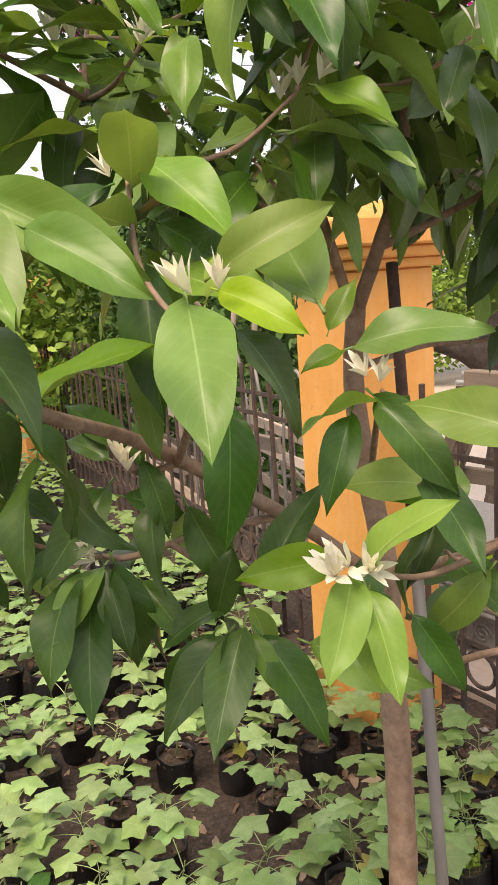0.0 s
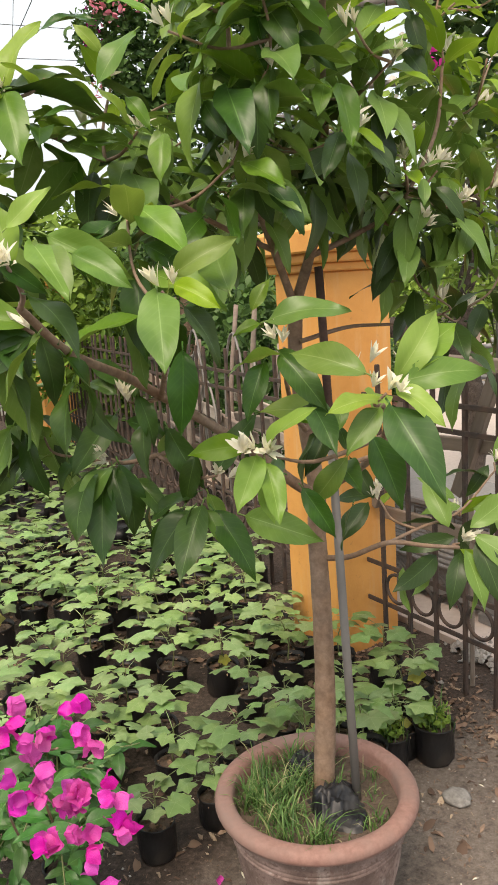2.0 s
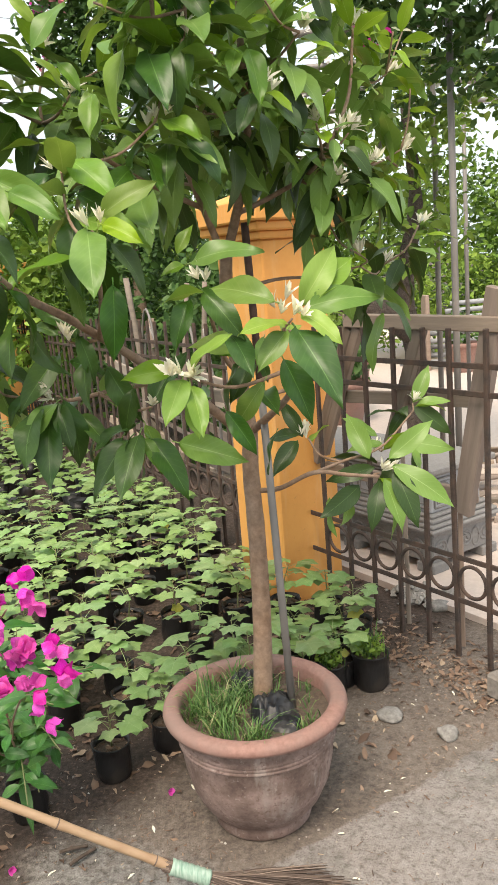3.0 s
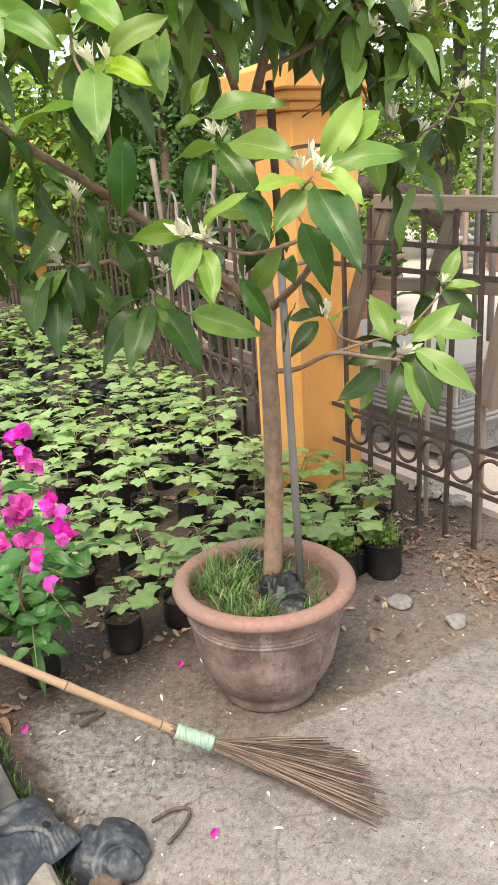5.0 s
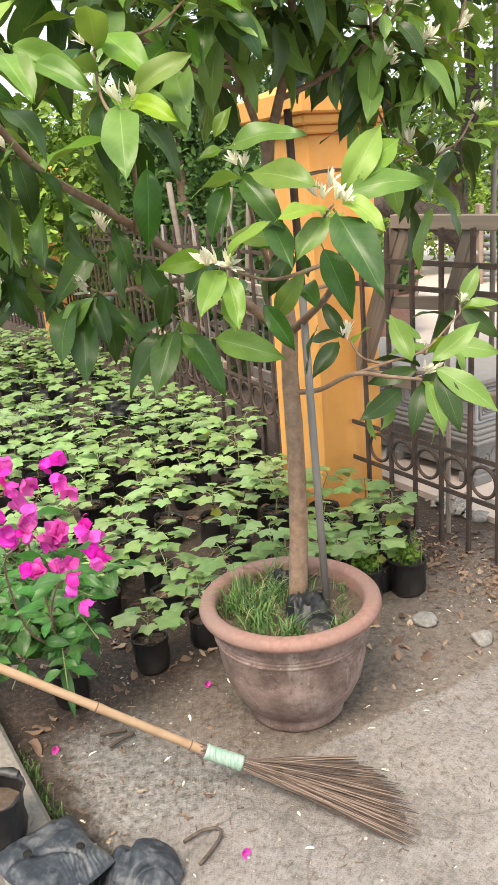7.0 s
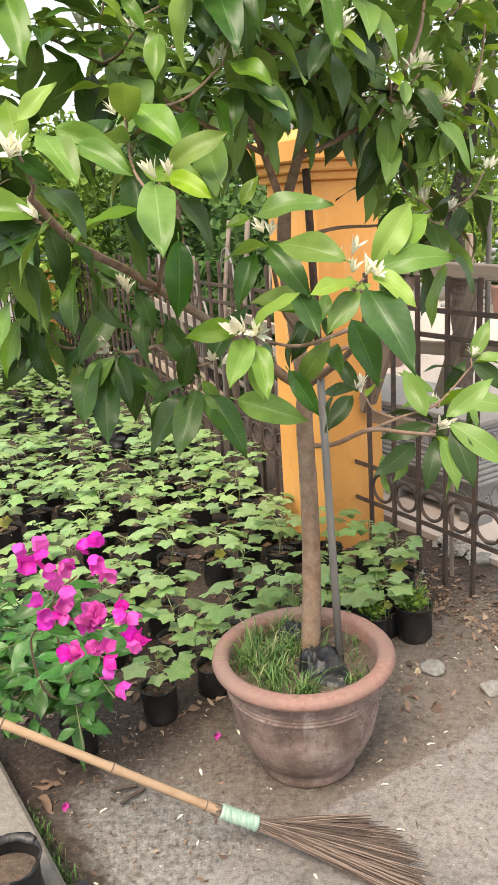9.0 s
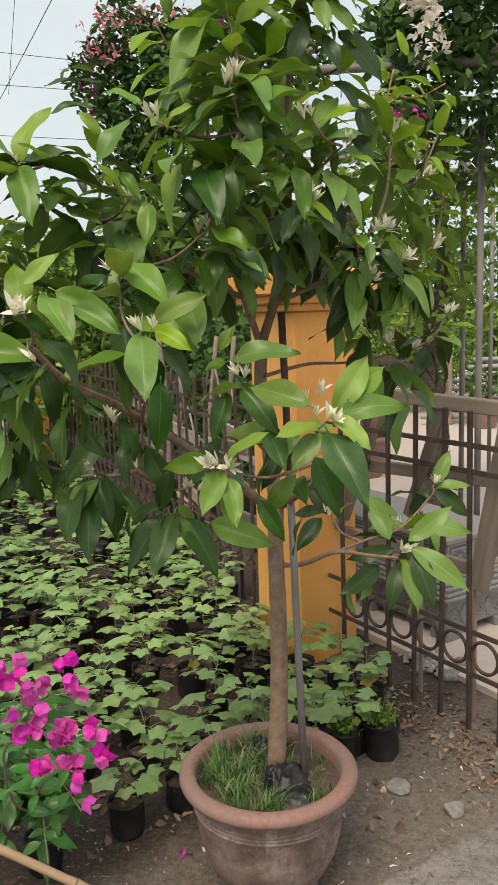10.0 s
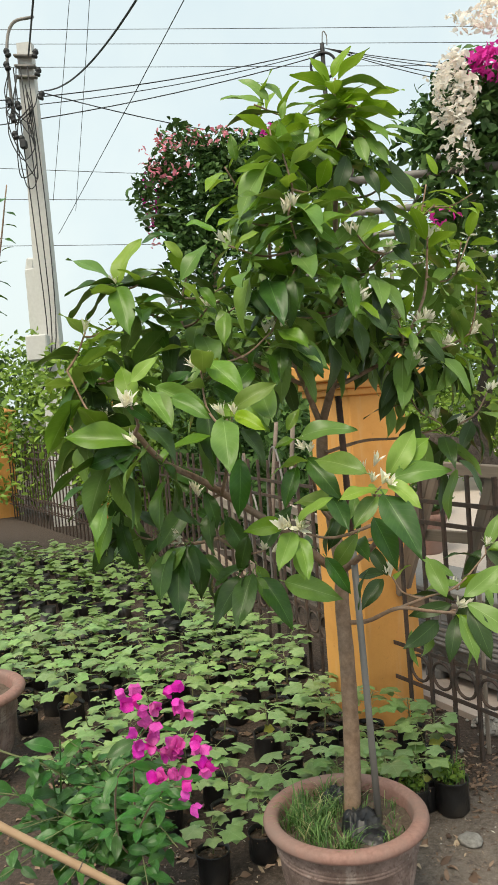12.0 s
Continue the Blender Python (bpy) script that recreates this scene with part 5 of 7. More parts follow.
# the bed runs on towards the far pillars
_g, _gb = Geo(), Geo()
for _x, _y in _far:
    _gb.lathe([(0.054, 0.0), (0.064, 0.05), (0.069, 0.132), (0.06, 0.118), (0.0, 0.115)], 8, (_x, _y, ground_height(_x, _y)))
    for _j in range(9):
        _a = _r.uniform(0, 6.28)
        lobed_leaf(_g, _r.uniform(0.075, 0.11), _j, pose(_x + 0.10 * math.cos(_a), _y + 0.10 * math.sin(_a), _r.uniform(0.17, 0.30), _r.uniform(-15, 25), _r.uniform(-15, 15), math.degrees(_a)))
tagged(new("far_seedlings", _g.mesh("far_seedlings", SEED_LEAF)), "pale green lobed seedling leaves filling the far bed", "seedlings", kind="stuff")
tagged(new("far_nursery_bags", _gb.mesh("far_nursery_bags", BLACK)), "rows of black nursery bags in the far bed", "nursery bags", kind="stuff")

# ---- leaf clouds for shrubs, hedges and far trees ----
def leaf_cloud(points, normals_up, size, seed, bend=0.3, aspect=0.5, jitter=0.9):
    """Many small folded leaves at the points; arrays in, vertices and faces out."""
    rs = np.random.RandomState(seed)
    n = len(points)
    d = rs.normal(size=(n, 3))
    d[:, 2] = d[:, 2] * 0.6 - 0.25
    d /= np.linalg.norm(d, axis=1)[:, None]
    up = rs.normal(size=(n, 3)) * jitter + np.asarray(normals_up)
    y = np.cross(up, d)
    y /= np.linalg.norm(y, axis=1)[:, None] + 1e-9
    z = np.cross(d, y)
    s = (size * rs.uniform(0.6, 1.25, n))[:, None]
    base, tip = points - d * s * 0.5, points + d * s * 0.5 - z * s * bend * 0.3
    m1, m2 = points - d * s * 0.17 + z * s * 0.04, points + d * s * 0.16
    w1, w2 = y * s * aspect * 0.5, y * s * aspect * 0.42
    v = np.stack([base, m1 + w1 + z * s * 0.07, m2 + w2 + z * s * 0.05, tip, m2 - w2 + z * s * 0.05, m1 - w1 + z * s * 0.07, m1, m2], 1).reshape(-1, 3)
    f = []
    for k in range(0, 8 * n, 8):
        f += [(k, k + 6, k + 1), (k + 6, k + 7, k + 2, k + 1), (k + 7, k + 3, k + 2), (k, k + 5, k + 6), (k + 5, k + 4, k + 7, k + 6), (k + 4, k + 3, k + 7)]
    uv = np.tile(np.array([(0, 0), (0.33, 1), (0.66, 1), (1, 0), (0.66, -1), (0.33, -1), (0.33, 0), (0.66, 0)], float), (n, 1))
    return v, f, uv


def blob_points(rs, n, centre, radii, shell=0.55):
    """Places in a lumpy ellipsoid, thicker towards its skin."""
    d = rs.normal(size=(n, 3))
    d /= np.linalg.norm(d, axis=1)[:, None]
    lump = 1 + 0.22 * np.sin(d[:, 0] * 5 + centre[0] * 3) * np.cos(d[:, 2] * 4 + centre[1] * 2) + 0.12 * np.sin(d[:, 1] * 9)
    r = (shell + (1 - shell) * rs.uniform(0, 1, n) ** 0.6) * lump
    return np.asarray(centre) + d * r[:, None] * np.asarray(radii)


def island_leaf_mat(name, dark, light, rough=0.5, trans=0.12):
    k = Mat(name, rough)
    rnd = k.node("ShaderNodeNewGeometry").outputs["Random Per Island"]
    c = k.mix(rnd, dark, light)
    n = k.noise(3, 3)
    c = k.mix(k.ramp(n, [(0.35, (0, 0, 0)), (0.7, (0.5, 0.5, 0.5))]), c, light)
    k.color(c).translucent(c, trans)
    k.b.inputs["Specular IOR Level"].default_value = 0.25
    return k.m


HEDGE = island_leaf_mat("hedge_leaf", (0.025, 0.065, 0.018), (0.09, 0.17, 0.04))
BRIGHT_HEDGE = island_leaf_mat("bright_shrub_leaf", (0.085, 0.17, 0.022), (0.26, 0.38, 0.06))
MID_HEDGE = island_leaf_mat("fresh_hedge_leaf", (0.045, 0.105, 0.014), (0.175, 0.285, 0.042))
FAR_LEAF = island_leaf_mat("far_tree_leaf", (0.05, 0.09, 0.035), (0.12, 0.19, 0.07))
MAGENTA = island_leaf_mat("magenta_bract", (0.62, 0.02, 0.30), (0.85, 0.07, 0.52), 0.6, 0.35)
PINK = island_leaf_mat("pink_bract", (0.70, 0.16, 0.26), (0.85, 0.38, 0.42), 0.6, 0.3)
WHITE_BRACT = island_leaf_mat("white_bract", (0.84, 0.74, 0.66), (0.92, 0.89, 0.82), 0.6, 0.4)


def foliage(name, label, category, blobs, mat, size, seed, up=(0, -0.4, 1), kind="", shell=0.55, parent=None):
    """One mass of leaves made of several lumpy clumps."""
    rs = np.random.RandomState(seed)
    pts = np.concatenate([blob_points(rs, n, c, r, shell) for n, c, r in blobs])
    v, f, uv = leaf_cloud(pts, up, size, seed + 1)
    me = mesh_from(name, v, f, mat, True, uv)
    if parent is not None:
        return tagged(part(name, me, parent), kind="stuff")
    return thing(name, label, category, None, "", kind, me)


# low hedge and shrubs beyond the fence, and the woods behind the yard
_r = random.Random(3)
_bl = []
for _i in range(14):
    _p = on_left(2.7 + 0.8 * _i, 0, 0.9 + _r.uniform(0, 0.7))
    _h = 0.0 if _i < 2 else 0.45
    _bl.append((1600, (_p.x, _p.y, 0.8 + _h + _r.uniform(-0.1, 0.3)), (0.58, 0.5, 0.8 + _h + _r.uniform(0, 0.3))))
foliage("hedge", "dark leafy hedge growing behind the iron fence", "hedge", _bl[:5], HEDGE, 0.105, 21, kind="stuff")
foliage("hedge", "fresh green leafy hedge further along the iron fence", "hedge", _bl[5:], MID_HEDGE, 0.115, 24, kind="stuff")
_bl = []
for _i in range(9):
    _p = on_left(4.6 + 1.0 * _i, 0, 1.9 + _r.uniform(0, 1.0))
    _bl.append((1500, (_p.x, _p.y, 1.25 + _r.uniform(-0.2, 0.4)), (0.9, 0.8, 0.95)))
foliage("shrubs", "mixed bright green garden shrubs behind the fence", "shrub", _bl, BRIGHT_HEDGE, 0.10, 22, kind="stuff")
_bl = []
for _i in range(11):
    _bl.append((2000, (0.3 + 0.95 * _i, 12.6 + _r.uniform(-0.5, 1.2), 1.5 + _r.uniform(0, 0.5)), (1.1, 0.8, 1.75 + _r.uniform(-0.3, 0.3))))
foliage("yard_shrubs", "dense shrubs along the far side of the yard", "shrub", _bl, MID_HEDGE, 0.13, 23, kind="stuff")
_bl = []
for _i in range(7):
    _bl.append((1300, (1.6 + 1.1 * _i, 11.6 + _r.uniform(-0.2, 0.4), 0.75 + _r.uniform(0, 0.4)), (0.7, 0.5, 0.85)))
foliage("yard_bushes", "low bright green bushes in front of the dense shrubs", "shrub", _bl, BRIGHT_HEDGE, 0.10, 26, kind="stuff")
_bl = []
for _i in range(34):
    _a = -50 + 3.0 * _i
    _d = 26 + _r.uniform(-4, 10)
    _bl.append((520, (_d * math.sin(radians(_a)), _d * math.cos(radians(_a)), 1.6 + _r.uniform(0, 1.3)), (2.4, 1.6, 2.0 + _r.uniform(0, 1.3))))
foliage("far_trees", "hazy line of distant green trees", "trees", _bl, FAR_LEAF, 0.34, 24, kind="stuff")
_bl = [(1400, (-3.9, 5.2, 0.6), (0.7, 0.7, 0.7)), (700, (-2.35, 7.6, 1.9), (0.55, 0.5, 0.75)), (700, (-1.95, 7.4, 2.0), (0.5, 0.5, 0.7)), (500, (-2.0, 7.2, 1.2), (0.4, 0.4, 0.5)), (1800, (-4.4, 6.6, 0.9), (1.2, 0.8, 0.9)), (2000, (-5.0, 8.2, 1.3), (1.4, 0.8, 1.3)), (2400, (-5.6, 12.6, 1.7), (1.6, 0.8, 1.5)), (2200, (-4.0, 12.0, 1.6), (1.1, 0.8, 1.5)), (1600, (-7.4, 13.5, 1.9), (1.6, 0.9, 1.6))]
foliage("nursery_shrubs", "leafy nursery shrubs crowded along the fence", "shrub", _bl, BRIGHT_HEDGE, 0.125, 25, kind="stuff")

# ---- yard beyond the fence ----
_k = Mat("pink_paving", 0.85)
_pos = _k.world_pos()
_n1, _n2 = _k.noise(30, 5, 0.7, _pos), _k.noise(2.2, 4, 0.6, _pos)
_k.color(_k.mix(_n2, _k.ramp(_n1, [(0.3, (0.46, 0.375, 0.325)), (0.7, (0.64, 0.545, 0.485))]), (0.57, 0.48, 0.425)))
_k.bump(_n1, 0.3, 0.006)
PAVING = _k.m
_q = [on_fence(-4.5, 0, 0.30), on_fence(-4.5, 0, 14), on_fence(12.0, 0, 14), on_left(9.0, 0, 1.6), on_left(1.2, 0, 1.4), on_fence(0.5, 0, 0.30)]
_pg = Geo().add([(p.x, p.y, 0.03) for p in _q] + [(p.x, p.y, -0.05) for p in _q], [tuple(range(6))] + [(_i, _i + 6, (_i + 1) % 6 + 6, (_i + 1) % 6) for _i in range(6)])
tagged(new("pavement", _pg.mesh("pavement", PAVING, False)), "pale pinkish concrete yard beyond the fence", "pavement", kind="structure")

_k = Mat("weathered_wood", 0.85)
_n1, _n2 = _k.noise(12, 5, 0.7, stretch=(0.12, 1.6, 1.6)), _k.noise(3, 3)
_k.color(_k.vary(_k.mix(_n2, _k.ramp(_n1, [(0.3, (0.12, 0.090, 0.070)), (0.7, (0.33, 0.255, 0.20))]), (0.25, 0.195, 0.155)), 0.01, 0.15, 0.3))
_k.bump(_n1, 0.5, 0.004)
WOOD = _k.m
_k = Mat("bleached_wood", 0.85)
_n1, _n2 = _k.noise(12, 5, 0.7, stretch=(0.12, 1.6, 1.6)), _k.noise(3, 3)
_k.color(_k.vary(_k.mix(_n2, _k.ramp(_n1, [(0.3, (0.17, 0.13, 0.10)), (0.7, (0.42, 0.34, 0.275))]), (0.31, 0.25, 0.205)), 0.012, 0.25, 0.45))
_k.bump(_n1, 0.5, 0.004)
PALE_WOOD = _k.m
_k = Mat("carved_grey_stone", 0.85)
_n1, _n2 = _k.noise(50, 5, 0.7), _k.noise(4, 4)
_k.color(_k.mix(_n2, _k.ramp(_n1, [(0.3, (0.16, 0.155, 0.15)), (0.7, (0.28, 0.272, 0.265))]), (0.21, 0.20, 0.195)))
_k.bump(_n1, 0.4, 0.004)
STONE = _k.m


def board(geo, a, b, width, thick, side=(0, 0, 1)):
    """A board from a to b; side is the way its width faces."""
    a, b = Vector(a), Vector(b)
    m = aim((a + b) / 2, b - a, side)
    return geo.box(m.translation, ((b - a).length, thick, width), m, 0.003)


def wood_mesh(length, width, thick, mat=None):
    return Geo().box((0, 0, 0), (length, thick, width), bevel=0.004).mesh("board", mat or WOOD, False)


# the old timber frame that leans on the fence
trestle = thing("wooden_frame", "old weathered timber trestle frame leaning behind the iron fence", "wooden frame", Matrix.Identity(4))
for _nm, _a, _b, _w, _t in (("top_beam", (-0.275, 1.367), (-1.75, 1.345), 0.058, 0.05), ("leg", (-0.285, 1.335), (0.005, 0.68), 0.056, 0.035), ("leg", (-0.345, 1.335), (-0.065, 0.73), 0.05, 0.03), ("leg", (-0.71, 1.335), (-0.51, 0.83), 0.056, 0.035),
                        ("crossbar", (-0.13, 1.010), (-0.96, 1.058), 0.056, 0.03), ("crossbar", (-0.03, 0.650), (-0.95, 0.668), 0.056, 0.03), ("leg", (-1.09, 1.487), (-0.905, 0.60), 0.085, 0.04),
                        ("foot", (-0.5635, 0.86), (-0.5635, 0.0), 0.014, 0.02), ("foot", (-0.8725, 0.66), (-0.8725, 0.0), 0.014, 0.02)):
    _off = {"crossbar": 0.085, "foot": 0.075, "top_beam": 0.05}.get(_nm, 0.055)
    _pa, _pb = on_fence(_a[0], _a[1], _off), on_fence(_b[0], _b[1], _off)
    _m = aim((_pa + _pb) / 2, _pb - _pa, (0, 0, 1))
    part(_nm, wood_mesh((_pb - _pa).length, _w, _t), trestle, _m)

# carved stone pedestal
_yaw = math.degrees(math.atan2(FENCE_DIR.y, FENCE_DIR.x))
ped = thing("stone_pedestal", "carved grey stone pedestal with stepped mouldings in the yard", "pedestal", pose(1.154, 2.943, 0.03, 0, 0, _yaw))
# local x runs along the fence, local -y away from the camera's side
_k = Mat("pale_blue_stone", 0.8)
_n1, _n2 = _k.noise(45, 5, 0.7), _k.noise(9, 4, 0.6, stretch=(1, 1, 0.15))
_k.color(_k.mix(_n2, _k.ramp(_n1, [(0.3, (0.27, 0.285, 0.31)), (0.7, (0.40, 0.41, 0.43))]), (0.34, 0.345, 0.36)))
_k.bump(_n1, 0.35, 0.004)
PALE_STONE = _k.m
PW, PD = 1.25, 0.5


def _slab(z0, z1, grow, bev=0.006):
    return Geo().box((PW / 2, -PD / 2, (z0 + z1) / 2), (PW + 2 * grow, PD + 2 * grow, z1 - z0), bevel=bev)


for _nm, _z0, _z1, _gr, _mt in (("carved_base", 0.05, 0.195, -0.02, STONE), ("moulding", 0.195, 0.218, 0.0, STONE), ("moulding", 0.218, 0.238, 0.018, STONE), ("moulding", 0.238, 0.258, 0.004, STONE), ("moulding", 0.258, 0.28, -0.016, STONE), ("moulding", 0.28, 0.30, -0.036, STONE),
                                ("body", 0.30, 0.50, -0.06, PALE_STONE), ("moulding", 0.50, 0.518, -0.03, STONE), ("top_slab", 0.518, 0.55, 0.0, STONE)):
    part(_nm, _slab(_z0, _z1, _gr).mesh(_nm, _mt, False), ped)
for _x, _y in ((0.06, -0.06), (PW - 0.06, -0.06), (0.06, 0.06 - PD), (PW - 0.06, 0.06 - PD), (PW / 2, -0.06)):
    part("foot", Geo().box((_x, _y, 0.025), (0.12, 0.12, 0.054), bevel=0.006).mesh("foot", STONE, False), ped)


def face_point(face, u, z, proud):
    """A place u along the long face (0) or the short face (1) of the pedestal."""
    return (u, proud, z) if face == 0 else (-proud, -u, z)


def carving(pts, r):
    return Geo().tube(np.array(pts), r, 6).mesh("carving", STONE)


for _face, _len in ((0, PW), (1, PD)):
    _n = 4 if _face == 0 else 2
    for _i in range(_n):
        _w = (_len - 0.12) / _n
        _c = 0.06 + _w * (_i + 0.5)
        # framed panel with a medallion above, scrolls below
        for _in, _rr in ((0.025, 0.007), (0.045, 0.004)):
            _u, _a, _b = _w / 2 - _in, 0.30 + _in, 0.50 - _in
            part("panel_frame", carving([face_point(_face, _c + du, z, -0.06) for du, z in ((-_u, _a), (0, _a), (_u, _a), (_u, (_a + _b) / 2), (_u, _b), (0, _b), (-_u, _b), (-_u, (_a + _b) / 2), (-_u, _a))], _rr), ped)
        for _rad in (0.048, 0.036, 0.016):
            part("medallion", carving([face_point(_face, _c + _rad * math.cos(t), 0.40 + _rad * math.sin(t), -0.059) for t in np.linspace(0, 6.283, 22)], 0.006), ped)
        for _sg in (-1, 1):
            part("scroll", carving([face_point(_face, _c + _sg * (0.075 + 0.052 * (1 - t / 14) * math.cos(t)), 0.122 + 0.046 * (1 - t / 14) * math.sin(t), -0.019) for t in np.linspace(0, 12, 34)], 0.006), ped)
        part("scroll", carving([face_point(_face, _c + 0.028 * math.cos(t), 0.122 + 0.05 * math.sin(t), -0.019) for t in np.linspace(0, 6.283, 18)], 0.006), ped)

# small potted plant of grass-like weeds beside the fence
CLAY_POT = Geo().lathe([(0.0, 0.0), (0.09, 0.0), (0.095, 0.01), (0.125, 0.19), (0.13, 0.20), (0.14, 0.202), (0.142, 0.235), (0.130, 0.238), (0.122, 0.20), (0.0, 0.195)], 28).mesh("pot", POT_RIM)
for _i, (_x, _y, _s) in enumerate(((1.43, 7.7, 1.5), (1.80, 9.6, 1.6), (1.32, 7.18, 1.8), (3.4, 10.2, 1.7))):
    _pt = thing("clay_pot", "reddish clay flower pot standing in the yard", "flower pot", pose(_x, _y, 0.03) @ Matrix.Scale(_s, 4), "clay pots in the yard")
    _pt.scale = (_s, _s, _s)
    part("pot", CLAY_POT, _pt)
    foliage("plant", "", "", [(140, (0, 0, 0.36), (0.16, 0.16, 0.16))], HEDGE, 0.07, 40 + _i, parent=_pt)

# rough tree with a broken limb behind the fence
_k = Mat("rough_dark_bark", 0.95)
_n1, _n2 = _k.noise(22, 6, 0.75), _k.noise(3, 4)
_k.color(_k.mix(_n2, _k.ramp(_n1, [(0.3, (0.028, 0.024, 0.024)), (0.7, (0.115, 0.098, 0.092))]), _k.ramp(_n1, [(0.3, (0.07, 0.05, 0.036)), (0.7, (0.20, 0.145, 0.105))])))
_k.bump(_n1, 1.0, 0.03)
ROUGH_BARK = _k.m
yard_tree = thing("yard_tree", "old tree with rough dark bark and ivy in the yard", "tree", pose(1.62, 5.3, 0.02))
_tp = spline([(0, 0, -0.02), (0.02, 0.0, 0.7), (-0.05, 0.02, 1.4), (0.05, 0.0, 2.0), (0.02, 0.1, 2.7)], 7)
_rr = np.linspace(0.100, 0.035, len(_tp)) * (1 + 0.12 * np.sin(np.arange(len(_tp)) * 1.9))
part("trunk", Geo().tube(_tp, _rr, 14).mesh("trunk", ROUGH_BARK), yard_tree)
part("limb", Geo().tube(spline([(0.0, 0, 1.05), (-0.25, -0.1, 1.22), (-0.55, -0.15, 1.32), (-0.8, -0.2, 1.36)], 5), np.linspace(0.11, 0.06, 16), 12).mesh("limb", ROUGH_BARK), yard_tree)
foliage("crown", "", "", [(900, (0.1, 0.1, 2.75), (0.8, 0.7, 0.4)), (380, (0.05, -0.1, 2.0), (0.4, 0.3, 0.5))], BRIGHT_HEDGE, 0.10, 51, parent=yard_tree)

# heap of old planks and bent pipes behind the fence
heap = thing("plank_heap", "untidy heap of old planks and bent pipes behind the fence", "plank heap", Matrix.Identity(4))
_r = random.Random(77)
for _i in range(20):
    _s0, _l = _r.uniform(0.5, 3.6), _r.uniform(0.7, 1.8)
    _z, _o = 0.1 + 0.8 * (_i / 20) + _r.uniform(-0.06, 0.06), 0.35 + 0.30 * _r.random()
    _a, _b = on_left(_s0, max(0.06, _z), _o), on_left(_s0 + _l, max(0.06, _z + _r.uniform(-0.22, 0.22)), _o + _r.uniform(-0.1, 0.15))
    _m = aim((_a + _b) / 2, _b - _a, (0, _r.uniform(-0.6, 0.6), 1))
    part("plank", wood_mesh((_b - _a).length, _r.uniform(0.03, 0.10), _r.uniform(0.02, 0.035), PALE_WOOD), heap, _m)
for _i in range(10):
    _s0, _o = _r.uniform(0.4, 3.6), 0.30 + 0.35 * _r.random()
    _a = on_left(_s0, 0.0, _o)
    _b = on_left(_s0 + _r.uniform(-0.3, 0.3), _r.uniform(1.2, 1.75), _o + 0.05)
    part("post", Geo().tube(spline([_a, (_a + _b) / 2 + Vector((_r.uniform(-0.08, 0.08), 0, 0)), _b], 4), _r.uniform(0.008, 0.026), 8).mesh("post", WOOD if _i % 4 else STEEL), heap)
for _i in range(7):
    _s0, _o, _h = _r.uniform(0.6, 3.0), 0.28 + 0.2 * _r.random(), _r.uniform(0.9, 1.6)
    _c = [on_left(_s0, 0.0, _o), on_left(_s0 + 0.02, _h * 0.7, _o), on_left(_s0 + 0.18, _h, _o), on_left(_s0 + 0.36, _h * 0.72, _o), on_left(_s0 + 0.40, 0.0, _o)]
    part("bent_pipe", Geo().tube(spline(_c, 6), 0.010, 7).mesh("bent_pipe", STEEL), heap)

_r = random.Random(91)
scrap = thing("timber_scrap", "scattered old boards and laths lying in the yard", "timber", Matrix.Identity(4))
for _i in range(48):
    _x, _y, _a, _l = _r.uniform(1.3, 3.2), _r.uniform(3.75, 4.9), _r.uniform(-0.5, 0.7) + (3.14 if _i % 2 else 0), _r.uniform(0.3, 1.1)
    _z = 0.045 + 0.20 * max(0.0, 1 - abs(_y - 4.4) / 0.9) * (0.3 + _r.random())
    _m = pose(_x, _y, _z, _r.uniform(-90, 90), _r.uniform(-4, 4), math.degrees(_a))
    part("lath", wood_mesh(_l, _r.uniform(0.03, 0.09), _r.uniform(0.012, 0.03), PALE_WOOD), scrap, _m)
pipes = thing("pale_pipes", "stack of pale plastic pipes lying across the yard", "pipes", Matrix.Identity(4))
for _i in range(9):
    _z = 0.10 + 0.11 * _i
    part("pipe", Geo().tube([(2.6 + 0.1 * _i, 10.6 + 0.1 * (_i % 3), 0.06 + _z * 0.9), (4.2, 10.7, _z * 0.97 + _r.uniform(-0.03, 0.03)), (6.0, 10.6 + 0.1 * (_i % 3), _z)], 0.035, 8).mesh("pipe", PALE_STONE), pipes)
for _x in (3.0, 4.4, 5.6):
    part("trestle", Geo().box((_x, 10.65, 0.55), (0.06, 0.28, 1.10), bevel=0.01).mesh("trestle", WOOD, False), pipes)

# ---- steel pergola with bougainvillea over the yard ----
pergola = thing("pergola", "grey steel pipe pergola over the yard", "pergola", Matrix.Identity(4))
_post = Geo().tube([(0, 0, 0), (0, 0, 1.6), (0, 0, 3.05)], 0.021, 10).mesh("post", STEEL)
for _x, _y in ((1.62, 4.1), (2.45, 4.3), (1.15, 7.2), (2.6, 7.2), (0.46, 6.6), (1.85, 5.4)):
    part("post", _post, pergola, pose(_x, _y, 0.02))
for _y in (3.7, 4.6, 5.5, 6.4, 7.3):
    part("beam", Geo().tube([(0.2 + 0.25 * (_y < 4), _y, 3.05), (1.9, _y + 0.05, 3.08), (4.2, _y + 0.1, 3.05)], 0.025, 8).mesh("beam", STEEL), pergola)
for _i in range(8):
    _x = 0.55 + 0.5 * _i
    part("rail", Geo().tube([(_x, 3.5, 3.10), (_x + 0.02, 5.5, 3.11), (_x, 7.6, 3.10)], 0.014, 6).mesh("rail", STEEL), pergola)
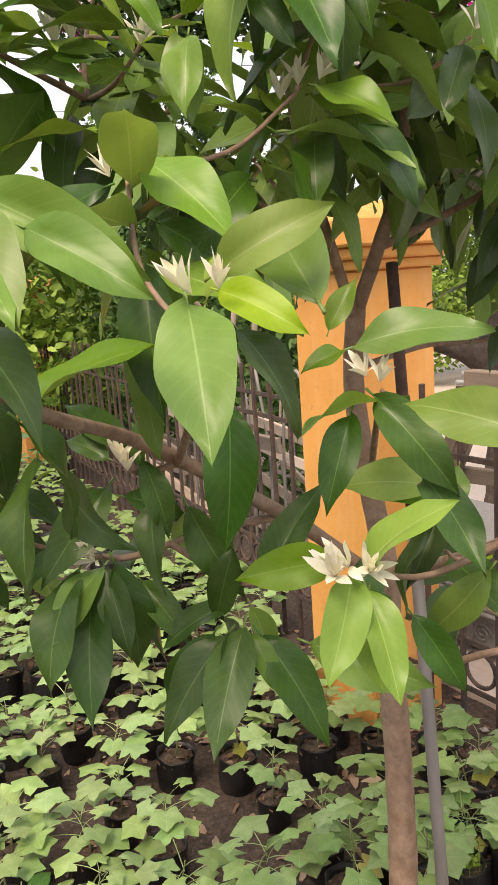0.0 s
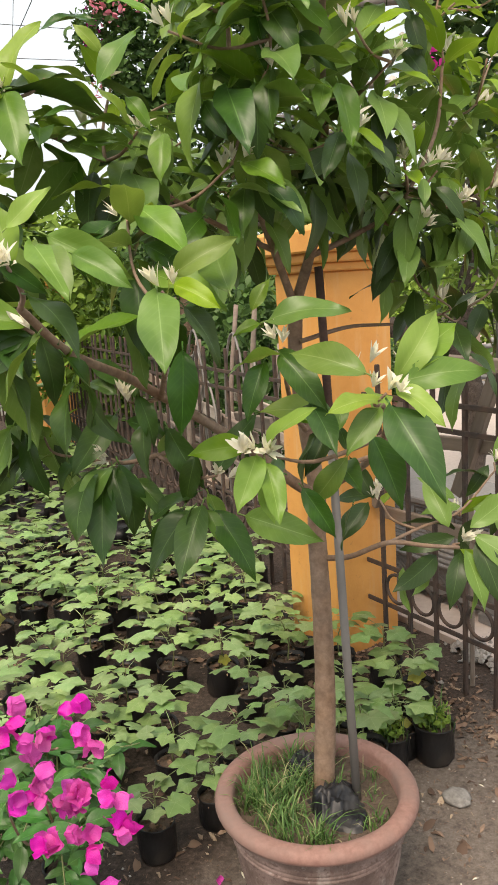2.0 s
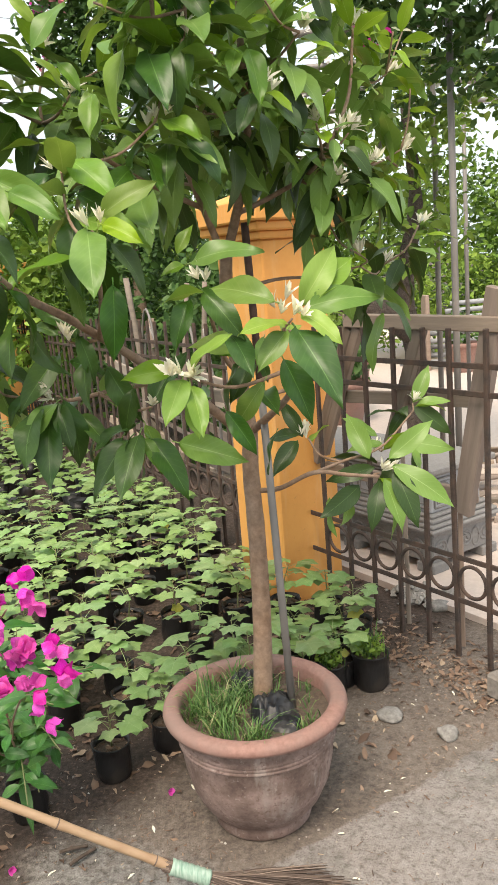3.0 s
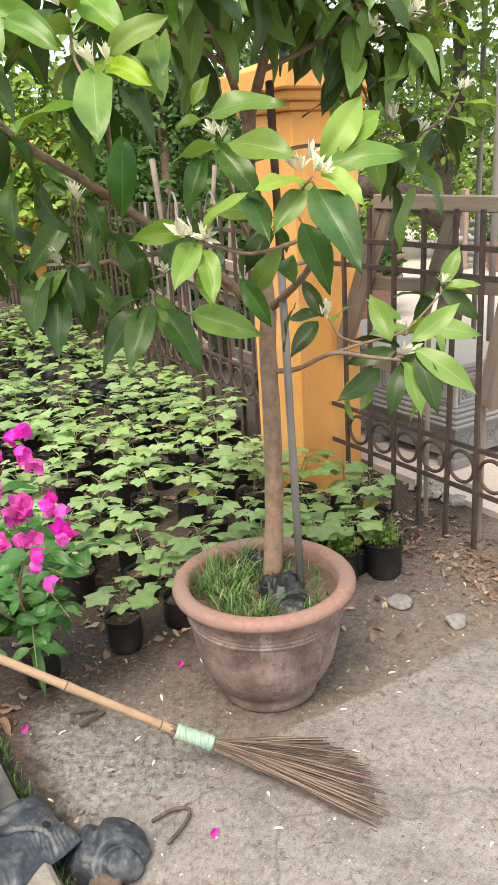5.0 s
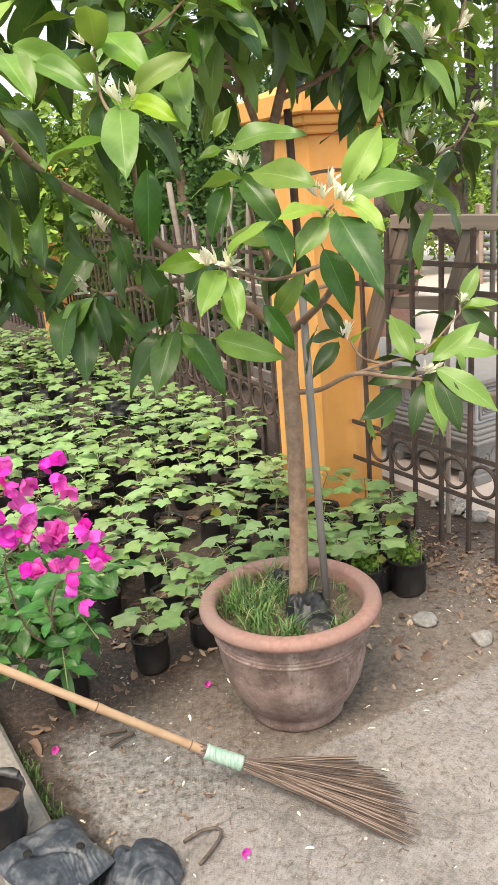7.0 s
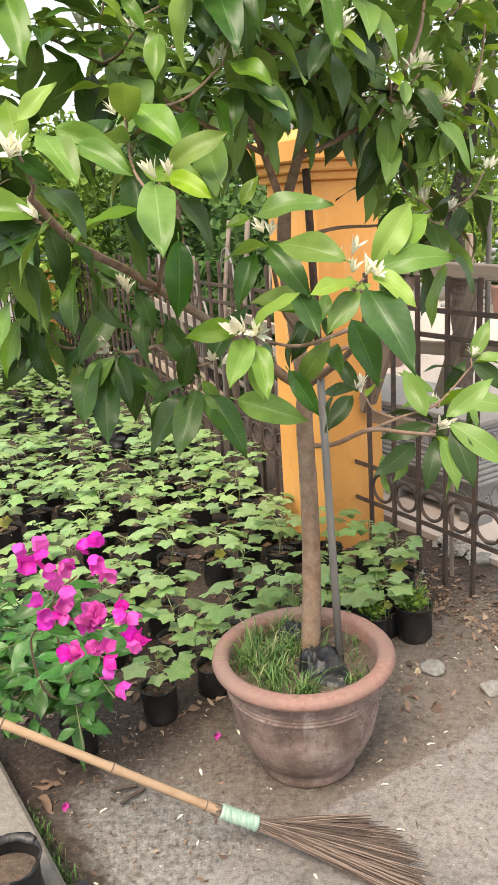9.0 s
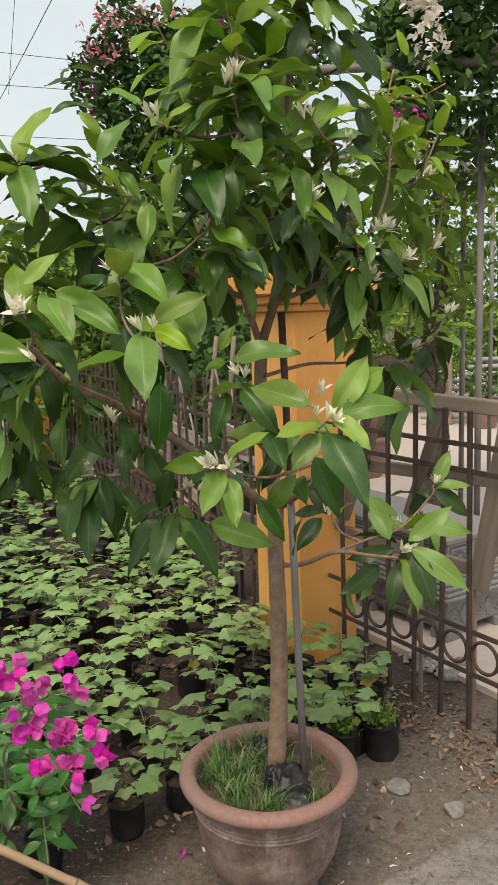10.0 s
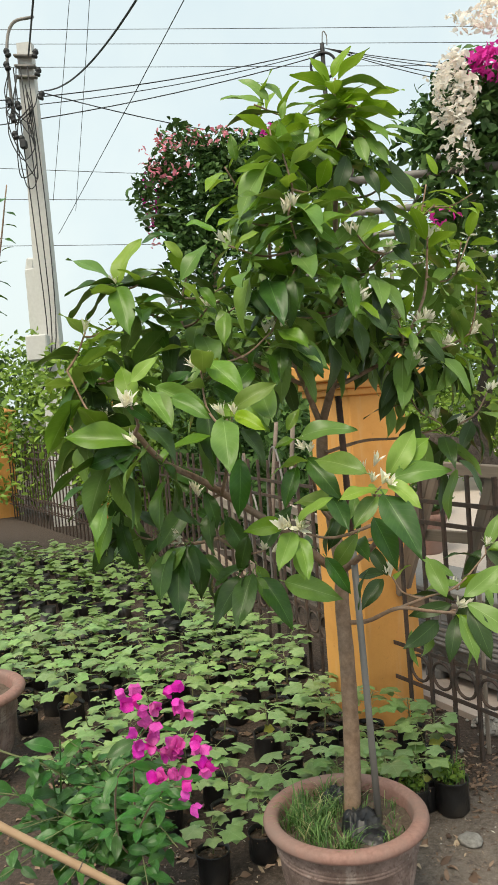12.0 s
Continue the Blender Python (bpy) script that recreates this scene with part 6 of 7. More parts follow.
_bl = [(700, (1.65, 4.1, 3.45), (0.75, 0.6, 0.42)), (700, (2.3, 4.5, 3.6), (0.9, 0.7, 0.5)), (350, (1.25, 3.8, 3.15), (0.32, 0.35, 0.5)), (200, (2.0, 4.0, 2.8), (0.5, 0.3, 0.35)), (260, (1.5, 4.6, 2.75), (0.6, 0.4, 0.3))]
vine = thing("bougainvillea_vine", "bougainvillea vine with magenta and white bracts covering the pergola", "climbing plant", Matrix.Identity(4))
foliage("leaves", "", "", [(int(n * (3.4 if c[1] < 4.2 else 1.5)), c, r) for n, c, r in _bl], HEDGE, 0.09, 61, parent=vine)
foliage("blossom", "", "", [(260, (1.45, 3.55, 3.62), (0.20, 0.14, 0.13)), (60, (1.62, 3.5, 3.45), (0.12, 0.1, 0.1)), (16, (1.05, 3.55, 2.75), (0.1, 0.1, 0.06)), (90, (1.9, 3.6, 3.7), (0.3, 0.2, 0.2))], MAGENTA, 0.06, 62, parent=vine)
foliage("pale_blossom", "", "", [(520, (1.14, 3.48, 3.44), (0.13, 0.14, 0.24)), (420, (1.50, 3.52, 3.86), (0.34, 0.14, 0.11)), (110, (1.16, 3.48, 3.10), (0.09, 0.12, 0.14)), (90, (0.9, 4.4, 2.75), (0.7, 0.4, 0.3))], WHITE_BRACT, 0.05, 63, parent=vine)
far_vine = thing("bougainvillea_bush", "tall dark bougainvillea with pink bracts", "bush", pose(-0.75, 7.6, 0))
part("trunk", Geo().tube(spline([(0, 0, -0.02), (0.05, 0, 1.4), (0, 0.05, 2.8), (0.05, 0, 4.0)], 5), np.linspace(0.07, 0.03, 16), 8).mesh("trunk", BARK), far_vine)
foliage("leaves", "", "", [(4200, (-0.1, 0, 4.05), (0.62, 0.6, 0.70)), (2400, (0.5, 0.1, 4.3), (0.6, 0.6, 0.45)), (1800, (0.1, 0, 3.2), (0.6, 0.6, 0.6)), (1200, (1.3, 0, 4.2), (0.6, 0.4, 0.3)), (1800, (0.6, 0, 2.4), (1.0, 0.6, 0.7))], HEDGE, 0.095, 64, parent=far_vine)
foliage("blossom", "", "", [(120, (-0.35, -0.4, 4.35), (0.28, 0.2, 0.28)), (70, (0.1, -0.45, 4.55), (0.45, 0.2, 0.1)), (40, (-0.6, -0.2, 3.8), (0.1, 0.15, 0.3))], PINK, 0.07, 65, parent=far_vine)
foliage("magenta_blossom", "", "", [(40, (-0.6, -0.25, 4.0), (0.1, 0.15, 0.3)), (36, (0.72, -0.42, 4.55), (0.1, 0.1, 0.08))], MAGENTA, 0.07, 66, parent=far_vine)

# ---- utility poles and wires ----
_k = Mat("pale_concrete", 0.9)
_n1, _n2 = _k.noise(18, 5, 0.7), _k.noise(3, 4, stretch=(1, 1, 0.2))
_k.color(_k.mix(_n2, _k.ramp(_n1, [(0.3, (0.52, 0.51, 0.48)), (0.7, (0.70, 0.69, 0.66))]), (0.57, 0.555, 0.53)))
_k.bump(_n1, 0.4, 0.006)
CONCRETE = _k.m
_k = Mat("black_rubber", 0.6)
_k.color(_k.ramp(_k.noise(10), [(0.3, (0.012, 0.012, 0.013)), (0.7, (0.03, 0.03, 0.032))]))
RUBBER = _k.m
UP = Vector((-3.83, 11.3, 0.0))
up = thing("utility_pole", "tapered concrete utility pole with insulators and meter box", "utility pole", pose(*UP))
_g = Geo()
_lv = [(0.185, -0.1), (0.175, 1.5), (0.145, 4.5), (0.115, 7.62)]
_v = []
for _w, _z in _lv:
    _v += [(-_w, -_w * 0.7, _z), (_w, -_w * 0.7, _z), (_w, _w * 0.7, _z), (-_w, _w * 0.7, _z)]
_f = [(_i * 4 + _j, _i * 4 + (_j + 1) % 4, (_i + 1) * 4 + (_j + 1) % 4, (_i + 1) * 4 + _j) for _i in range(3) for _j in range(4)] + [(12, 13, 14, 15)]
part("shaft", Geo().add(_v, _f).mesh("shaft", CONCRETE, False), up)
for _z in (7.38, 7.22, 7.06):
    part("bracket", Geo().box((0.02, -0.14, _z), (0.34, 0.10, 0.035), Matrix.Rotation(0.12, 4, "Y"), 0.008).mesh("bracket", STEEL, False), up)
_ins = Geo().lathe([(0.0, 0), (0.045, 0), (0.05, 0.03), (0.03, 0.05), (0.05, 0.07), (0.045, 0.10), (0.02, 0.13), (0, 0.135)], 12).mesh("insulator", RUBBER)
for _x, _z in ((-0.20, 7.36), (0.20, 7.30), (-0.22, 7.16), (-0.24, 6.62), (-0.10, 6.55), (0.24, 6.66), (-0.20, 6.36), (-0.18, 6.10), (-0.08, 6.02), (0.22, 7.02)):
    part("insulator", _ins, up, pose(_x, -0.24, _z, 0, 20 * _x / abs(_x), 0))
# a tangle of drop lines looped round the upper shaft
_rt = random.Random(5)
for _i in range(9):
    _z0, _z1, _x0 = _rt.uniform(6.5, 7.4), _rt.uniform(5.2, 6.4), _rt.choice((-0.22, 0.2, -0.1))
    part("cable", Geo().tube(spline([(_x0, -0.22, _z0), (_x0 - 0.08, -0.26, (_z0 + _z1) / 2), (-0.22 + 0.3 * _rt.random(), -0.27, _z1), (0.1, -0.25, _z1 + 0.2), (0.02, -0.22, _z0 - 0.3)], 5), 0.009, 5).mesh("cable", RUBBER), up)
part("clamp_box", Geo().box((-0.08, -0.26, 6.0), (0.10, 0.10, 0.13), bevel=0.015).mesh("clamp_box", RUBBER, False), up)
part("meter_box", Geo().box((-0.12, -0.30, 2.85), (0.34, 0.2, 0.40), bevel=0.02).mesh("meter_box", CONCRETE, False), up)
part("lamp_arm", Geo().tube(spline([(-0.24, -0.14, 6.45), (-0.26, -0.14, 7.4), (-0.14, -0.14, 7.88), (0.22, -0.16, 7.95)], 6), 0.026, 8).mesh("lamp_arm", STEEL), up)
for _i in range(3):
    _o = 0.11 * _i - 0.03
    part("cable", Geo().tube(spline([(-0.13 + _o, -0.19, 7.2), (-0.02 + _o, -0.22, 5.0), (0.04 + _o * 0.6, -0.23, 3.0), (-0.12, -0.25, 2.2)], 5), 0.009, 6).mesh("cable", RUBBER), up)
mast = thing("thin_mast", "thin steel mast with a black ring of coiled cable", "mast", pose(1.0, 15.6, 0.22))
part("pole", Geo().tube([(0, 0, -0.1), (0, 0, 4), (0, 0, 8.75)], 0.045, 8).mesh("pole", RUBBER), mast)
_a = np.linspace(0, 2 * np.pi, 29)
part("coil", Geo().tube(np.stack([0.26 * np.cos(_a), 0 * _a - 0.05, 8.28 + 0.26 * np.sin(_a)], 1), 0.028, 6, False).mesh("coil", RUBBER), mast)
part("hook", Geo().tube(spline([(0, 0, 8.7), (0.03, 0, 8.98), (0.1, 0, 8.9), (0.1, 0, 8.7)], 5), 0.012, 6).mesh("hook", STEEL), mast)


def wire(a, b, sag, r=0.009):
    a, b = np.asarray(a, float), np.asarray(b, float)
    t = np.linspace(0, 1, 17)[:, None]
    p = a + (b - a) * t
    p[:, 2] -= 4 * sag * (t * (1 - t))[:, 0]
    thing("overhead_wire", "black overhead wire strung between poles", "wire", None, "overhead wires", "", Geo().tube(p, r, 5).mesh("overhead_wire", RUBBER))


wire((1.05, 15.6, 8.87), (-6.9, 12.4, 7.35), 0.22, 0.011)
wire((1.05, 15.6, 8.83), (-6.9, 12.4, 7.22), 0.26, 0.009)
wire((1.05, 15.6, 8.75), (-6.9, 12.4, 6.80), 0.20, 0.011)
for _z in (8.16, 8.02, 7.80, 7.62):
    wire((1.05, 15.6, 8.87), (4.9, 15.8, _z), 0.08, 0.009)
# service lines that run from the pole over the walk
wire(UP + Vector((0.10, -0.2, 7.35)), (-1.55, 5.0, 6.0), 0.02, 0.014)
wire(UP + Vector((0.30, -0.2, 6.80)), (-0.78, 5.0, 5.10), 0.22, 0.011)
wire(UP + Vector((0.30, -0.1, 4.62)), (-0.10, 5.0, 5.55), 0.02, 0.0048)
wire(UP + Vector((0.20, -0.2, 6.80)), (0.9, 13.8, 6.35), 0.12, 0.009)
wire(UP + Vector((0.20, 0.1, 5.2)), (-1.75, 7.0, 7.2), 0.02, 0.004)
wire(UP + Vector((0.55, 0.1, 5.0)), (-1.5, 7.0, 7.6), 0.05, 0.004)
for _x, _h in ((-24, 23.6), (30, 18.0)):
    thing("far_mast", "tall distant power line mast", "mast", None, "power line masts", "", Geo().tube([(_x, 40, -0.2), (_x, 40, 8), (_x, 40, _h)], [0.18, 0.15, 0.1], 8).mesh("far_mast", STEEL))
for _z0, _z1 in ((22.91, 17.4), (22.2, 16.6), (21.0, 15.55), (16.1, 9.1), (14.2, 9.0), (11.6, 7.5)):
    wire((-24, 40, _z0), (30, 40, _z1), 0.1, 0.016)
# a broken concrete post behind the pole
_bp = thing("broken_post", "broken pale concrete post standing behind the utility pole", "post", pose(-4.60, 13.0, 0))
part("shaft", Geo().box((0, 0, 2.2), (0.24, 0.2, 4.5), bevel=0.02).mesh("shaft", CONCRETE, False), _bp)
part("stump", Geo().box((-0.03, 0, 4.52), (0.16, 0.14, 0.26), Matrix.Rotation(0.2, 4, "Y"), 0.03).mesh("stump", CONCRETE, False), _bp)

# ---- foreground: stake, grass, plastic and bamboo broom ----
stake = thing("support_pole", "grey galvanised steel pipe staking the magnolia", "pole", pose(0.322, 1.30, 0.325))
_d = Vector((0.296, 1.556, 1.75)) - Vector((0.322, 1.30, 0.325))
_k = Mat("rusted_pipe", 0.8, 0.3)
_n1 = _k.noise(30, 5, 0.7)
_k.color(_k.ramp(_n1, [(0.3, (0.06, 0.035, 0.028)), (0.7, (0.13, 0.075, 0.055))]))
RUSTED = _k.m
part("pipe", Geo().tube([tuple(_d * t) for t in (-0.015, 0.3, 0.66)], 0.0118, 14).mesh("pipe", STEEL), stake, label="dull grey steel pipe")
part("upper_rod", Geo().tube([tuple(_d * t) for t in (0.655, 0.85, 1.0)], 0.0115, 12).mesh("upper_rod", RUSTED), stake, label="rusty dark upper length")

_k = Mat("grass_blade", 0.6)
_rnd = _k.node("ShaderNodeNewGeometry").outputs["Random Per Island"]
_c = _k.ramp(_rnd, [(0.0, (0.04, 0.105, 0.02)), (0.55, (0.10, 0.21, 0.045)), (0.84, (0.17, 0.27, 0.075)), (1.0, (0.42, 0.36, 0.20))])
_k.color(_c).translucent(_c, 0.2)
GRASS = _k.m


def grass(geo, cx, cy, cz, n, spread, height, seed, lean=0.5, keep=None):
    rnd = random.Random(seed)
    made = 0
    while made < n:
        x, y = rnd.gauss(0, spread), rnd.gauss(0, spread)
        if keep and not keep(cx + x, cy + y):
            continue
        made += 1
        a, h = rnd.uniform(0, 6.28), height * rnd.uniform(0.5, 1.25)
        out = Vector((math.cos(a), math.sin(a), 0)) * h * lean * rnd.uniform(0.2, 1.1)
        w = Vector((-math.sin(a), math.cos(a), 0)) * rnd.uniform(0.0011, 0.0022)
        p0 = Vector((cx + x, cy + y, cz))
        pts = [p0, p0 + out * 0.25 + Vector((0, 0, h * 0.5)), p0 + out * 0.62 + Vector((0, 0, h * 0.82)), p0 + out * 1.05 + Vector((0, 0, h * rnd.uniform(0.78, 0.98)))]
        v = [pts[0] - w, pts[0] + w, pts[1] - w, pts[1] + w, pts[2] - w * 0.8, pts[2] + w * 0.8, pts[3]]
        geo.add(v, [(0, 1, 3, 2), (2, 3, 5, 4), (4, 5, 6)])


_g = Geo()
_in = lambda x, y: math.hypot(x - POT.x, y - POT.y) < 0.212
_rg = random.Random(2)
for _i in range(125):
    _a, _q = _rg.uniform(0, 6.28), 0.20 * math.sqrt(_rg.random())
    _x, _y = POT.x + _q * math.cos(_a), POT.y + _q * math.sin(_a)
    _right = _x > 0.27
    if _right and _rg.random() < 0.45 or (0.18 < _x < 0.33 and 1.16 < _y < 1.33):
        continue
    grass(_g, _x, _y, 0.325, 7 if _right else 14, 0.013, _rg.uniform(0.025, 0.055) if _right else _rg.uniform(0.04, 0.095), _i, 1.1, _in)
thing("grass", "tufts of green weedy grass growing in the pot", "grass", None, "", "stuff", _g.mesh("grass", GRASS))


def crumple(size, seed, nx=15, ny=13, lift=0.3, slump=0.5):
    """A crushed sheet of film, pleated and folded under at its edges."""
    v, f = [], []
    for j in range(ny):
        for i in range(nx):
            u, w = 2 * i / (nx - 1) - 1, 2 * j / (ny - 1) - 1
            q = Vector((u * 1.7 + seed, w * 1.7, seed * 3.1))
            r = min(1.0, math.hypot(u, w))
            z = lift * (1 - r**2 * slump) + 0.30 * abs(noise.noise(q)) + 0.22 * abs(noise.noise(q * 2.7)) + 0.07 * noise.noise(q * 7)
            x = u * (0.9 + 0.25 * noise.noise(q + Vector((9, 1, 2))))
            y = w * (0.9 + 0.25 * noise.noise(q + Vector((2, 8, 1))))
            if r > 0.92:
                z *= 0.15
            v.append((x * size[0] / 2, y * size[1] / 2, max(0.0, z) * size[2]))
            if i and j:
                a = j * nx + i
                f.append((a - nx - 1, a - nx, a, a - 1))
    return v, f


_k = Mat("dusty_black_film", 0.42)
_n1, _n2 = _k.noise(14, 5, 0.7), _k.noise(55, 4, 0.7)
_k.color(_k.mix(_k.ramp(_n1, [(0.48, (0, 0, 0)), (0.75, (1, 1, 1))]), _k.ramp(_n2, [(0.3, (0.016, 0.020, 0.027)), (0.7, (0.045, 0.054, 0.068))]), (0.15, 0.155, 0.165)))
_n3 = _k.noise(16, 3, 0.5, stretch=(9, 1.5, 2.5))
_hh = _k.node("ShaderNodeMath", operation="MULTIPLY_ADD")
_k.link(_n3, _hh.inputs[0])
_hh.inputs[1].default_value = 0.9
_k.link(_n2, _hh.inputs[2])
_k.rough(_n2, 0.34, 0.62).bump(_hh.outputs[0], 0.3, 0.005)
FILM = _k.m
_k = Mat("glossy_black_film", 0.25)
_n1 = _k.noise(12, 4, 0.6)
_k.color(_k.ramp(_n1, [(0.45, (0.010, 0.010, 0.012)), (0.7, (0.05, 0.047, 0.044))]))
_k.rough(_n1, 0.32, 0.55)
GLOSSY_FILM = _k.m
# near-black disc colour: the dark inside the bag's punched holes is painted on
_k = Mat("hole_dark", 0.9)
_k.color(_k.ramp(_k.noise(20), [(0.3, (0.004, 0.004, 0.004)), (0.7, (0.009, 0.008, 0.008))]))
BLACK_HOLE = _k.m
for _x, _y, _z, _sz, _yw, _sd in ((0.262, 1.275, 0.328, (0.16, 0.14, 0.13), 20, 1.0), (0.285, 1.215, 0.326, (0.14, 0.11, 0.06), -35, 4.4), (0.192, 1.430, 0.328, (0.13, 0.10, 0.14), -15, 2.3)):
    _v, _f = crumple(_sz, _sd, 19, 17, 0.34, 0.7)
    thing("plastic_film", "crumpled dusty black plastic film on the potting soil", "plastic film", pose(_x, _y, _z, 0, 0, _yw), "scraps of black film", "", mesh_from("plastic_film", _v, _f, GLOSSY_FILM))

# broom
_k = Mat("bamboo", 0.5)
_n1, _n2 = _k.noise(10, 4, 0.6, stretch=(0.1, 3, 3)), _k.noise(5, 3)
_k.color(_k.mix(_n2, _k.ramp(_n1, [(0.3, (0.30, 0.175, 0.095)), (0.7, (0.52, 0.37, 0.235))]), (0.42, 0.28, 0.17)))
_k.rough(_n1, 0.35, 0.6).bump(_n1, 0.2, 0.002)
BAMBOO = _k.m
_k = Mat("broom_twig", 0.8)
_rnd = _k.node("ShaderNodeNewGeometry").outputs["Random Per Island"]
_k.color(_k.ramp(_rnd, [(0.0, (0.06, 0.042, 0.034)), (0.6, (0.165, 0.118, 0.092)), (1.0, (0.31, 0.235, 0.185))]))
TWIG = _k.m
_k = Mat("pale_green_cord", 0.45)
_n1 = _k.noise(30, 4, 0.6, stretch=(6, 1, 1))
_k.color(_k.ramp(_n1, [(0.3, (0.17, 0.30, 0.22)), (0.7, (0.42, 0.53, 0.44))]))
_k.bump(_n1, 0.5, 0.004)
CORD = _k.m
B0 = Vector((-0.035, 0.936, 0.118))
B1 = Vector((0.060, 0.934, 0.075))
broom = thing("broom", "bamboo-handled broom of stiff brown twigs lying on the concrete", "broom", pose(*B0))
_hd = (Vector((-0.305, 0.909, 0.293)) - B0)
_hp = [_hd * t for t in np.linspace(-0.12, 3.2, 40)]
_hr = []
for _i in range(40):
    _t = -0.12 + 3.32 * _i / 39
    _node = min(abs(_t - c) for c in (0.15, 1.0, 1.95, 2.8))
    _hr.append(0.0118 + 0.0022 * max(0.0, 1 - _node / 0.06))
part("handle", Geo().tube([tuple(p) for p in _hp], _hr, 14).mesh("handle", BAMBOO), broom, label="pale jointed bamboo handle")
for _c in (0.15, 1.0, 1.95, 2.8):
    part("joint", Geo().tube([tuple(_hd * (_c - 0.006)), tuple(_hd * _c), tuple(_hd * (_c + 0.006))], [0.0134, 0.0148, 0.0134], 14).mesh("joint", TWIG), broom, label="dark raised bamboo joint")
_bd = (B1 - B0)
_prof = [B0 + _bd * t for t in np.linspace(-0.02, 1.0, 20)]
part("binding", Geo().tube([tuple(p - B0) for p in _prof], [0.0205 + 0.0013 * math.sin(_i * 2.2) for _i in range(20)], 20).mesh("binding", CORD), broom, label="shiny pale green cord binding")
part("cord_end", Geo().tube([tuple(B1 - B0), tuple(B1 - B0 + Vector((0.012, -0.012, -0.006)))], 0.007, 8).mesh("cord_end", CORD), broom)
_g = Geo()
_r = random.Random(8)
_u = _bd.normalized()
for _i in range(330):
    _f, _s = _r.random(), _r.random()
    # the fan ends on a slant, its lower edge being the longer
    _tip = spline([(0.375, 1.010), (0.462, 0.905), (0.505, 0.785), (0.486, 0.668)], 6)[int(_f * 18)]
    _cut = _r.uniform(0.84, 1.0)
    _end = Vector((0.045 + (_tip[0] - 0.045) * _cut + _r.uniform(-0.008, 0.008), 0.960 + (_tip[1] - 0.960) * _cut, 0.006 + 0.024 * _s))
    _ring = 2 * math.pi * _r.random()
    _off = Vector((0, math.cos(_ring), math.sin(_ring))) * 0.016 * math.sqrt(_r.random())
    _st = B0 - _u * 0.035 * _r.random() + _off
    _m1 = B1 + _off
    _mid = _m1.lerp(_end, 0.5) + Vector((0, 0, -0.004 + 0.010 * _s))
    _g.tube(spline([_st - B0, _m1 - B0, _mid - B0, _end - B0], 3), np.linspace(0.0021, 0.0011, 10), 4)
tagged(part("bristles", _g.mesh("bristles", TWIG), broom, label="fan of thin stiff brown twigs"), kind="stuff")

# kerb along the bed and the dumped sheets beside it
_k = Mat("kerb_concrete", 0.9)
_n1, _n2 = _k.noise(40, 5, 0.7), _k.noise(5, 4)
_k.color(_k.mix(_n2, _k.ramp(_n1, [(0.3, (0.14, 0.122, 0.104)), (0.7, (0.34, 0.305, 0.265))]), (0.25, 0.222, 0.193)))
_k.bump(_n1, 0.9, 0.012)
KERB = _k.m
_ka, _kb = Vector((-0.82, 1.36, 0)), Vector((0.05, 0.045, 0))
_kd = (_kb - _ka).normalized()
_g = Geo()
_nk = Vector((-_kd.y, _kd.x, 0)) * -1.0
_mid = (_ka + _kb) / 2 + _nk * 0.075
_mid = _mid + _kd * 1.3
_g.box((_mid.x, _mid.y, 0.04), ((_kb - _ka).length + 2.6, 0.15, 0.12), Matrix.Rotation(math.atan2(_kd.y, _kd.x), 4, "Z"), 0.012)
tagged(new("kerb", _g.mesh("kerb", KERB, False)), "rough concrete kerb beside the paving", "kerb", kind="structure")
def rock(size, seed, flat=0.6, mat=None):
    bm = bmesh.new()
    bmesh.ops.create_icosphere(bm, subdivisions=3, radius=1.0)
    for v in bm.verts:
        k = 1 + 0.28 * noise.noise(v.co * 1.3 + Vector((seed, 0, 0))) + 0.12 * noise.noise(v.co * 3.7 + Vector((0, seed, 0)))
        v.co = Vector((v.co.x * k, v.co.y * k, max(-0.35, v.co.z * k * flat))) * size
    me = bpy.data.meshes.new("stone")
    bm.to_mesh(me)
    bm.free()
    me.polygons.foreach_set("use_smooth", [True] * len(me.polygons))
    me.materials.append(mat)
    return me


def crease(q, w):
    """1 on the fold lines of crushed film, 0 away from them."""
    return max(0.0, 1 - abs(noise.noise(q)) / w)


def crushed_bag(size, seed):
    """A lump of crushed film: bulges with sharp creases between them, flat underneath."""
    bm = bmesh.new()
    bmesh.ops.create_icosphere(bm, subdivisions=6, radius=1.0)
    for v in bm.verts:
        q = v.co + Vector((seed, seed * 0.7, 0))
        k = 0.96 + 0.18 * noise.noise(q * 1.1) - 0.16 * crease(q * 0.6 + Vector((0, 0, 7)), 0.16) - 0.018 * crease(q * 1.9, 0.2) - 0.010 * crease(q * 5.5, 0.3)
        k -= 0.22 * math.exp(-((v.co.x + 0.25 + 0.2 * v.co.y) / 0.16) ** 2) * max(0.0, v.co.z + 0.3 * v.co.y)
        v.co = Vector((v.co.x * k * size[0] / 2, v.co.y * k * size[1] / 2, max(-0.02, v.co.z * k) * size[2]))
    me = bpy.data.meshes.new("plastic_bag")
    bm.to_mesh(me)
    bm.free()
    me.polygons.foreach_set("use_smooth", [True] * len(me.polygons))
    me.materials.append(FILM)
    return me


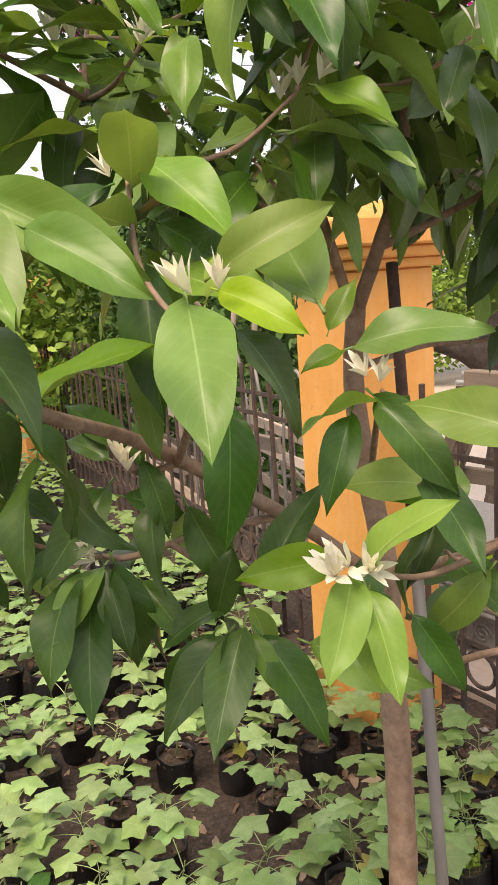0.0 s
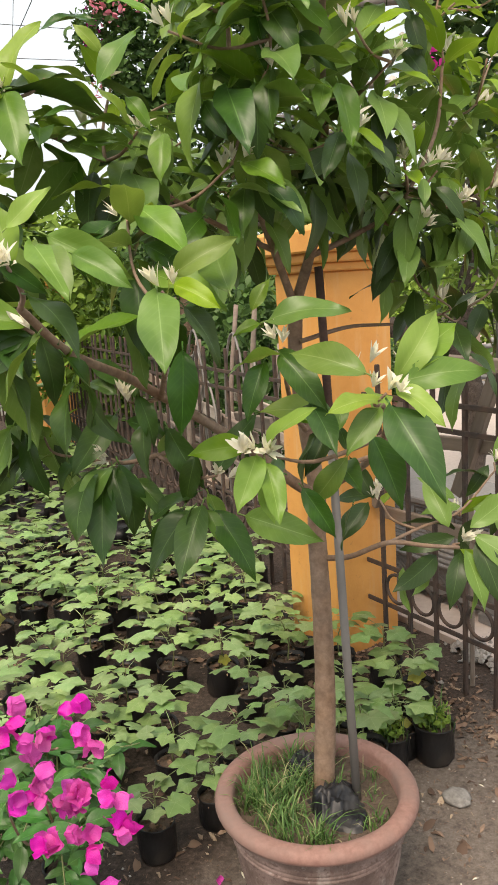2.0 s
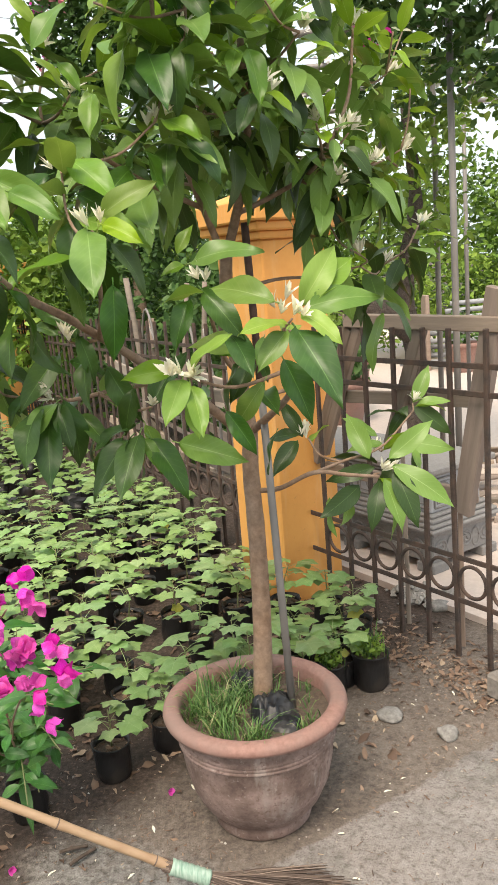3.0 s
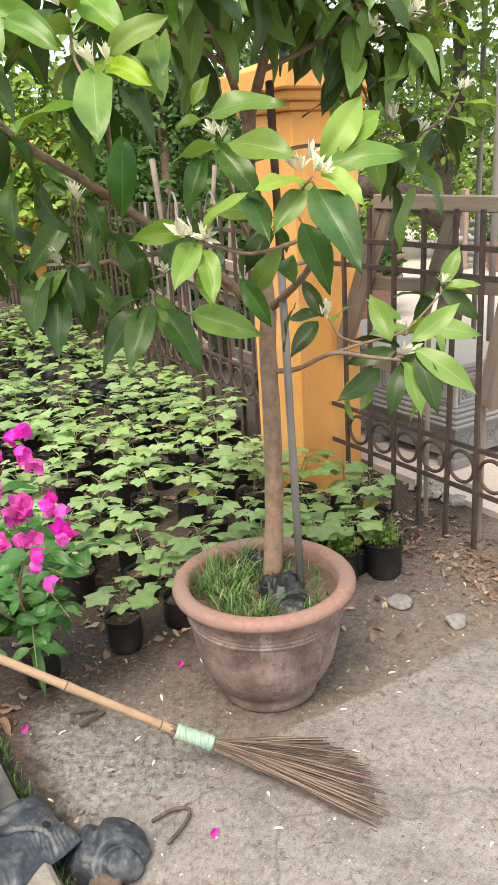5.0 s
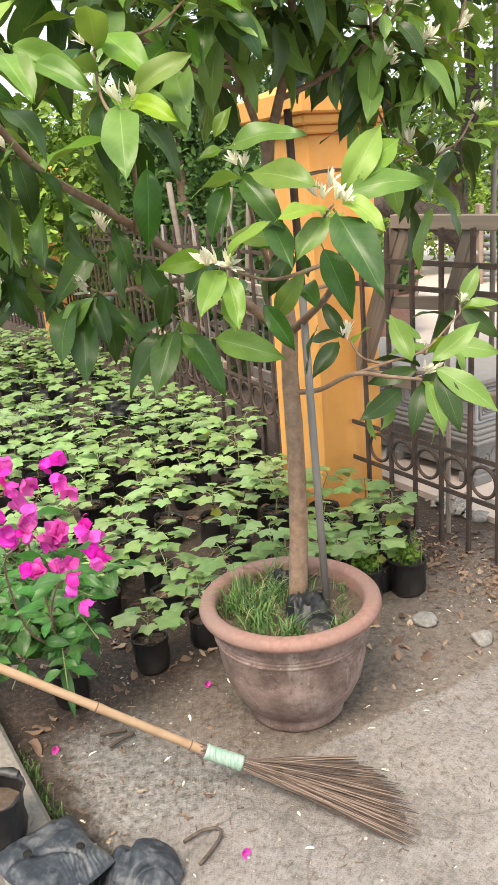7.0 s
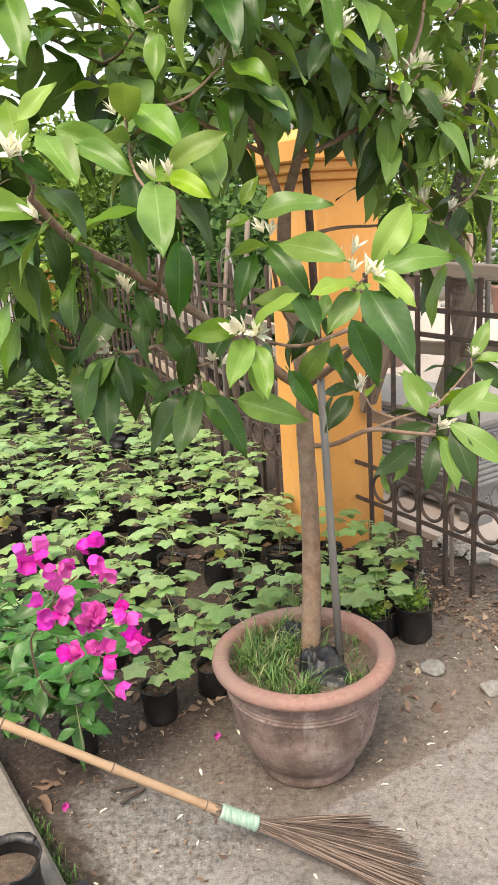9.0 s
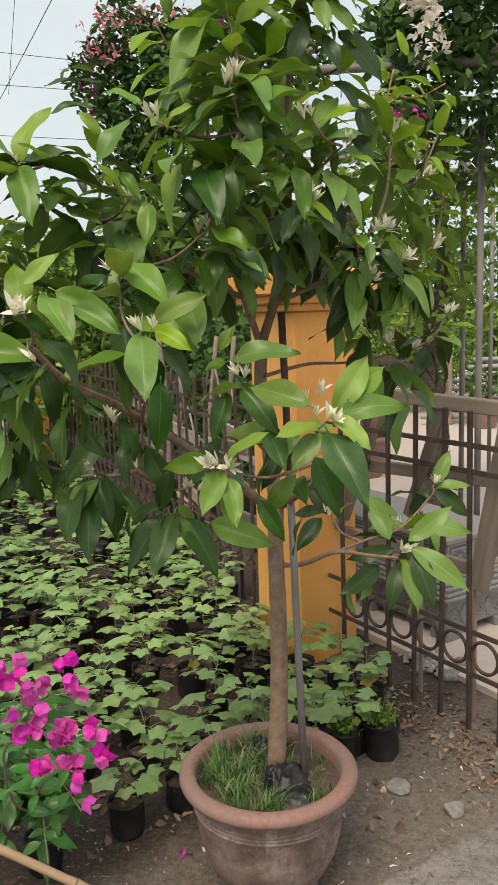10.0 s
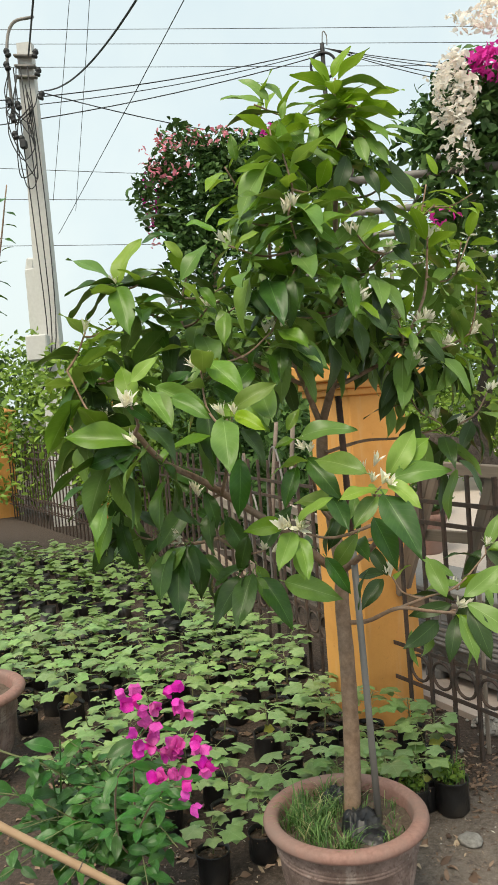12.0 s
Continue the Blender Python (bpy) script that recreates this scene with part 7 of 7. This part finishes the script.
def flat_bag(length, width, high, seed):
    """An empty bag lying flat: a thin cushion with a ragged outline and ripples that spread from one corner."""
    v, f = [], []
    nx, ny = 70, 56
    for j in range(ny):
        for i in range(nx):
            u, w = 2 * i / (nx - 1) - 1, 2 * j / (ny - 1) - 1
            q = Vector((u * 1.3 + seed, w * 1.3, seed))
            rim = (1 - abs(u) ** 5) * (1 - abs(w) ** 5)
            d = math.hypot(u - 1.1, w + 0.9)
            z = high * rim * (0.66 + 0.22 * noise.noise(q) - 0.16 * crease(q * 1.1 + Vector((4, 0, 2)), 0.12)) + 0.003 * rim * math.sin(58 * (d + 0.10 * noise.noise(q * 2.2))) * max(0.0, 1.4 - d)
            x = u * (1 + 0.10 * noise.noise(q * 1.2 + Vector((9, 1, 2)))) + 0.10 * w
            y = w * (1 - 0.16 * u + 0.10 * noise.noise(q * 1.2 + Vector((2, 8, 1))))
            v.append((x * length / 2, y * width / 2, max(0.0, z)))
            if i and j:
                a = j * nx + i
                f.append((a - nx - 1, a - nx, a, a - 1))
    return mesh_from("plastic_bag", v, f, FILM)


thing("plastic_bag", "balled-up dusty black plastic bag on the concrete", "plastic bag", pose(-0.175, 0.632, 0.004, 0, 0, -10), "dumped black bags", "", crushed_bag((0.225, 0.18, 0.092), 6.1))
_b = thing("plastic_bag", "flattened black plastic nursery bag dumped on the kerb", "plastic bag", pose(-0.365, 0.600, 0.099, 5, 4, 52), "dumped black bags", "", flat_bag(0.21, 0.23, 0.050, 9.3))
part("drain_hole", Geo().lathe([(0.0, 0.003), (0.008, 0.002), (0.011, 0.0)], 14).mesh("drain_hole", BLACK_HOLE), _b, pose(-0.055, 0.02, 0.052, 0, -10, 0), "round black disc painting the dark of a punched drain hole")
part("drain_hole", Geo().lathe([(0.0, 0.003), (0.008, 0.002), (0.011, 0.0)], 14).mesh("drain_hole", BLACK_HOLE), _b, pose(0.04, -0.05, 0.050, 10, 8, 0), "round black disc painting the dark of a punched drain hole")
part("soil", rock(0.045, 12, 0.5, SOIL), bpy.data.objects["plastic_bag"], pose(0.02, -0.065, 0.018), "clod of brown soil clinging to the bag")
thing("nursery_bag", "empty black nursery bag with dry soil standing on the kerb", "nursery bag", pose(-0.520, 0.665, 0.099, 0, 4, 0), "", "")
_b = bpy.data.objects["nursery_bag"]
part("bag", BAGS[2], _b, Matrix.Scale(1.15, 4), "wrinkled black plastic")
part("soil", BAG_SOIL, _b, Matrix.Scale(1.15, 4) @ pose(0, 0, -0.02))
# moss and weeds in the kerb's joint
_g = Geo()
for _i in range(16):
    _p = _ka.lerp(_kb, 0.22 + 0.5 * _i / 16)
    grass(_g, _p.x + 0.02, _p.y + 0.01, 0.0, 26, 0.014, 0.03, 100 + _i, 0.8)
thing("weeds", "small green weeds sprouting along the kerb", "weeds", None, "", "stuff", _g.mesh("weeds", GRASS))

# bent stick, stones, litter
_k = Mat("pale_rubble", 0.92)
_n1 = _k.noise(45, 5, 0.7)
_k.color(_k.ramp(_n1, [(0.3, (0.16, 0.148, 0.135)), (0.7, (0.36, 0.34, 0.315))]))
_k.bump(_n1, 0.7, 0.006)
RUBBLE = _k.m
_k = Mat("dry_stick", 0.85)
_k.color(_k.ramp(_k.noise(40, 4), [(0.3, (0.055, 0.040, 0.030)), (0.7, (0.15, 0.11, 0.085))]))
STICK = _k.m
thing("bent_stick", "thin bent brown stick lying on the concrete", "stick", None, "", "", Geo().tube(spline([(-0.085, 0.735, 0.012), (-0.04, 0.765, 0.016), (0.0, 0.772, 0.014), (0.006, 0.745, 0.012), (-0.015, 0.70, 0.012), (-0.037, 0.664, 0.012)], 5), 0.0048, 7).mesh("bent_stick", STICK))
thing("broken_stick", "short broken dark twig lying on the dirty paving", "stick", None, "broken sticks", "", Geo().tube(spline([(-0.389, 1.166, 0.010), (-0.35, 1.176, 0.012), (-0.309, 1.184, 0.010)], 4), [0.0052] * 9, 7).mesh("broken_stick", STICK))
thing("broken_stick", "short broken dark twig lying on the dirty paving", "stick", None, "broken sticks", "", Geo().tube(spline([(-0.348, 1.110, 0.010), (-0.32, 1.137, 0.012), (-0.285, 1.170, 0.010)], 4), [0.0055] * 9, 7).mesh("broken_stick", STICK))


for _x, _y, _s, _sd, _fl, _lb in ((0.69, 1.745, 0.046, 1, 0.35, "flat pale stone lying on the earth"), (0.862, 1.60, 0.036, 2, 0.8, "rough whitish lump of rubble"), (1.10, 2.62, 0.05, 3, 0.7, "lump of pale rubble behind the fence"),
                                 (1.18, 2.72, 0.06, 4, 0.7, "lump of pale rubble behind the fence"), (0.98, 2.72, 0.045, 5, 0.6, "lump of pale rubble behind the fence"), (1.02, 2.80, 0.07, 6, 0.5, "lump of pale rubble behind the fence")):
    thing("stone", _lb, "stone", pose(_x, _y, 0.1 * _s, 0, 0, 40 * _sd), "", "", rock(_s, _sd, _fl, RUBBLE))

_k = Mat("dry_leaf", 0.85)
_rnd = _k.node("ShaderNodeNewGeometry").outputs["Random Per Island"]
_k.color(_k.ramp(_rnd, [(0.0, (0.09, 0.055, 0.038)), (0.5, (0.22, 0.138, 0.092)), (0.85, (0.32, 0.22, 0.155)), (1.0, (0.46, 0.36, 0.25))]))
DRY = _k.m
_g = Geo()
_r = random.Random(31)


def dry_leaf(x, y, size, seed):
    r = random.Random(seed)
    m = pose(x, y, ground_height(x, y) + 0.10 * size + 0.006 * r.random(), r.uniform(-18, 18), r.uniform(-14, 14), r.uniform(0, 360)) @ Matrix.Scale(size, 4)
    leaf_geo(_g, 1.0, r.uniform(0.25, 0.42), r.uniform(0.1, 0.7), r.uniform(-0.7, 1.0), 0.07, 6, 4, seed, 0.5, m)


for _i in range(2600):
    _s = _r.uniform(-2.2, 0.0)
    _p = on_fence(_s, 0, _r.gauss(-0.08, 0.11) - 0.10 * (_r.random() < 0.3))
    dry_leaf(_p.x, _p.y, 0.010 + 0.045 * _r.random() ** 2, _i)
for _i in range(260):
    dry_leaf(_r.uniform(-0.75, 0.05), _r.uniform(0.75, 1.6), 0.006 + 0.026 * _r.random() ** 2, 3300 + _i)
for _i in range(420):
    _x, _y = _r.uniform(0.42, 1.25), 2.2 - 1.0 * _r.random() ** 1.6
    dry_leaf(_x, _y, 0.006 + 0.022 * _r.random() ** 2, 500 + _i)
for _i in range(900):
    dry_leaf(_r.uniform(-2.2, 0.8), _r.uniform(1.5, 3.8), _r.uniform(0.03, 0.085), 700 + _i)
for _x, _y, _sz in ((-0.568, 1.197, 0.10), (-0.605, 1.155, 0.085), (-0.55, 1.25, 0.075), (-0.40, 1.43, 0.075), (-0.615, 1.22, 0.07), (0.60, 1.63, 0.10), (0.66, 1.55, 0.085), (0.56, 1.56, 0.07)):
    dry_leaf(_x, _y, _sz, int(-1000 * _x) + 4000)
thing("leaf_litter", "scattered curled brown dry leaves on the ground", "leaf litter", None, "", "stuff", _g.mesh("leaf_litter", DRY))
# chips, twiglets and pale flecks
_g = Geo()
for _i in range(1100):
    _x, _y = _r.uniform(-0.6, 1.3), _r.uniform(0.45, 2.0)
    if math.hypot(_x - POT.x, _y - POT.y) < 0.18:
        continue
    _l, _a = 0.005 + 0.022 * _r.random() ** 2, _r.uniform(0, 6.28)
    _z = ground_height(_x, _y) + 0.004
    _g.tube([(_x, _y, _z), (_x + _l * math.cos(_a), _y + _l * math.sin(_a), _z + 0.002)], _r.uniform(0.0006, 0.0015), 4)
thing("debris", "small twigs and chips scattered over the paving", "debris", None, "", "stuff", _g.mesh("debris", DRY))
_g = Geo()
for _i in range(46):
    _x, _y = _r.uniform(-0.5, 1.2), _r.uniform(0.5, 1.9)
    if math.hypot(_x - POT.x, _y - POT.y) < 0.19:
        continue
    leaf_geo(_g, 1.0, 0.3, 0.3, 0.6, 0.03, 4, 2, _i, 0.5, pose(_x, _y, ground_height(_x, _y) + 0.006, 0, 0, _r.uniform(0, 360)) @ Matrix.Scale(_r.uniform(0.012, 0.03), 4))
thing("fallen_petals", "small cream petals fallen on the paving", "petals", None, "", "stuff", _g.mesh("fallen_petals", PETAL))

# loose grit on the paving
_k = Mat("grit", 0.9)
_rnd = _k.node("ShaderNodeNewGeometry").outputs["Random Per Island"]
_k.color(_k.ramp(_rnd, [(0.0, (0.10, 0.08, 0.065)), (0.5, (0.28, 0.24, 0.20)), (0.9, (0.42, 0.38, 0.33)), (1.0, (0.62, 0.59, 0.54))]))
GRIT = _k.m
_g = Geo()
_oct = np.array([(1, 0, 0), (0, 1, 0), (-1, 0, 0), (0, -1, 0), (0, 0, 0.8), (0, 0, -0.8)], float)
for _i in range(4200):
    _x, _y = _r.uniform(-0.5, 1.3), _r.uniform(0.45, 2.0)
    if noise.noise(Vector((_x * 3, _y * 3, 0))) + _r.uniform(-0.5, 0.5) < 0 or math.hypot(_x - POT.x, _y - POT.y) < 0.17:
        continue
    _s = 0.0010 + 0.005 * _r.random() ** 4
    _v = (_oct * np.array([[_r.uniform(0.6, 1.3)] for _q in range(6)])) @ np.array(Matrix.Rotation(_r.uniform(0, 6.28), 3, "Z")).T * _s
    _g.add(_v + np.array((_x, _y, ground_height(_x, _y) + 0.3 * _s)), [(0, 1, 4), (1, 2, 4), (2, 3, 4), (3, 0, 4), (1, 0, 5), (2, 1, 5), (3, 2, 5), (0, 3, 5)])
thing("grit", "loose grit and small pebbles strewn over the paving", "grit", None, "", "stuff", _g.mesh("grit", GRIT, False))

# heap of broken mortar between the fence and the pedestal
_g = Geo()
for _i in range(150):
    _x, _y = 1.03 + _r.gauss(0, 0.07), 2.78 + _r.gauss(0, 0.11)
    _s = _r.uniform(0.006, 0.026)
    _h = 0.05 * max(0.0, 1 - math.hypot((_x - 1.03) / 0.14, (_y - 2.78) / 0.2)) * _r.random()
    _v = (_oct * np.array([[_r.uniform(0.6, 1.3)] for _q in range(6)])) @ np.array(Matrix.Rotation(_r.uniform(0, 6.28), 3, "Z")).T * _s
    _g.add(_v + np.array((_x, _y, 0.3 * _s + _h)), [(0, 1, 4), (1, 2, 4), (2, 3, 4), (3, 0, 4), (1, 0, 5), (2, 1, 5), (3, 2, 5), (0, 3, 5)])
_k = Mat("mortar_rubble", 0.95)
_n1 = _k.noise(60, 4, 0.7)
_k.color(_k.ramp(_n1, [(0.3, (0.22, 0.20, 0.175)), (0.7, (0.42, 0.39, 0.355))]))
thing("rubble", "heap of broken pale mortar behind the fence", "rubble", None, "", "stuff", _g.mesh("rubble", _k.m, False))

# ---- bougainvillea at the near edge of the bed ----
boug = thing("bougainvillea", "bougainvillea shrub with magenta bracts and dull green leaves", "shrub", pose(-0.52, 1.36, 0.0))
_o = Vector((-0.52, 1.36, 0.0))
part("bag", BAGS[1], boug, pose(0, 0, 0) @ Matrix.Scale(0.9, 4), "black plastic nursery bag")
_r = random.Random(9)
SHRUB_LEAVES = []
for _i in range(5):
    _g = Geo()
    leaf_geo(_g, 1.0, 0.44, 0.3, 0.4, 0.03, 8, 4, 90 + _i, 0.42)
    _g.tube([(-0.2, 0, 0), (0.03, 0, 0)], [0.018, 0.012], 4)
    SHRUB_LEAVES.append(_g.mesh("leaf", SHRUB_LEAF))
BRACT = []
_k = Mat("magenta_petal", 0.55)
_n1 = _k.noise(25, 3)
_c = _k.vary(_k.ramp(_n1, [(0.3, (0.56, 0.022, 0.33)), (0.7, (0.78, 0.09, 0.56))]), 0.015, 0.1, 0.18)
_k.color(_c).translucent(_k.mix(0.3, _c, (0.9, 0.2, 0.6)), 0.35)
BRACT_MAT = _k.m
for _i in range(4):
    _g = Geo()
    for _j in range(3):
        _a = 2.094 * _j + 0.3 * _i
        leaf_geo(_g, 1.0, 0.84, -0.22, 0.25, 0.08, 8, 6, 200 + 7 * _i + _j, 0.45, aim((0, 0, 0), (0.75 * math.cos(_a), 0.75 * math.sin(_a), 0.75), (-math.cos(_a), -math.sin(_a), 0.7)), 0.3)
    BRACT.append(_g.mesh("bract", BRACT_MAT))


def cane(pts, leaves=6, r=0.004):
    p = spline(pts, 6)
    part("cane", Geo().tube(p - np.array(_o), np.linspace(r, 0.0016, len(p)), 6).mesh("cane", BARK if r > 0.003 else STALK), boug)
    for i in range(leaves):
        q = Vector(p[int((0.25 + 0.7 * i / max(1, leaves)) * (len(p) - 1))])
        a = 2.4 * i + _r.uniform(-0.5, 0.5)
        d = Vector((math.cos(a), math.sin(a), _r.uniform(-0.5, 0.3)))
        part("leaf", SHRUB_LEAVES[_r.randrange(5)], boug, aim(q - _o + d * 0.012, d, (_r.uniform(-0.4, 0.2), -0.5, 1), _r.uniform(-20, 20), _r.uniform(0.05, 0.088)))
    return Vector(p[-1])


def bract_group(x, y, z, n, spread):
    for i in range(n):
        q = Vector((x, y, z)) + Vector((_r.gauss(0, spread), _r.gauss(0, spread), _r.gauss(0, spread)))
        d = Vector((_r.uniform(-0.6, 0.6), _r.uniform(-1.0, 0.2), _r.uniform(-0.2, 0.8)))
        part("bract", BRACT[_r.randrange(4)], boug, aim(q - _o, d.orthogonal(), d, _r.uniform(0, 360), _r.uniform(0.023, 0.033)), "magenta papery bracts")


F = (-0.52, 1.36, 0.19)
cane([F, (-0.42, 1.0, 0.55), (-0.30, 0.62, 0.92), (-0.17, 0.36, 1.10)], 10)
cane([F, (-0.46, 0.95, 0.50), (-0.35, 0.60, 0.85), (-0.21, 0.35, 1.02)], 10)
cane([F, (-0.40, 0.95, 0.52), (-0.24, 0.58, 0.82), (-0.12, 0.34, 0.95)], 10)
part("soil", BAG_SOIL, boug, Matrix.Scale(0.9, 4))
for _i in range(9):
    _e = Vector((_r.uniform(-0.64, -0.34), _r.uniform(1.10, 1.24), _r.uniform(0.27, 0.40)))
    cane([F, tuple((Vector(F) + _e) / 2 + Vector((0, 0, 0.08))), tuple(_e)], 12, 0.0020)
for _i in range(40):
    _e = Vector((_r.uniform(-1.10, -0.27), _r.uniform(0.92, 1.50), _r.uniform(0.20, 0.68)))
    cane([F, tuple((Vector(F) + _e) / 2 + Vector((0, 0, 0.10))), tuple(_e)], 14, 0.0028)
for _x, _y, _z, _n, _sp in ((-0.154, 0.376, 1.132, 6, 0.016), (-0.194, 0.362, 1.095, 4, 0.014), (-0.212, 0.344, 1.043, 7, 0.018), (-0.165, 0.341, 1.025, 5, 0.014), (-0.125, 0.350, 1.046, 4, 0.013), (-0.101, 0.346, 1.032, 4, 0.012),
                            (-0.170, 0.324, 0.973, 3, 0.010), (-0.132, 0.330, 0.984, 4, 0.012), (-0.085, 0.332, 0.982, 4, 0.012), (-0.117, 0.313, 0.929, 2, 0.008), (-0.235, 0.369, 1.125, 5, 0.016)):
    bract_group(_x, _y, _z, _n, _sp)

# a tall broad-leaved weed at the edge of the bed
WEED_LEAVES = []
for _i in range(4):
    _g = Geo()
    leaf_geo(_g, 1.0, 0.50, 0.35, 0.35, 0.03, 10, 4, 130 + _i, 0.40)
    _g.tube([(-0.22, 0, 0), (0.03, 0, 0)], [0.02, 0.012], 5)
    WEED_LEAVES.append(_g.mesh("leaf", SHRUB_LEAF))
_w0 = Vector((-0.80, 1.46, 0.0))
weed = thing("broadleaf_weed", "upright weed with broad dull green leaves at the bed edge", "weed", pose(*_w0))
_r = random.Random(57)
for _end in ((0.10, -0.26, 0.70), (0.02, -0.16, 0.58), (-0.10, -0.20, 0.52)):
    _p = spline([(0, 0, -0.01), (_end[0] * 0.2, _end[1] * 0.3, _end[2] * 0.5), _end], 7)
    part("stem", Geo().tube(_p, np.linspace(0.006, 0.002, len(_p)), 7).mesh("stem", SHRUB_LEAF), weed)
    for _i in range(13):
        _u = 0.22 + 0.77 * _i / 12
        _a = 2.4 * _i + _r.uniform(-0.4, 0.4)
        _d = Vector((math.cos(_a), math.sin(_a), 0.15 + 0.5 * _u))
        part("leaf", WEED_LEAVES[_r.randrange(4)], weed, aim(Vector(_p[int(_u * (len(_p) - 1))]) + _d * 0.02, _d, (0, -0.4, 1), _r.uniform(-25, 25), _r.uniform(0.075, 0.115)))
for _b, _t in (((0.12, -0.10, 0.20), (0.50, -0.06, 0.10)), ((0.28, -0.14, 0.16), (0.36, -0.30, 0.02))):
    _b, _t = Vector(_b), Vector(_t)
    _g = Geo()
    leaf_geo(_g, 1.0, 0.20, 0.3, 0.5, 0.02, 10, 4, 150, 0.35)
    part("leaf", _g.mesh("leaf", SHRUB_LEAF), weed, aim(_b, _t - _b, (0, -0.3, 1), 0, (_t - _b).length * 0.75), "long narrow drooping leaf")

# ---- loose bags of seedlings and weeds near the fence ----
for _x, _y, _s, _lb in ((0.665, 1.985, 1.1, 0), (0.50, 1.95, 1.0, 0)):
    _wd = thing("weed_pot", "black nursery bag overgrown with fine green weeds", "potted plant", pose(_x, _y, ground_height(_x, _y)) @ Matrix.Scale(_s, 4), "weedy nursery bags")
    _wd.scale = (_s, _s, _s)
    part("bag", BAGS[0], _wd, label="black plastic nursery bag")
    part("soil", BAG_SOIL, _wd)
    foliage("weed_foliage", "", "", [(110, (0, 0, 0.155), (0.06, 0.06, 0.05))], BRIGHT_HEDGE, 0.028, 70, parent=_wd, shell=0.1)
    _g = Geo()
    grass(_g, 0, 0, 0.115, 60, 0.028, 0.085, 71, 0.7)
    tagged(part("grass", _g.mesh("grass", GRASS), _wd), kind="stuff")
for _i, (_x, _y, _m) in enumerate(((-0.281, 1.538, 0.95), (-0.107, 1.673, 0.85), (0.40, 2.20, 0.95), (0.60, 2.25, 0.9), (0.56, 2.02, 0.85), (0.32, 1.98, 0.95))):
    _ob = copy_thing(_protos[_i % 8], pose(_x, _y, ground_height(_x, _y), 0, 0, 70 * _i) @ Matrix.Scale(_m, 4))
    _ob.scale = (_m, _m, _m)
# a concrete block lying by the fence
_bl = on_fence(-1.28, 0.045, -0.13)
thing("concrete_block", "pale broken concrete block lying by the fence", "block", pose(*_bl, 3, 2, 118), "", "", Geo().box((0, 0, 0), (0.19, 0.10, 0.095), bevel=0.012).mesh("concrete_block", KERB, False))
# petals of the bougainvillea on the ground
for _x, _y in ((-0.088, 1.419), (0.066, 0.703), (-0.52, 1.12)):
    thing("fallen_bract", "single magenta bract fallen on the ground", "petal", pose(_x, _y, ground_height(_x, _y) + 0.008, 70, 20, 30) @ Matrix.Scale(0.022, 4), "fallen magenta bracts", "", BRACT[1]).scale = (0.022, 0.022, 0.022)

# the slender shrub in the second pot
shrub = thing("potted_shrub", "slender shrub with small oval leaves in a pot", "shrub", pose(-1.63, 2.42, 0.395))
_r = random.Random(44)
for _pts in (((-1.63, 2.42, 0.385), (-1.58, 2.42, 1.2), (-1.40, 2.36, 1.9), (-1.20, 2.31, 2.4), (-1.10, 2.29, 2.82)), ((-1.58, 2.42, 1.2), (-1.62, 2.44, 1.8), (-1.48, 2.38, 2.3), (-1.22, 2.30, 2.42)), ((-1.59, 2.42, 1.0), (-1.75, 2.45, 1.5), (-1.85, 2.5, 2.1))):
    _p = spline(_pts, 7)
    part("stem", Geo().tube(_p - np.array((-1.63, 2.42, 0.395)), np.linspace(0.011, 0.003, len(_p)), 7).mesh("stem", BARK), shrub)
    for _i in range(26):
        _q = Vector(_p[int((0.35 + 0.64 * _i / 26) * (len(_p) - 1))]) - Vector((-1.63, 2.42, 0.395))
        _d = Vector((_r.uniform(-1, 1), _r.uniform(-1, 1), _r.uniform(-0.3, 0.5)))
        part("leaf", SHRUB_LEAVES[_r.randrange(5)], shrub, aim(_q + _d.normalized() * 0.012, _d, (0, -0.4, 1), _r.uniform(-20, 20), _r.uniform(0.05, 0.085)))
